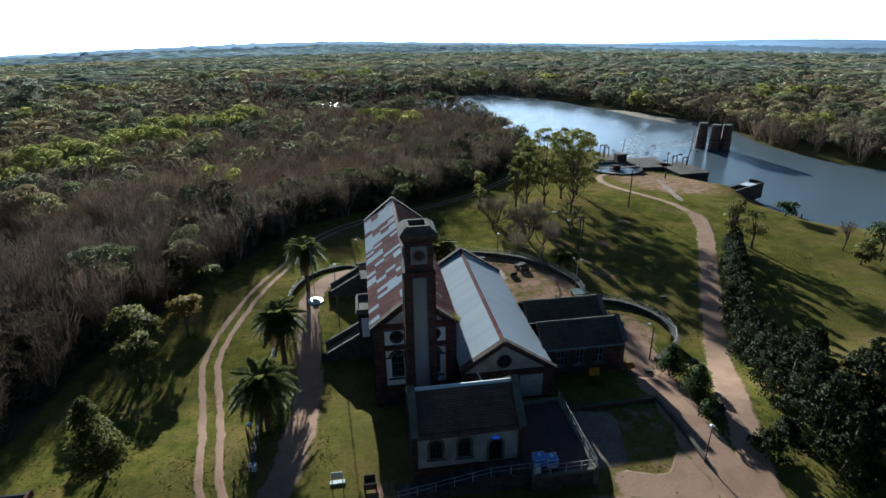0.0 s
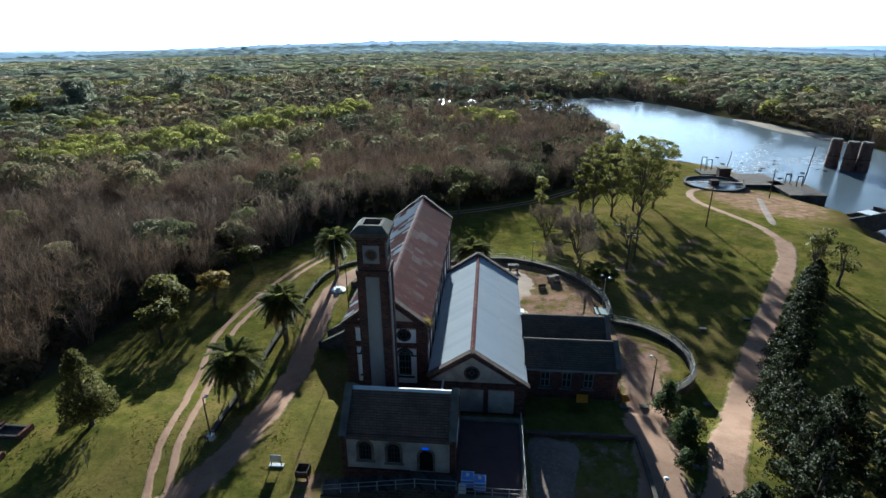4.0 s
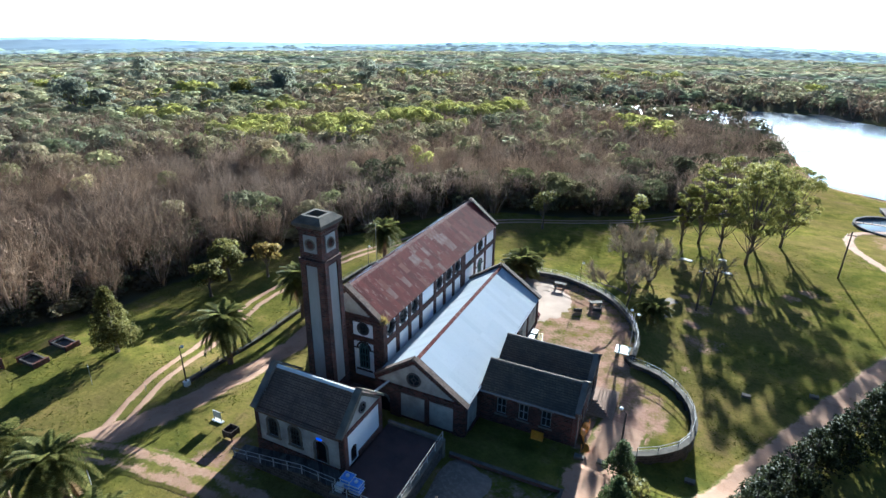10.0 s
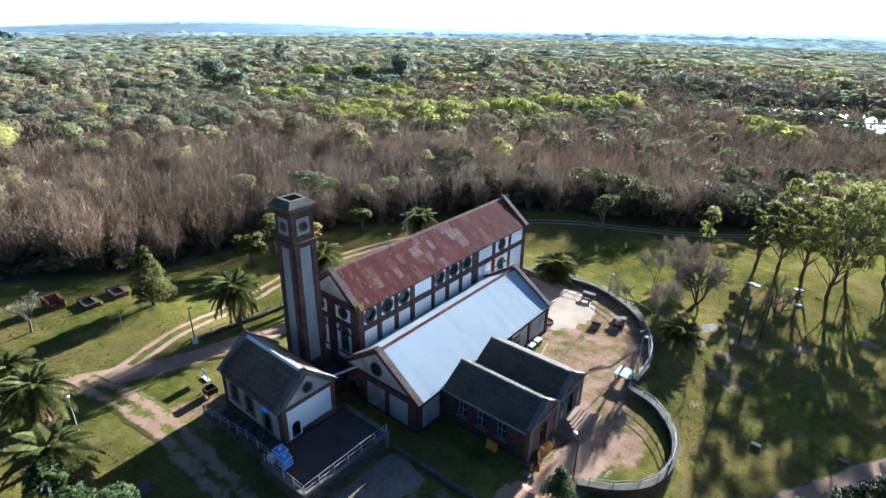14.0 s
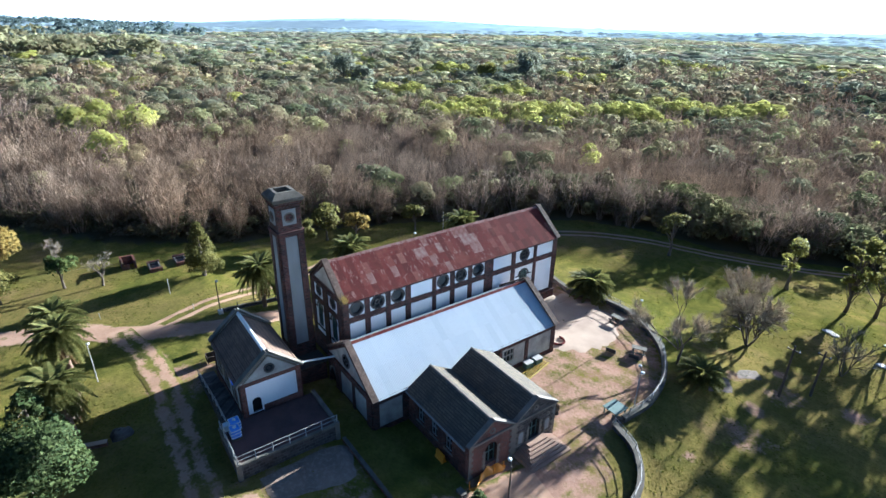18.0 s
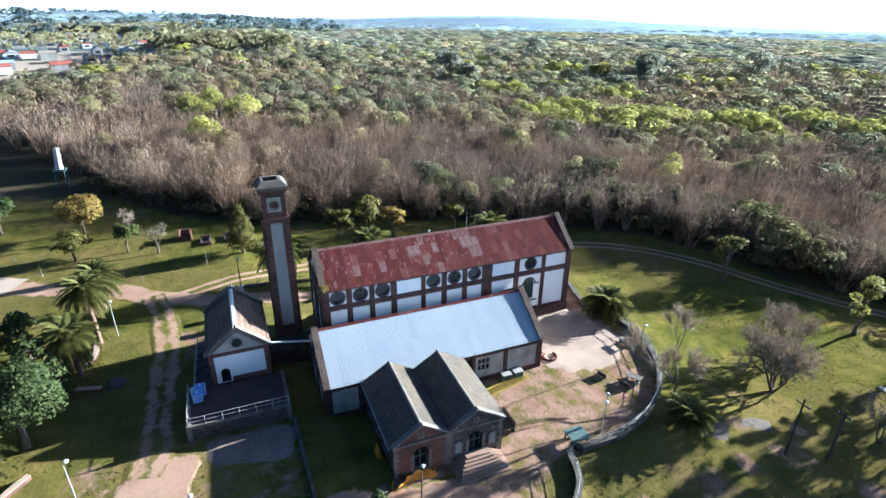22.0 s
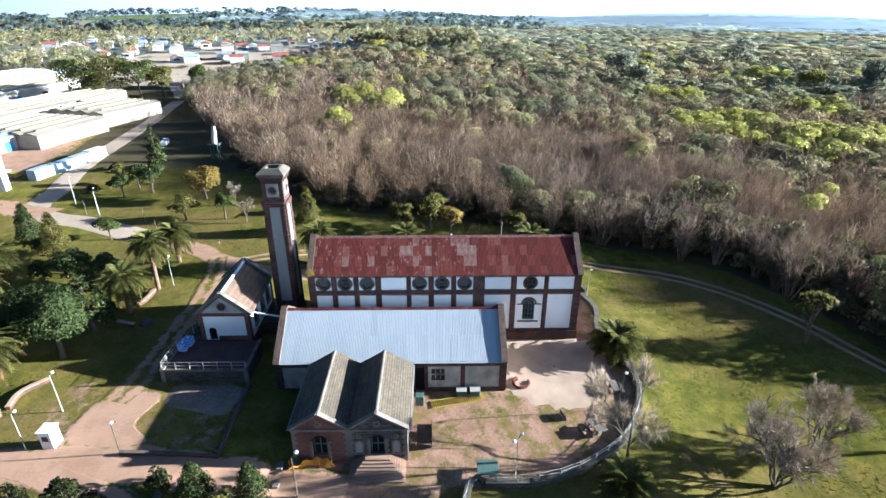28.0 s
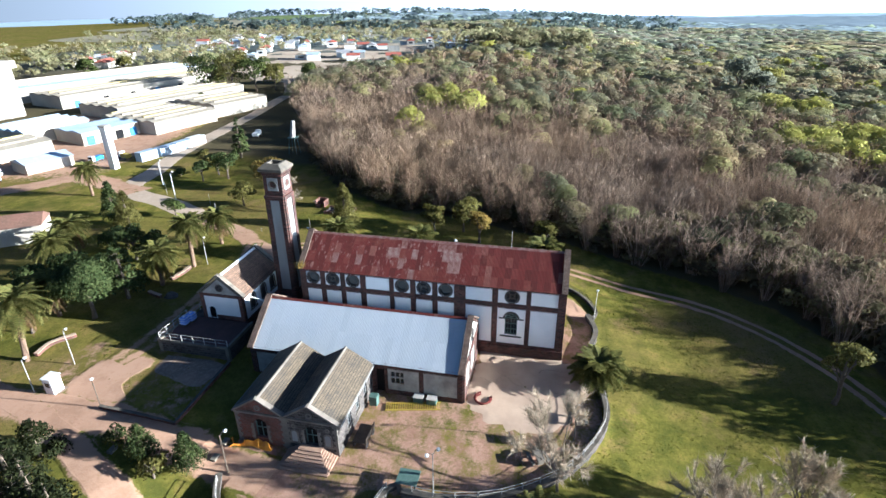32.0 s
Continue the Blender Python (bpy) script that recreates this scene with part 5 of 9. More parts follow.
# ---- the small house on its terrace ----
sh = thing("small_house", (0, 0, 0), "small gabled stone house with arched windows and dark tiled roof", "building")
SX0, SX1, SY0, SY1, SC, SZ, SE, SR = 2.3, 11.8, 35.2, 41.05, 38.1, 1.2, 6.85, 9.3
s_at, n_at, e_at, w_at = SOUTH(SY0), NORTH(SY1), EAST(SX1), WEST(SX0)
ops = [(4.22, 1.1, 4.05, 5.5), (6.65, 1.1, 3.9, 5.4)]
for at, door in ((s_at, (9.37, 1.15, 3.15, 4.85)), (n_at, (9.37, 1.1, 4.0, 5.45))):
    allo = ops + [door]
    part("wall", holed_wall(at, SX0, SX1, SZ, SE, -0.45, -0.08, [(u - w / 2 - 0.05, u + w / 2 + 0.05, z0, zs + w / 2 + 0.05) for u, w, z0, zs in allo]), M["brick_dark"], sh)
    bm = bmesh.new()
    cuts = [SX0 + 0.35, 5.45, 8.0, SX1 - 0.45]
    for (u, w, z0, zs), a, b in zip(allo, cuts, cuts[1:]):
        holed_plate(bm, at, (a, b, 3.2 if at is n_at or u < 9 else 3.14, 6.45), arch_pts(u - w / 2, u + w / 2, z0 + 0.012, zs, 14), (u, (z0 + zs) / 2 + 0.2), -0.08, 0)
    part("white_wall", bm, M["plaster_old"] if at is s_at else M["white"], sh, "weathered pale plaster wall")
    bm = bmesh.new()
    face_box(bm, at, SX0 - 0.1, SX1 + 0.1, SZ - 0.6, 3.14, -0.08, 0.12)
    face_box(bm, at, SX0, SX0 + 0.35, 3.14, SE, -0.08, 0.1)
    face_box(bm, at, SX1 - 0.45, SX1, 3.14, SE, -0.08, 0.1)
    face_box(bm, at, SX0, SX1, 6.45, SE, -0.08, 0.1)
    teeth(bm, at, SX0 + 0.35, SX1 - 0.45, 6.45, 0, 0.08, 0.22, 0.16)
    part("brick_frame", bm, M["brick_dark"], sh, "dark plinth, corners and toothed eaves band")
    for u, w, z0, zs in allo:
        bm = bmesh.new()
        arc_band(bm, at, u, zs, w / 2, w / 2 + 0.2, 0, 0.07)
        face_box(bm, at, u - w / 2 - 0.2, u - w / 2, z0, zs, 0, 0.07)
        face_box(bm, at, u + w / 2, u + w / 2 + 0.2, z0, zs, 0, 0.07)
        if z0 > 3.5:
            face_box(bm, at, u - w / 2 - 0.28, u + w / 2 + 0.28, z0 - 0.14, z0, 0, 0.12)
        part("window_surround", bm, M["cap_stone"], sh)
        if z0 > 3.5:
            arched_window(sh, at, u, w, z0, zs, M["iron"])
        else:
            # the open arch is filled with a sheet painted as dark as its shade
            bm = bmesh.new()
            flat(bm, at, arch_pts(u - w / 2, u + w / 2, z0, zs), -0.4, -0.32)
            part("door", bm, M["dark"], sh, "near-black sheet painted for the shade inside the open arch")
# gable ends
part("wall", holed_wall(e_at, SY0 + 0.45, SY1 - 0.45, SZ, SE, -0.45, -0.08, [(36.05, 37.05, 3.2, 4.95)]), M["brick_dark"], sh)
part("wall", holed_wall(w_at, SY0 + 0.45, SY1 - 0.45, SZ, SE, -0.45, -0.08), M["brick_dark"], sh)
for at in (e_at, w_at):
    bm = bmesh.new()
    flat(bm, at, [(SY0, SE), (SY1, SE), (SC, SR + 0.1)], -0.45, -0.02)
    part("gable", bm, M["plaster_old"], sh, "stained grey gable")
    bm = bmesh.new()
    face_box(bm, at, SY0, SY0 + 0.45, SZ - 0.4, SE, -0.08, 0.1)
    face_box(bm, at, SY1 - 0.45, SY1, SZ - 0.4, SE, -0.08, 0.1)
    face_box(bm, at, SY0 + 0.45, SY1 - 0.45, 6.5, SE, -0.08, 0.1)
    if at is w_at:
        face_box(bm, at, SY0 + 0.45, SY1 - 0.45, SZ - 0.4, 3.6, -0.08, 0.1)
    else:
        face_box(bm, at, 37.15, SY1 - 0.45, 3.2, 3.75, -0.08, 0.1)
    part("brick_frame", bm, M["brick_red"] if at is e_at else M["brick_dark"], sh, "reddish brick frame")
    bm = bmesh.new()
    raked_teeth(bm, at, (SY0 + 0.25, SE + 0.2), (SC, SR - 0.02), -0.02, 0.1, 0.22, 0.2)
    raked_teeth(bm, at, (SY1 - 0.25, SE + 0.2), (SC, SR - 0.02), -0.02, 0.1, 0.22, 0.2)
    part("gable_teeth", bm, M["cap_stone"], sh)
    bm = bmesh.new()
    coping(bm, at, [(SY0 - 0.3, SE - 0.12), (SC, SR + 0.2)], -0.5, 0.14, 0.2)
    coping(bm, at, [(SY1 + 0.3, SE - 0.12), (SC, SR + 0.2)], -0.5, 0.14, 0.2)
    part("coping", bm, M["cap_stone"], sh, "pale stone gable coping")
    bm = bmesh.new()
    arc_band(bm, at, SC, 7.75, 0.36, 0.52, -0.02, 0.09, 0, math.tau, 20)
    arc_band(bm, at, SC, 7.75, 0.10, 0.16, -0.02, 0.06, 0, math.tau, 12)
    part("window_surround", bm, M["iron"], sh)
    bm = bmesh.new()
    flat(bm, at, circle_pts(SC, 7.75, 0.38), -0.05, 0.0)
    part("window", bm, M["glass"], sh, "small round dark window")
bm = bmesh.new()
holed_plate(bm, e_at, (SY0 + 0.45, SY1 - 0.45, 3.2, 6.5), arch_pts(36.1, 37.0, 3.212, 4.45, 12), (36.55, 4.2), -0.08, 0)
part("white_wall", bm, M["white"], sh, "large white plaster panel with grey stains")
bm = boxes((SX1 - 0.4, SX1 - 0.32, 36.05, 37.05, 3.2, 4.95))
part("door", bm, M["dark"], sh, "dark red arched door")
for side in (-1, 1):
    e = (SY0 if side < 0 else SY1) + side * 0.32
    z_e = SE - 0.27
    bm = bmesh.new()
    flat(bm, lambda u, z, d: (d, u, z), [(SC, SR), (e, z_e), (e, z_e - 0.12), (SC, SR - 0.12)], SX0 + 0.3, SX1 - 0.3)
    part("roof", bm, M["tile_tan"], sh, "dark grey roof tiles")
    for i in range(13):
        f0, f1 = i / 13, min((i + 1.12) / 13, 1.0)
        bm = bmesh.new()
        flat(bm, lambda u, z, d: (d, u, z), [(SC + (e - SC) * f0, SR + (z_e - SR) * f0 + 0.01), (SC + (e - SC) * f1, SR + (z_e - SR) * f1 + 0.045),
                                             (SC + (e - SC) * f1, SR + (z_e - SR) * f1 + 0.015), (SC + (e - SC) * f0, SR + (z_e - SR) * f0)], SX0 + 0.32, SX1 - 0.32)
        part("tile_course", bm, M["tile_tan"], sh)
bm = bmesh.new()
prism(bm, [(SC - 0.22, SR - 0.08), (SC - 0.08, SR + 0.12), (SC + 0.08, SR + 0.12), (SC + 0.22, SR - 0.08)], SX0 + 0.3, SX1 - 0.3, "x")
part("ridge_tiles", bm, M["lamp_white"], sh, "pale shining ridge cap")
bm = boxes((9.05, 9.6, SY0 - 0.16, SY0 - 0.05, 5.64, 5.76))
neon = plain("blue_sign_light", (0.02, 0.05, 0.6), 0.4, (0.05, 0.15, 1), 0.12)
part("blue_light", bm, neon, sh, "small blue light bar over the doorway")

terrace = thing("terrace", (0, 0, 0), "raised terrace of dark rubble stone with red tiled floor", "terrace", kind="structure")
TX1, TY0, TY1, TZ = 17.7, 32.75, 42.2, 3.1
part("retaining_wall", boxes((SX1 + 0.13, TX1, TY0, TY1, 0.0, TZ - 0.08)), M["stone"], terrace, "dark rubble stone retaining wall")
part("floor", boxes((SX1 + 0.13, TX1 - 0.3, TY0 + 0.3, TY1 - 0.3, TZ - 0.08, TZ)), M["terrace"], terrace, "dark reddish tile floor")
part("kerb", boxes((SX1 + 0.13, TX1 + 0.06, TY0 - 0.06, TY0 + 0.28, TZ - 0.1, TZ + 0.14), (TX1 - 0.28, TX1 + 0.06, TY0 + 0.28, TY1 - 0.28, TZ - 0.1, TZ + 0.14), (SX1 + 0.13, TX1 + 0.06, TY1 - 0.28, TY1 + 0.06, TZ - 0.1, TZ + 0.3), bevel=0.02), M["cap_stone"], terrace, "pale stone edge")
for y in (TY0 - 0.02, TY1 - 0.3):
    part("corner_post", boxes((TX1 - 0.32, TX1 + 0.12, y - 0.08, y + 0.36, 0.2, TZ + 0.32), bevel=0.03), M["cap_stone"], terrace, "pale stone corner")
bm = bmesh.new()
prism(bm, [(0.6, 0.8), (SX1 + 0.1, 0.8), (SX1 + 0.1, TZ), (8.6, TZ), (0.6, 1.75)], TY0 + 0.6, SY0 - 0.14, "y")
part("ramp", bm, M["stone"], terrace, "sloping stone walkway along the house")


def railing(name, pts, label, h=0.95, gap=1.5, parent=None, rails=(0.5, 0.95), mat="rail"):
    """Posts with thin rails along a broken line of floor points."""
    rail = thing(name, pts[0], label, "railing")
    o = Vector(pts[0])
    ps = []
    for p, q in zip(pts, pts[1:]):
        p, q = Vector(p) - o, Vector(q) - o
        n = max(1, round((q - p).length / gap))
        ps += [p.lerp(q, i / n) for i in range(n)]
    ps.append(Vector(pts[-1]) - o)
    me = None
    for p in ps:
        if me is None:
            ob = part("post", boxes((-0.04, 0.04, -0.04, 0.04, -0.1, h), bevel=0.008), M[mat], rail)
            me = ob.data
        else:
            ob = new("post", me)
            ob.parent = rail
        ob.location = p
    for z in rails:
        bm = bmesh.new()
        tube(bm, [p + Vector((0, 0, z)) for p in ps], 0.028, 6)
        part("rail", bm, M[mat], rail)
    return rail


railing("terrace_railing", [(SX1 + 0.4, TY0 + 0.1, TZ + 0.14), (TX1 - 0.1, TY0 + 0.1, TZ + 0.14), (TX1 - 0.1, TY1 - 0.1, TZ + 0.14)], "pale metal railing along the terrace edge")
railing("ramp_railing", [(0.8, TY0 + 0.7, 1.78), (8.6, TY0 + 0.7, TZ), (SX1 + 0.2, TY0 + 0.7, TZ)], "pale metal railing along the sloping walkway")

# ---- plants ----
M["leaf_palm"] = leaf_mat("palm_frond", (0.095, 0.105, 0.028), (0.29, 0.265, 0.08), 0.45)
M["leaf_palm_dry"] = leaf_mat("dry_frond", (0.13, 0.085, 0.04), (0.24, 0.16, 0.07), 0.3)
M["leaf_dark"] = leaf_mat("dark_needles", (0.035, 0.054, 0.018), (0.115, 0.135, 0.045), 0.35)
M["leaf_green"] = leaf_mat("green_leaves", (0.048, 0.072, 0.018), (0.15, 0.168, 0.05), 0.4)
M["leaf_olive"] = leaf_mat("olive_leaves", (0.09, 0.088, 0.022), (0.23, 0.205, 0.06), 0.45)
M["leaf_spring"] = leaf_mat("young_yellow_green_leaves", (0.17, 0.165, 0.035), (0.36, 0.33, 0.085), 0.55)
M["leaf_orange"] = leaf_mat("orange_yellow_leaves", (0.19, 0.14, 0.035), (0.37, 0.27, 0.07), 0.45)
M["twig"] = two_scale("grey_twigs", (0.42, 0.34, 0.24), (0.28, 0.23, 0.165), (0.48, 0.40, 0.29), 0.5, 3.0, 0.9, 0.0, 0.01)
M["woods_leaf"] = leaf_mat("woodland_leaves", (0.34, 0.305, 0.195), (0.46, 0.415, 0.27), 0.6, True, 1.0)
# for far trees: haze is painted in as a pale bluish leaf colour
M["woods_far"] = leaf_mat("haze_paled_woodland", (0.25, 0.285, 0.285), (0.32, 0.36, 0.36), 0.6, True, 1.0)
M["woods_twig"] = leaf_mat("woodland_twigs", (0.12, 0.088, 0.060), (0.33, 0.25, 0.17), 0.15, True, 1.0)


M["leaf_tall"] = leaf_mat("grey_green_gum_leaves", (0.19, 0.20, 0.145), (0.33, 0.335, 0.23), 0.55)
M["leaf_hedge"] = leaf_mat("dark_hedge_needles", (0.015, 0.020, 0.008), (0.052, 0.058, 0.02), 0.25)


def mesh_np(name, verts, mat, tints=None, normals=None):
    """A mesh of loose triangles from an array of n x 3 corners; normals, where given, round a crown off."""
    nv = len(verts)
    me = bpy.data.meshes.new(name)
    me.vertices.add(nv)
    me.vertices.foreach_set("co", np.ascontiguousarray(verts, np.float32).ravel())
    me.loops.add(nv)
    me.loops.foreach_set("vertex_index", np.arange(nv, dtype=np.int32))
    me.polygons.add(nv // 3)
    me.polygons.foreach_set("loop_start", np.arange(0, nv, 3, dtype=np.int32))
    if tints is not None:
        at = me.color_attributes.new("tint", "BYTE_COLOR", "POINT")
        at.data.foreach_set("color", np.ascontiguousarray(np.concatenate([tints, np.ones((nv, 1))], 1), np.float32).ravel())
    me.update()
    if normals is not None:
        me.polygons.foreach_set("use_smooth", np.ones(nv // 3, bool))
        me.normals_split_custom_set_from_vertices(normals)
    me.materials.append(mat)
    return me


def round_off(tris, mid, up=0.35, rough=0.0):
    """Outward normals of a crown round its middle, and its triangles wound to agree with them."""
    nrm = unit((tris - mid) * (1.0, 1.0, 1.3)) + (0, 0, up)
    if rough:
        nrm = nrm + np.repeat(np.random.default_rng(len(tris)).normal(size=(len(tris) // 3, 3)) * rough, 3, 0)
    nrm = unit(nrm)
    t, q = tris.reshape(-1, 3, 3).copy(), nrm.reshape(-1, 3, 3)
    face = np.cross(t[:, 1] - t[:, 0], t[:, 2] - t[:, 0])
    flip = (face * q.mean(1)).sum(1) < 0
    t[flip] = t[flip][:, ::-1]
    return t.reshape(-1, 3), np.where(flip[:, None, None], q[:, ::-1], q).reshape(-1, 3)


def unit(a):
    return a / (np.linalg.norm(a, axis=-1, keepdims=True) + 1e-9)


def leaf_tris(g, pts, out, size, wild=0.8, rise=0.0):
    """One leaf triangle at each point, facing roughly outwards and, by rise, upwards."""
    n = len(pts)
    nrm = unit(unit(out) + wild * g.normal(size=(n, 3)) + (0, 0, rise))
    a = unit(np.cross(nrm, g.normal(size=(n, 3))))
    b = np.cross(nrm, a)
    s = size * g.uniform(0.6, 1.4, (n, 1))
    return np.stack([pts + a * s * 0.75, pts - a * s * 0.45 + b * s * 0.5, pts - a * s * 0.4 - b * s * 0.55], 1).reshape(-1, 3)


def clumps(g, lobes, n, size, wild=0.8, shell=0.55, rise=0.0):
    """Leaves over a set of lobes (x, y, z, rx, rz)."""
    lobes = np.array(lobes, float)
    w = lobes[:, 3] ** 2
    k = g.choice(len(lobes), n, p=w / w.sum())
    d = unit(g.normal(size=(n, 3)))
    d[:, 2] = np.where(d[:, 2] < -0.35, -d[:, 2], d[:, 2])
    r = g.uniform(shell, 1.0, (n, 1)) ** 0.6
    L = lobes[k]
    rad = np.stack([L[:, 3], L[:, 3], L[:, 4]], 1)
    return leaf_tris(g, L[:, :3] + d * rad * r, d / rad, size, wild, rise)


def slivers(g, base, tip, width):
    """Thin twig triangles from base to tip."""
    d = tip - base
    s = unit(np.cross(d, g.normal(size=d.shape))) * width
    return np.stack([base - s, base + s, tip], 1).reshape(-1, 3)


def crown_lobes(g, h, r, base, n, squat=0.75):
    out = [(0, 0, h - r * squat, r * 0.72, r * squat * 0.8)]
    for i in range(n):
        a, q = g.uniform(0, math.tau), r * g.uniform(0.45, 0.78)
        z = g.uniform(base + r * 0.25, h - r * 0.35)
        k = r * g.uniform(0.32, 0.52)
        out.append((q * math.cos(a), q * math.sin(a), z, k, k * squat))
    return out


def limbs(owner, g, trunk_top, r0, ends, lean=(0, 0), bark="bark"):
    """A tapered trunk with limbs that end in the crown."""
    k = 5
    pts = [(lean[0] * (i / k) ** 1.5 + g.normal() * 0.04 * trunk_top * 0.3, lean[1] * (i / k) ** 1.5 + g.normal() * 0.04 * trunk_top * 0.3, trunk_top * i / k) for i in range(k + 1)]
    pts[0] = (0, 0, -0.3)
    bm = bmesh.new()
    tube(bm, pts, [r0 * (1.35 if i == 0 else 1 - 0.5 * i / k) for i in range(k + 1)], 8)
    part("trunk", bm, M[bark], owner, smooth=True)
    for e in ends:
        s = g.uniform(0.55, 1.0)
        b = Vector(pts[int(s * k)])
        e = Vector(e)
        mid = b.lerp(e, 0.5) + Vector((g.normal() * 0.15, g.normal() * 0.15, 0.25))
        bm = bmesh.new()
        tube(bm, [b, mid, e], [r0 * 0.42, r0 * 0.28, r0 * 0.08], 5)
        part("limb", bm, M[bark], owner)


def leafy_tree(name, x, y, h, r, mat, seed, label, category="tree", base=None, n=1600, size=0.32, lobes=9, squat=0.75, lean=(0, 0), trunk=None, z=None, bark="bark", shell=0.55):
    g = np.random.default_rng(seed)
    base = h * 0.3 if base is None else base
    t = thing(name, (x, y, ground_z(x, y) if z is None else z), label, category)
    ls = [(a + lean[0], b + lean[1], c, d, e) for a, b, c, d, e in crown_lobes(g, h, r, base, lobes, squat)]
    limbs(t, g, base + (h - base) * 0.45, trunk or 0.05 * h ** 0.9 * 0.6 + 0.06, [q[:3] for q in ls], lean, bark)
    cv, cn = round_off(clumps(g, ls, n, size, 0.8, shell), (lean[0], lean[1], base + (h - base) * 0.45), 0.2, 0.4)
    link_mesh("crown", mesh_np("crown", cv, M[mat], None, cn), None, t)
    return t


def open_tree(name, x, y, h, r, mat, seed, label, n=8500, size=0.21, lean=(0, 0)):
    """A tall tree whose limbs fork upwards and carry separate small clumps, with sky between them."""
    g = np.random.default_rng(seed)
    t = thing(name, (x, y, ground_z(x, y)), label, "tree")
    ls = []
    for i in range(34):
        f = (i + g.uniform(0, 1)) / 34
        a, q = i * 2.39996 + g.normal() * 0.3, r * math.sin(math.pi * (0.14 + 0.8 * f)) ** 0.7 * g.uniform(0.35, 1.0)
        k = r * g.uniform(0.13, 0.25)
        ls.append((q * math.cos(a) + lean[0] * f * 2, q * math.sin(a) + lean[1] * f * 2, h * (0.34 + 0.64 * f) - 0.12 * q, k * 1.15, k * 0.8))
    bm = bmesh.new()
    stem = [Vector((lean[0] * (k / 6) ** 1.4 + g.normal() * 0.1 * (k > 0), lean[1] * (k / 6) ** 1.4 + g.normal() * 0.1 * (k > 0), -0.3 + h * 0.72 * k / 6)) for k in range(7)]
    tube(bm, stem, [0.30, 0.22, 0.19, 0.17, 0.14, 0.10, 0.06], 8)
    part("trunk", bm, M["bark"], t, smooth=True)
    for q in ls:
        e = Vector(q[:3])
        b = stem[max(1, min(6, int(6 * (e.z / h) * 0.75)))]
        bm = bmesh.new()
        tube(bm, [b, b.lerp(e, 0.5) + Vector((0, 0, -0.05 * (e - b).length)), e], [0.085, 0.06, 0.02], 5)
        part("limb", bm, M["bark"], t)
    cv, cn = round_off(clumps(g, ls, n, size, 1.0, 0.2), (lean[0], lean[1], h * 0.6), 0.2, 0.6)
    link_mesh("crown", mesh_np("crown", cv, M[mat], None, cn), None, t)
    return t


def conifer(name, x, y, h, r, mat, seed, label, n=1800, size=0.28, tip=0.12, base=0.08, wild=0.7, full=1.0):
    """A cone of leaves in uneven tufts round a straight trunk."""
    g = np.random.default_rng(seed)
    t = thing(name, (x, y, ground_z(x, y)), label, "tree")
    bm = bmesh.new()
    tube(bm, [(0, 0, -0.3), (0, 0, h * 0.5), (0, 0, h * 0.96)], [0.035 * h, 0.022 * h, 0.02], 7)
    part("trunk", bm, M["bark"], t)
    for i in range(18):
        a, f = i * 2.4, g.uniform(base + 0.05, 0.9)
        q = r * (1 - f) ** 0.75
        bm = bmesh.new()
        tube(bm, [(0, 0, h * f), (q * math.cos(a), q * math.sin(a), h * f + 0.05 * h * (0.5 - f))], [0.05, 0.015], 4)
        part("branch", bm, M["bark"], t)
    nt = int(70 * full)
    f = g.uniform(base, 1, nt) ** 0.9
    a = g.uniform(0, math.tau, nt)
    q = r * np.clip((1 - f) ** 0.75 + tip * 0.3, 0, 1) * g.uniform(0.55, 1.0, nt)
    ls = [(q[i] * math.cos(a[i]), q[i] * math.sin(a[i]), h * f[i] * 0.97, (0.22 * r * (1.25 - f[i]) + 0.16) * full ** 0.5, (0.16 * r * (1.2 - f[i]) + 0.22) * full) for i in range(nt)]
    cv, cn = round_off(clumps(g, ls, n, size, wild), (0, 0, h * 0.35), 0.1, 0.5)
    link_mesh("crown", mesh_np("crown", cv, M[mat], None, cn), None, t)
    return t


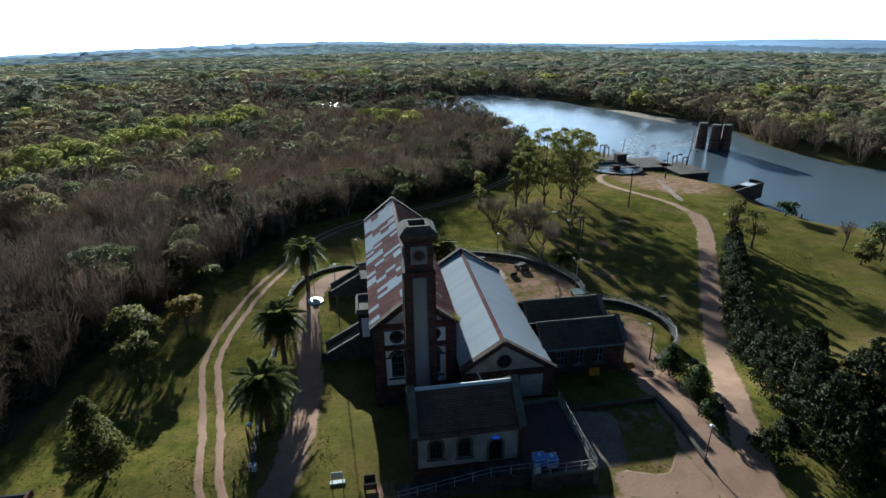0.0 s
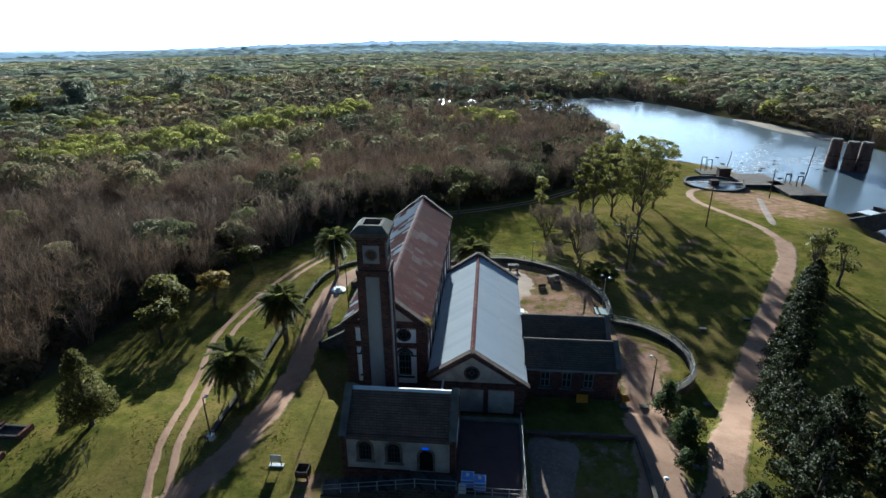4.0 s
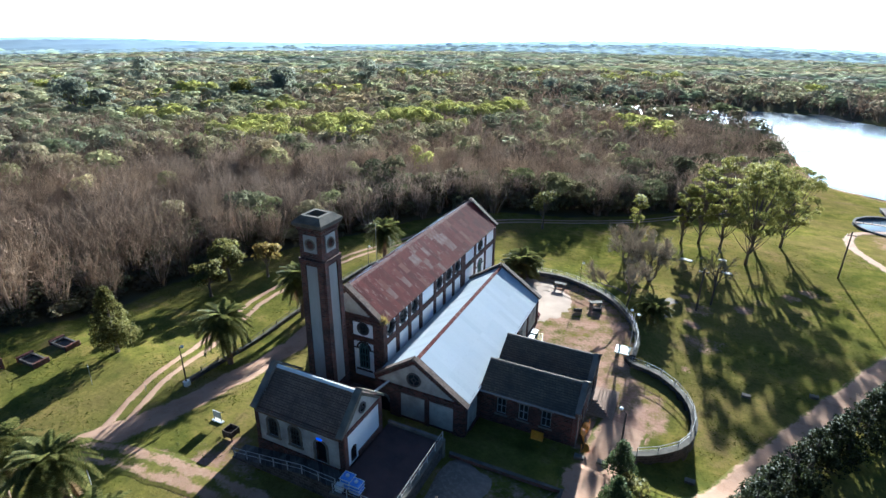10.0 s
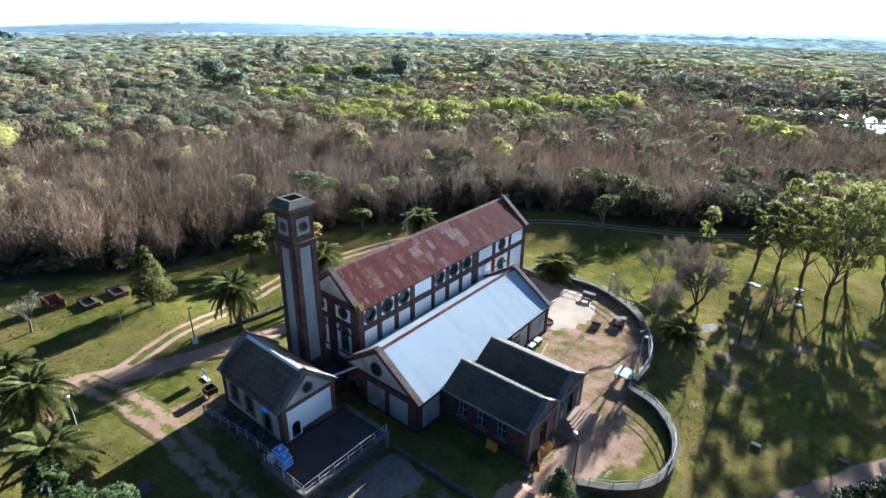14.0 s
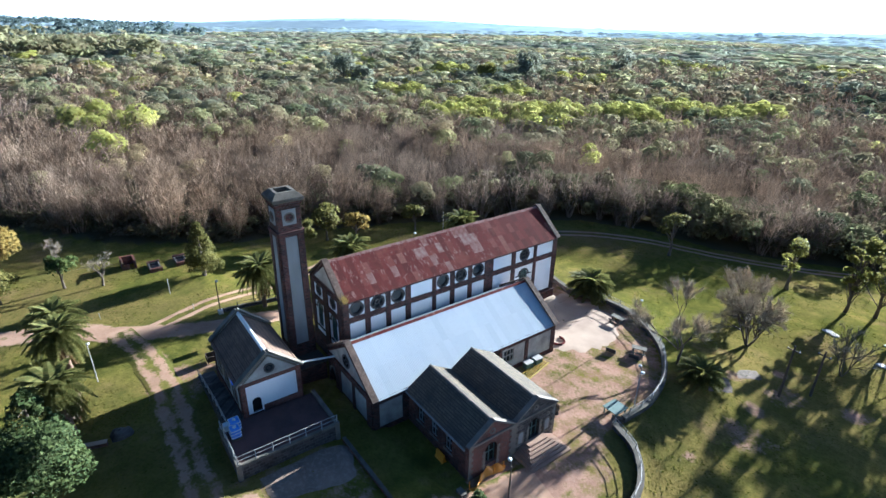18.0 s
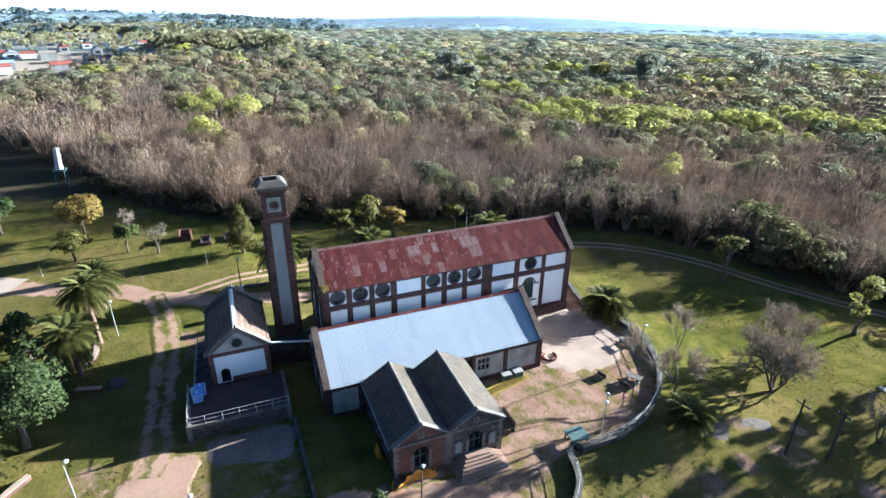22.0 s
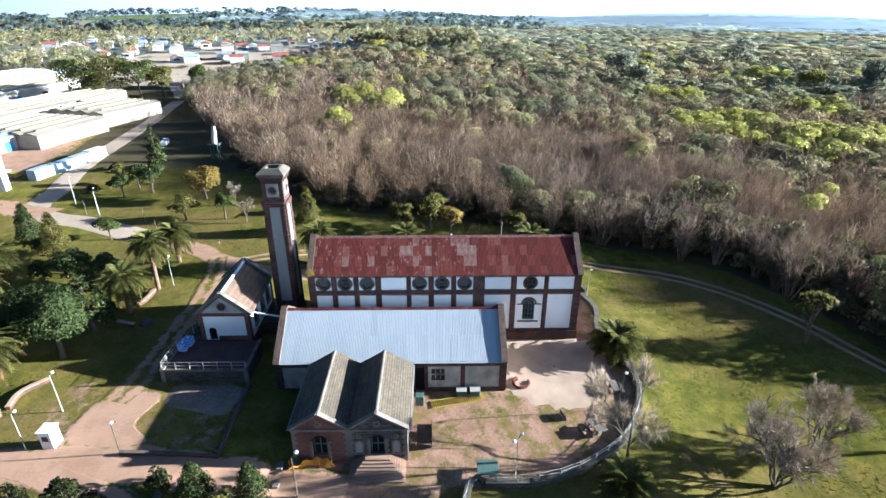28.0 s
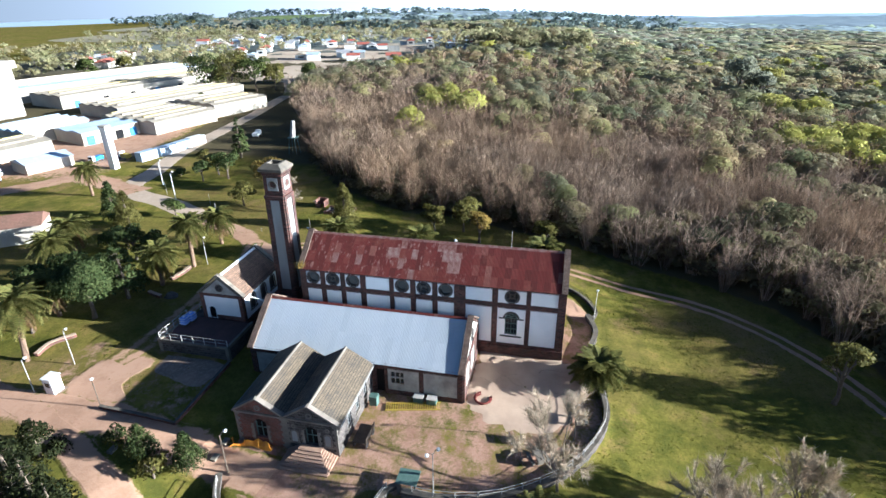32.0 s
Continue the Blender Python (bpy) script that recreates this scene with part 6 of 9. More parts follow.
def bare_tree(name, x, y, h, spread, seed, label, stems=1, levels=4, thick=0.16, z=None, twig_w=0.018, low=0.25, rep=5):
    """A leafless tree: trunk, forked limbs and a haze of twigs."""
    g = np.random.default_rng(seed)
    t = thing(name, (x, y, ground_z(x, y) if z is None else z), label, "tree")
    bm = bmesh.new()
    ends = []

    def grow(p, d, length, r, level):
        q = p + d * length * 0.5 + Vector(g.normal(size=3)) * length * 0.05
        e = p + d * length + Vector(g.normal(size=3)) * length * 0.09
        tube(bm, [p, q, e], [r, r * 0.8, r * 0.6], 6 if level < 2 else 4, cap=False)
        if level >= levels:
            ends.append((p, e))
            return
        for i in range(3 if level else 4):
            nd = (d + Vector(g.normal(size=3)) * (0.55 * spread) + Vector((0, 0, 0.18))).normalized()
            s = g.uniform(0.45, 1.0)
            grow(p.lerp(e, s), nd, length * g.uniform(0.55, 0.78), r * 0.55, level + 1)

    for i in range(stems):
        a = i * math.tau / stems + g.uniform(0, 1)
        tilt = 0.0 if stems == 1 else 0.55 * spread
        grow(Vector((0, 0, -0.2)), Vector((math.cos(a) * tilt, math.sin(a) * tilt, 1)).normalized(), h * (0.42 if stems == 1 else 0.36), thick * (1 if stems == 1 else 0.7), 0)
    top = max(e.z for _, e in ends)
    bmesh.ops.scale(bm, vec=(1, 1, h / top * 0.97), verts=bm.verts)
    part("trunk", bm, M["bark"], t, smooth=True)
    k = h / top * 0.97
    b = np.array([[*p.lerp(e, g.uniform(0.1, 1))] for p, e in ends for _ in range(rep)]) * (1, 1, k)
    d0 = np.array([[*(e - p).normalized()] for p, e in ends for _ in range(rep)])
    tip = b + unit(d0 + g.normal(size=d0.shape) * 0.7 + (0, 0, 0.25)) * g.uniform(0.5, 1.3, (len(b), 1)) * h * 0.09
    link_mesh("crown", mesh_np("crown", slivers(g, b, tip, twig_w), M["twig"]), None, t, "haze of bare grey twigs")
    return t


# palms: a ringed trunk, each frond a part of its own
def frond_mesh(seed, length, droop, mat):
    g = np.random.default_rng(seed)
    vs = []
    n = 22
    ax = []
    for i in range(n + 1):
        f = i / n
        ax.append(Vector((length * (f - 0.10 * droop * f * f), 0, length * (0.55 * f - (0.55 + droop) * f * f))))
    for i in range(n):
        p, q = ax[i], ax[i + 1]
        w = 0.035 * (1 - i / n) + 0.008
        vs += [p + Vector((0, -w, 0)), p + Vector((0, w, 0)), q]
        if i > 2:
            f = i / n
            L = 0.62 * math.sin(math.pi * min(1, 0.15 + f * 0.8)) + 0.12
            for s in (-1, 1):
                for o in (0.0, 0.5):
                    b = p.lerp(q, o)
                    t = b + Vector((0.35 * L, s * L * 0.85, -0.25 * L + g.normal() * 0.05))
                    vs += [b + Vector((-0.07, 0, 0)), b + Vector((0.12, 0, 0.01)), t]
    return mesh_np("frond", np.array([[*v] for v in vs]), M[mat])


FRONDS = [frond_mesh(s, 2.9, d, "leaf_palm") for s, d in ((1, 0.35), (2, 0.65), (3, 0.95))]
DRY = frond_mesh(9, 2.3, 1.5, "leaf_palm_dry")


def palm(x, y, trunk_h, seed, size=1.0, lean=(0, 0), label="tall date palm with a ringed brown trunk", n=84, z=None, low=0.75):
    g = np.random.default_rng(seed)
    t = thing("palm_tree", (x, y, ground_z(x, y) if z is None else z), label, "palm", "park palms")
    bm = bmesh.new()
    k = max(6, int(trunk_h * 4))
    pts = [(lean[0] * (i / k) ** 1.3, lean[1] * (i / k) ** 1.3, -0.3 + (trunk_h + 0.3) * i / k) for i in range(k + 1)]
    tube(bm, pts, [(0.30 if i > 0 else 0.42) * (1 + 0.09 * (i % 2)) * size ** 0.5 * (1.22 if i > k - 2 else 1) for i in range(k + 1)], 10)
    part("trunk", bm, M["palm_bark"], t)
    top = Vector(pts[-1])
    for i in range(n):
        f = i / n
        ob = new("frond", FRONDS[min(0 if low < 0.5 else 2, int(f * 3))] if f < 0.88 or low < 0.5 else DRY)
        ob.parent = t
        pitch = -1.35 + (1.35 + low) * f + g.normal() * 0.12
        s = size * g.uniform(0.88, 1.08) * (0.82 if f < 0.2 else 1)
        ob.matrix_local = Matrix.Translation(top) @ Matrix.Rotation(i * 2.39996 + g.normal() * 0.1, 4, "Z") @ Matrix.Rotation(pitch * 0.8, 4, "Y") @ Matrix.Rotation(g.normal() * 0.25, 4, "X") @ Matrix.Diagonal((s, s, s, 1))
    return t


palm(-11.3, 44.9, 5.7, 21, 1.1)
palm(-11.4, 58.3, 5.9, 22, 1.1)
palm(-10.0, 77.9, 6.3, 23, 1.05)
palm(-3.6, 22.5, 6.9, 24, 1.0, (-1.0, -0.4), "tall leaning date palm with a bare reddish trunk")
palm(-12.6, 21.8, 5.0, 25, 1.05)
palm(2.9, 21.6, 4.6, 26, 1.1, (-1.3, -0.6))
palm(22.9, 18.2, 7.2, 27, 1.15, (-1.4, -0.6), "tall leaning date palm with a bare reddish trunk")
palm(1.7, 1.7, 4.6, 28, 1.1)
palm(-4.1, -0.6, 4.8, 29, 1.1)
palm(-29.9, -21.0, 6.0, 30, 1.0)
palm(13.5, 13.5, 5.0, 33, 1.05)
palm(11.6, 85.4, 2.4, 31, 1.15, label="short stout date palm with a dense crown beside the yard wall", n=120, low=0.35)
palm(32.3, 80.0, 1.2, 32, 0.9, label="low bushy palm at the foot of the wall", n=90, low=0.05)

# single trees of the park
conifer("cypress", -24.6, 40.3, 8.6, 2.4, "leaf_olive", 41, "broad olive-green cypress on the lawn", 9000, 0.17, wild=0.9, full=1.9)
leafy_tree("orange_tree", -24.6, 66.0, 6.2, 2.1, "leaf_orange", 42, "small tree with orange-yellow leaves", n=1500, size=0.26)
leafy_tree("olive_tree", -29.0, 62.3, 6.6, 3.0, "leaf_olive", 43, "spreading olive-green tree on the lawn", n=2200, size=0.28, lobes=12)
leafy_tree("olive_tree", -27.4, 57.0, 5.8, 2.4, "leaf_olive", 44, "spreading olive-brown tree on the lawn", n=1700, size=0.28)
leafy_tree("olive_tree", -24.2, 78.0, 5.3, 2.3, "leaf_olive", 45, "rounded olive-green tree near the track", n=1600, size=0.28)
conifer("dark_conifer", -64.0, -5.0, 11.0, 2.7, "leaf_dark", 46, "tall dark green conifer by the road", 2200, 0.34)
leafy_tree("dark_tree", -46.7, 1.8, 6.0, 2.9, "leaf_dark", 47, "dark green leafy tree in the park", n=1700, size=0.32)
leafy_tree("dark_tree", -44.0, -3.2, 5.2, 2.1, "leaf_dark", 48, "dark green leafy tree in the park", n=1200, size=0.32)
leafy_tree("dark_tree", -49.5, -2.6, 5.6, 2.4, "leaf_dark", 49, "dark green leafy tree in the park", n=1200, size=0.32)
leafy_tree("dark_tree", -53.0, -8.5, 5.2, 1.6, "leaf_olive", 50, "slender olive-green tree in the park", n=900, size=0.32)
leafy_tree("orange_tree", -42.2, 15.0, 6.6, 3.8, "leaf_orange", 51, "broad tree with golden yellow leaves", n=2400, size=0.32, lobes=13)
leafy_tree("dark_tree", -31.2, 22.8, 5.0, 2.2, "leaf_green", 52, "dark green rounded tree on the lawn", n=1400, size=0.27)
bare_tree("bare_tree", -38.0, 22.4, 5.4, 0.9, 53, "pale grey leafless tree on the lawn")
bare_tree("bare_tree", -29.1, 27.4, 5.4, 1.0, 54, "pale grey leafless tree on the lawn")
leafy_tree("olive_tree", -30.7, 15.4, 5.2, 2.6, "leaf_olive", 55, "yellowish olive tree on the lawn", n=1700, size=0.27)
leafy_tree("dark_tree", -21.8, 5.9, 4.2, 2.1, "leaf_green", 56, "small dark green tree on the lawn", n=1300, size=0.26)
conifer("cypress", -19.7, -6.5, 7.4, 2.1, "leaf_dark", 57, "dark green cypress by the road", 6000, 0.17, full=1.7)
conifer("cypress", -15.2, 0.8, 7.6, 2.4, "leaf_olive", 58, "olive-green cypress by the road", 6000, 0.17, full=1.7)
leafy_tree("shrub", -16.2, -2.6, 3.0, 1.9, "leaf_green", 59, "rounded green shrub under the palms", "shrub", 0.3, 900, 0.26)
leafy_tree("dark_tree", -3.9, 11.5, 6.4, 2.6, "leaf_dark", 60, "dark green dense tree under the palms", n=1700, size=0.28, base=0.6)
leafy_tree("dark_tree", -7.4, 7.0, 4.2, 2.2, "leaf_dark", 61, "dark green dense tree under the palms", n=1200, size=0.28, base=0.4)
leafy_tree("shrub", -6.6, 4.0, 3.4, 1.8, "leaf_green", 62, "rounded green shrub under the palms", "shrub", 0.3, 900, 0.26)
leafy_tree("shrub", -49.7, -9.1, 2.0, 1.1, "leaf_dark", 63, "small dark clipped shrub", "shrub", 0.2, 500, 0.24)
leafy_tree("shrub", -46.9, -11.2, 1.9, 1.7, "leaf_green", 64, "low green shrub by the works road", "shrub", 0.2, 500, 0.26)
leafy_tree("stone_pine", 13.0, 18.7, 9.4, 4.0, "leaf_dark", 65, "broad stone pine with a dense rounded green crown", n=15000, size=0.2, base=3.6, lobes=18, squat=0.85, trunk=0.3)
conifer("araucaria", 7.4, 19.4, 9.2, 3.3, "leaf_dark", 66, "dark layered conifer with drooping branches", 3400, 0.26, wild=0.6)
leafy_tree("olive_tree", 17.8, 13.6, 5.8, 2.4, "leaf_olive", 67, "olive-green tree beside the stone pine", n=1500, size=0.26)
leafy_tree("dark_tree", 9.4, 4.9, 5.0, 2.2, "leaf_dark", 68, "dark green tree behind the palms", n=1200, size=0.28)
leafy_tree("dark_tree", -5.0, 14.8, 5.2, 2.3, "leaf_dark", 69, "dark green dense tree under the palms", n=1200, size=0.28, base=0.5)
leafy_tree("dark_tree", 4.5, 13.5, 5.6, 2.6, "leaf_dark", 70, "dark green dense tree under the palms", n=1400, size=0.28, base=0.5)
conifer("clipped_cypress", 33.0, 42.4, 3.8, 1.5, "leaf_dark", 71, "rounded dark green shrub beside the dirt road", 4200, 0.13, full=1.9)
conifer("clipped_cypress", 32.7, 47.1, 4.2, 1.4, "leaf_dark", 72, "pointed dark green shrub beside the dirt road", 4200, 0.13, full=1.9)
leafy_tree("shrub", 34.6, 44.7, 2.4, 1.5, "leaf_olive", 73, "loose olive shrub beside the road", "shrub", 0.3, 600, 0.2)
leafy_tree("shrub", 32.2, 39.0, 2.2, 1.2, "leaf_dark", 74, "low dark shrub beside the road", "shrub", 0.2, 600, 0.2)
HEDGE = [(66.6, 84.0, 4.5), (64.3, 80.6, 4.8), (62.0, 77.0, 5.0), (59.8, 73.6, 5.2), (57.4, 70.2, 5.4), (55.2, 66.6, 5.6), (53.0, 63.2, 6.0), (50.8, 59.8, 6.3), (48.6, 56.4, 6.5), (46.6, 53.0, 6.8), (44.6, 49.6, 7.0),
         (43.4, 46.0, 7.2), (42.2, 42.8, 7.6), (41.2, 39.6, 8.2), (40.2, 36.4, 8.6), (39.4, 33.2, 8.8), (39.0, 30.0, 8.0), (35.2, 33.0, 4.4)]
for i, (x, y, h) in enumerate(HEDGE):
    conifer("hedge_conifer", x, y, h, 2.1 + 0.07 * h, "leaf_hedge", 80 + i, "dark green conifer in a row along the dirt road", 3800, 0.17, wild=0.9)
for i, (x, y, h, m) in enumerate([(46.5, 43.0, 7.0, "leaf_dark"), (49.5, 46.5, 6.0, "leaf_dark"), (47.5, 37.5, 7.5, "leaf_dark"), (52.0, 41.0, 6.0, "leaf_dark"), (46.0, 32.0, 7.0, "leaf_olive"), (52.5, 34.5, 6.5, "leaf_dark"), (57.0, 40.5, 5.0, "leaf_green"), (51.0, 28.0, 6.0, "leaf_olive"), (45.0, 26.5, 6.5, "leaf_dark")]):
    conifer("thicket_tree", x, y, h, 2.9, "leaf_hedge" if m != "leaf_green" else "leaf_dark", 110 + i, "dense dark tree of the thicket beyond the road", 3600, 0.2, wild=0.9)
bare_tree("red_bare_tree", 62.1, 48.5, 6.0, 0.8, 120, "reddish leafless tree on the open lawn")
POP = [(45.4, 110.6, 18.0, 6.4, (0.3, 0.8)), (41.2, 117.0, 18.0, 5.8, (0.2, 0.6)), (37.4, 118.6, 16.0, 4.6, (0.1, 0.4)), (34.2, 116.6, 12.0, 2.6, (0.2, 0.3)), (52.0, 124.0, 16.0, 5.6, (0.4, 0.8)), (47.0, 121.5, 17.0, 5.2, (0.2, 0.5))]
for i, (x, y, h, r, ln) in enumerate(POP):
    open_tree("eucalyptus", x, y, h, r, "leaf_spring", 130 + i, "tall open tree with a loose yellow-green crown", lean=ln)
bare_tree("bare_tree", 28.6, 81.4, 11.0, 0.6, 140, "tall pale leafless tree beside the yard wall", thick=0.15, levels=4, twig_w=0.022, rep=40)
bare_tree("stump_tree", 30.5, 95.0, 8.8, 1.0, 141, "gnarled leafless tree with many low dark limbs", stems=7, levels=3, thick=0.2, rep=40, twig_w=0.022)
bare_tree("stump_tree", 25.4, 102.4, 7.6, 0.9, 142, "gnarled leafless tree with many low limbs", stems=5, levels=3, thick=0.16, rep=40, twig_w=0.022)
bare_tree("bare_tree", 40.5, 98.2, 6.5, 0.9, 145, "leafless grey tree on the lawn", stems=3, levels=3, thick=0.14, rep=12)
leafy_tree("willow", 7.6, 112.0, 8.5, 2.4, "leaf_olive", 143, "drooping thin-leaved willow at the wood's edge", n=1300, size=0.24, base=2.4)
leafy_tree("willow", 25.7, 116.9, 9.0, 1.9, "leaf_spring", 144, "slender pale green young tree", n=1000, size=0.24, base=2.6)
for i, (x, y, h) in enumerate([(66.8, 85.5, 8.5), (69.0, 87.5, 9.0), (70.5, 84.0, 7.5)]):
    leafy_tree("young_tree", x, y, h, 2.0, "leaf_olive", 150 + i, "slender young tree with thin yellowish leaves", n=700, size=0.26, base=2.6)
for i, (x, y, h, r) in enumerate([(86, 80, 6.5, 3.0), (91, 77, 6.5, 3.2), (84, 74, 4.5, 2.4), (97, 80, 7.0, 3.2), (103, 76, 7.0, 3.4), (90.5, 100, 3.6, 2.2)]):
    (bare_tree if i in (0, 3) else leafy_tree)(*(("bare_tree", x, y, h, 0.9, 160 + i, "leafless tree on the river bank") if i in (0, 3) else ("bank_tree", x, y, h, r, "leaf_dark" if i % 2 else "leaf_olive", 160 + i, "low dense tree on the river bank", "tree", 0.4, 1100, 0.3)))

for i, (x, y, h, r, m) in enumerate([(-210, 155, 21, 8.5, "leaf_tall"), (-203, 162, 16, 6, "leaf_tall"), (-312, 268, 22, 8, "leaf_tall"), (-205, 282, 21, 8, "leaf_tall"), (-200, 274, 16, 6, "leaf_tall"), (-188, 352, 22, 8, "leaf_tall"), (-207, 249, 15, 7, "leaf_spring"), (-241, 176, 14, 6, "leaf_spring")]):
    leafy_tree("emergent_tree", x, y, h, r, m, 340 + i, "tall rounded tree standing above the wood", n=2000, size=0.75, base=h * 0.3, lobes=14)


# trees of the works and the town
for i, (x, y, h, r) in enumerate([(-159, -76, 18, 8.5), (-163, -68, 18.5, 8.5), (-167, -59, 16, 7.5), (-172, -52, 13, 6), (-193, -45, 10, 5), (-200, -47, 9, 4.5), (-130, -62, 5, 3), (-205, -160, 11, 5), (-190, -170, 11, 5)]):
    leafy_tree("gum_tree", x, y, h, r, "leaf_olive" if i % 2 else "leaf_green", 300 + i, "large olive-green tree beside the works road", n=2600, size=0.55, base=h * 0.2, lobes=12)
gv = np.random.default_rng(77)
tx = np.concatenate([gv.uniform(-520, -230, 420), gv.uniform(-700, -430, 300), gv.uniform(-300, -170, 120), gv.uniform(-420, -330, 90)])
ty = np.concatenate([gv.uniform(-330, 0, 420), gv.uniform(-420, 40, 300), gv.uniform(-340, -170, 120), gv.uniform(10, 95, 90)])
FIELD = [(-190, -60), (-260, -30), (-340, 0), (-420, -40), (-400, -130), (-300, -140), (-220, -100)]
clear = ~inside(tx, ty, FIELD)
tx, ty = tx[clear], ty[clear]
tall = ty > 5
tz = height(tx, ty)
vs, ts = [], []
for i in range(len(tx)):
    hh = gv.uniform(5, 10) * (1.9 if tall[i] else 1)
    p = clumps(gv, crown_lobes(gv, 1.0, 0.42, 0.15, 5), 40, 0.16, 0.5, 0.75)
    vs.append(p * (hh * 1.1, hh * 1.1, hh) + (tx[i], ty[i], tz[i]))
    k = gv.uniform(0.3, 0.55)
    ts.append(np.broadcast_to(np.array([k, k * gv.uniform(0.95, 1.1), k * 0.85]) * (0.7 if tall[i] else 1), p.shape))
tagged(new("town_trees", mesh_np("town_trees", np.concatenate(vs), M["woods_leaf"], np.concatenate(ts))), "scattered trees among the town houses", "trees", kind="stuff")


# ---- the woods: one mass for each kind, thinner with distance ----
def bare_proto(g, h, n, w):
    k = max(3, n // 9)
    a = g.uniform(0, math.tau, k)
    q = g.uniform(0, 0.16, k) * h
    foot = np.stack([q * np.cos(a) * 0.5, q * np.sin(a) * 0.5, np.zeros(k)], 1)
    d = unit(np.stack([np.cos(a) * g.uniform(0, 0.5, k), np.sin(a) * g.uniform(0, 0.5, k), np.ones(k)], 1))
    top = foot + d * h * g.uniform(0.65, 1.0, (k, 1))
    main = slivers(g, foot, top, w * 1.5)
    m = n - k
    i = g.integers(0, k, m)
    s = g.uniform(0.35, 0.95, (m, 1))
    b = foot[i] * (1 - s) + top[i] * s
    tip = b + unit(d[i] + g.normal(size=(m, 3)) * 0.55) * g.uniform(0.1, 0.26, (m, 1)) * h
    return np.concatenate([main, slivers(g, b, tip, w)])


def leaf_proto(g, h, r, n, size, lobes, rise=0.35):
    return clumps(g, crown_lobes(g, h, r, h * 0.22, lobes), n, size, 0.3, 0.8, rise)


gw = np.random.default_rng(5)
AIM = np.array([30.0, 40.0])
LEVELS = [  # nearest, farthest (m from the walk), spacing, leaf count, leaf size, twig count, twig width
    (0, 135, 4.2, 760, 0.36, 380, 0.035),
    (135, 240, 4.8, 380, 0.52, 190, 0.07),
    (240, 480, 6.2, 120, 1.0, 60, 0.15),
    (480, 900, 10.5, 36, 2.2, 0, 0.0)]
INDUSTRY = [(-62, 17), (-92, 1), (-120, -15), (-147, -31), (-192, -41), (-225, -29), (-259, -21), (-298, -2), (-345, 30), (-480, 10), (-700, -40), (-900, -600), (-40, -600), (-34, -150), (-60, -60)]
BRIGHT = [(-94, 200), (-84, 222), (-78, 245), (-60, 255), (-53, 272), (-96, 180), (-121, 169), (-124, 40), (-111, 150), (-244, 248), (-76, 214), (-172, 165), (-150, 215)]
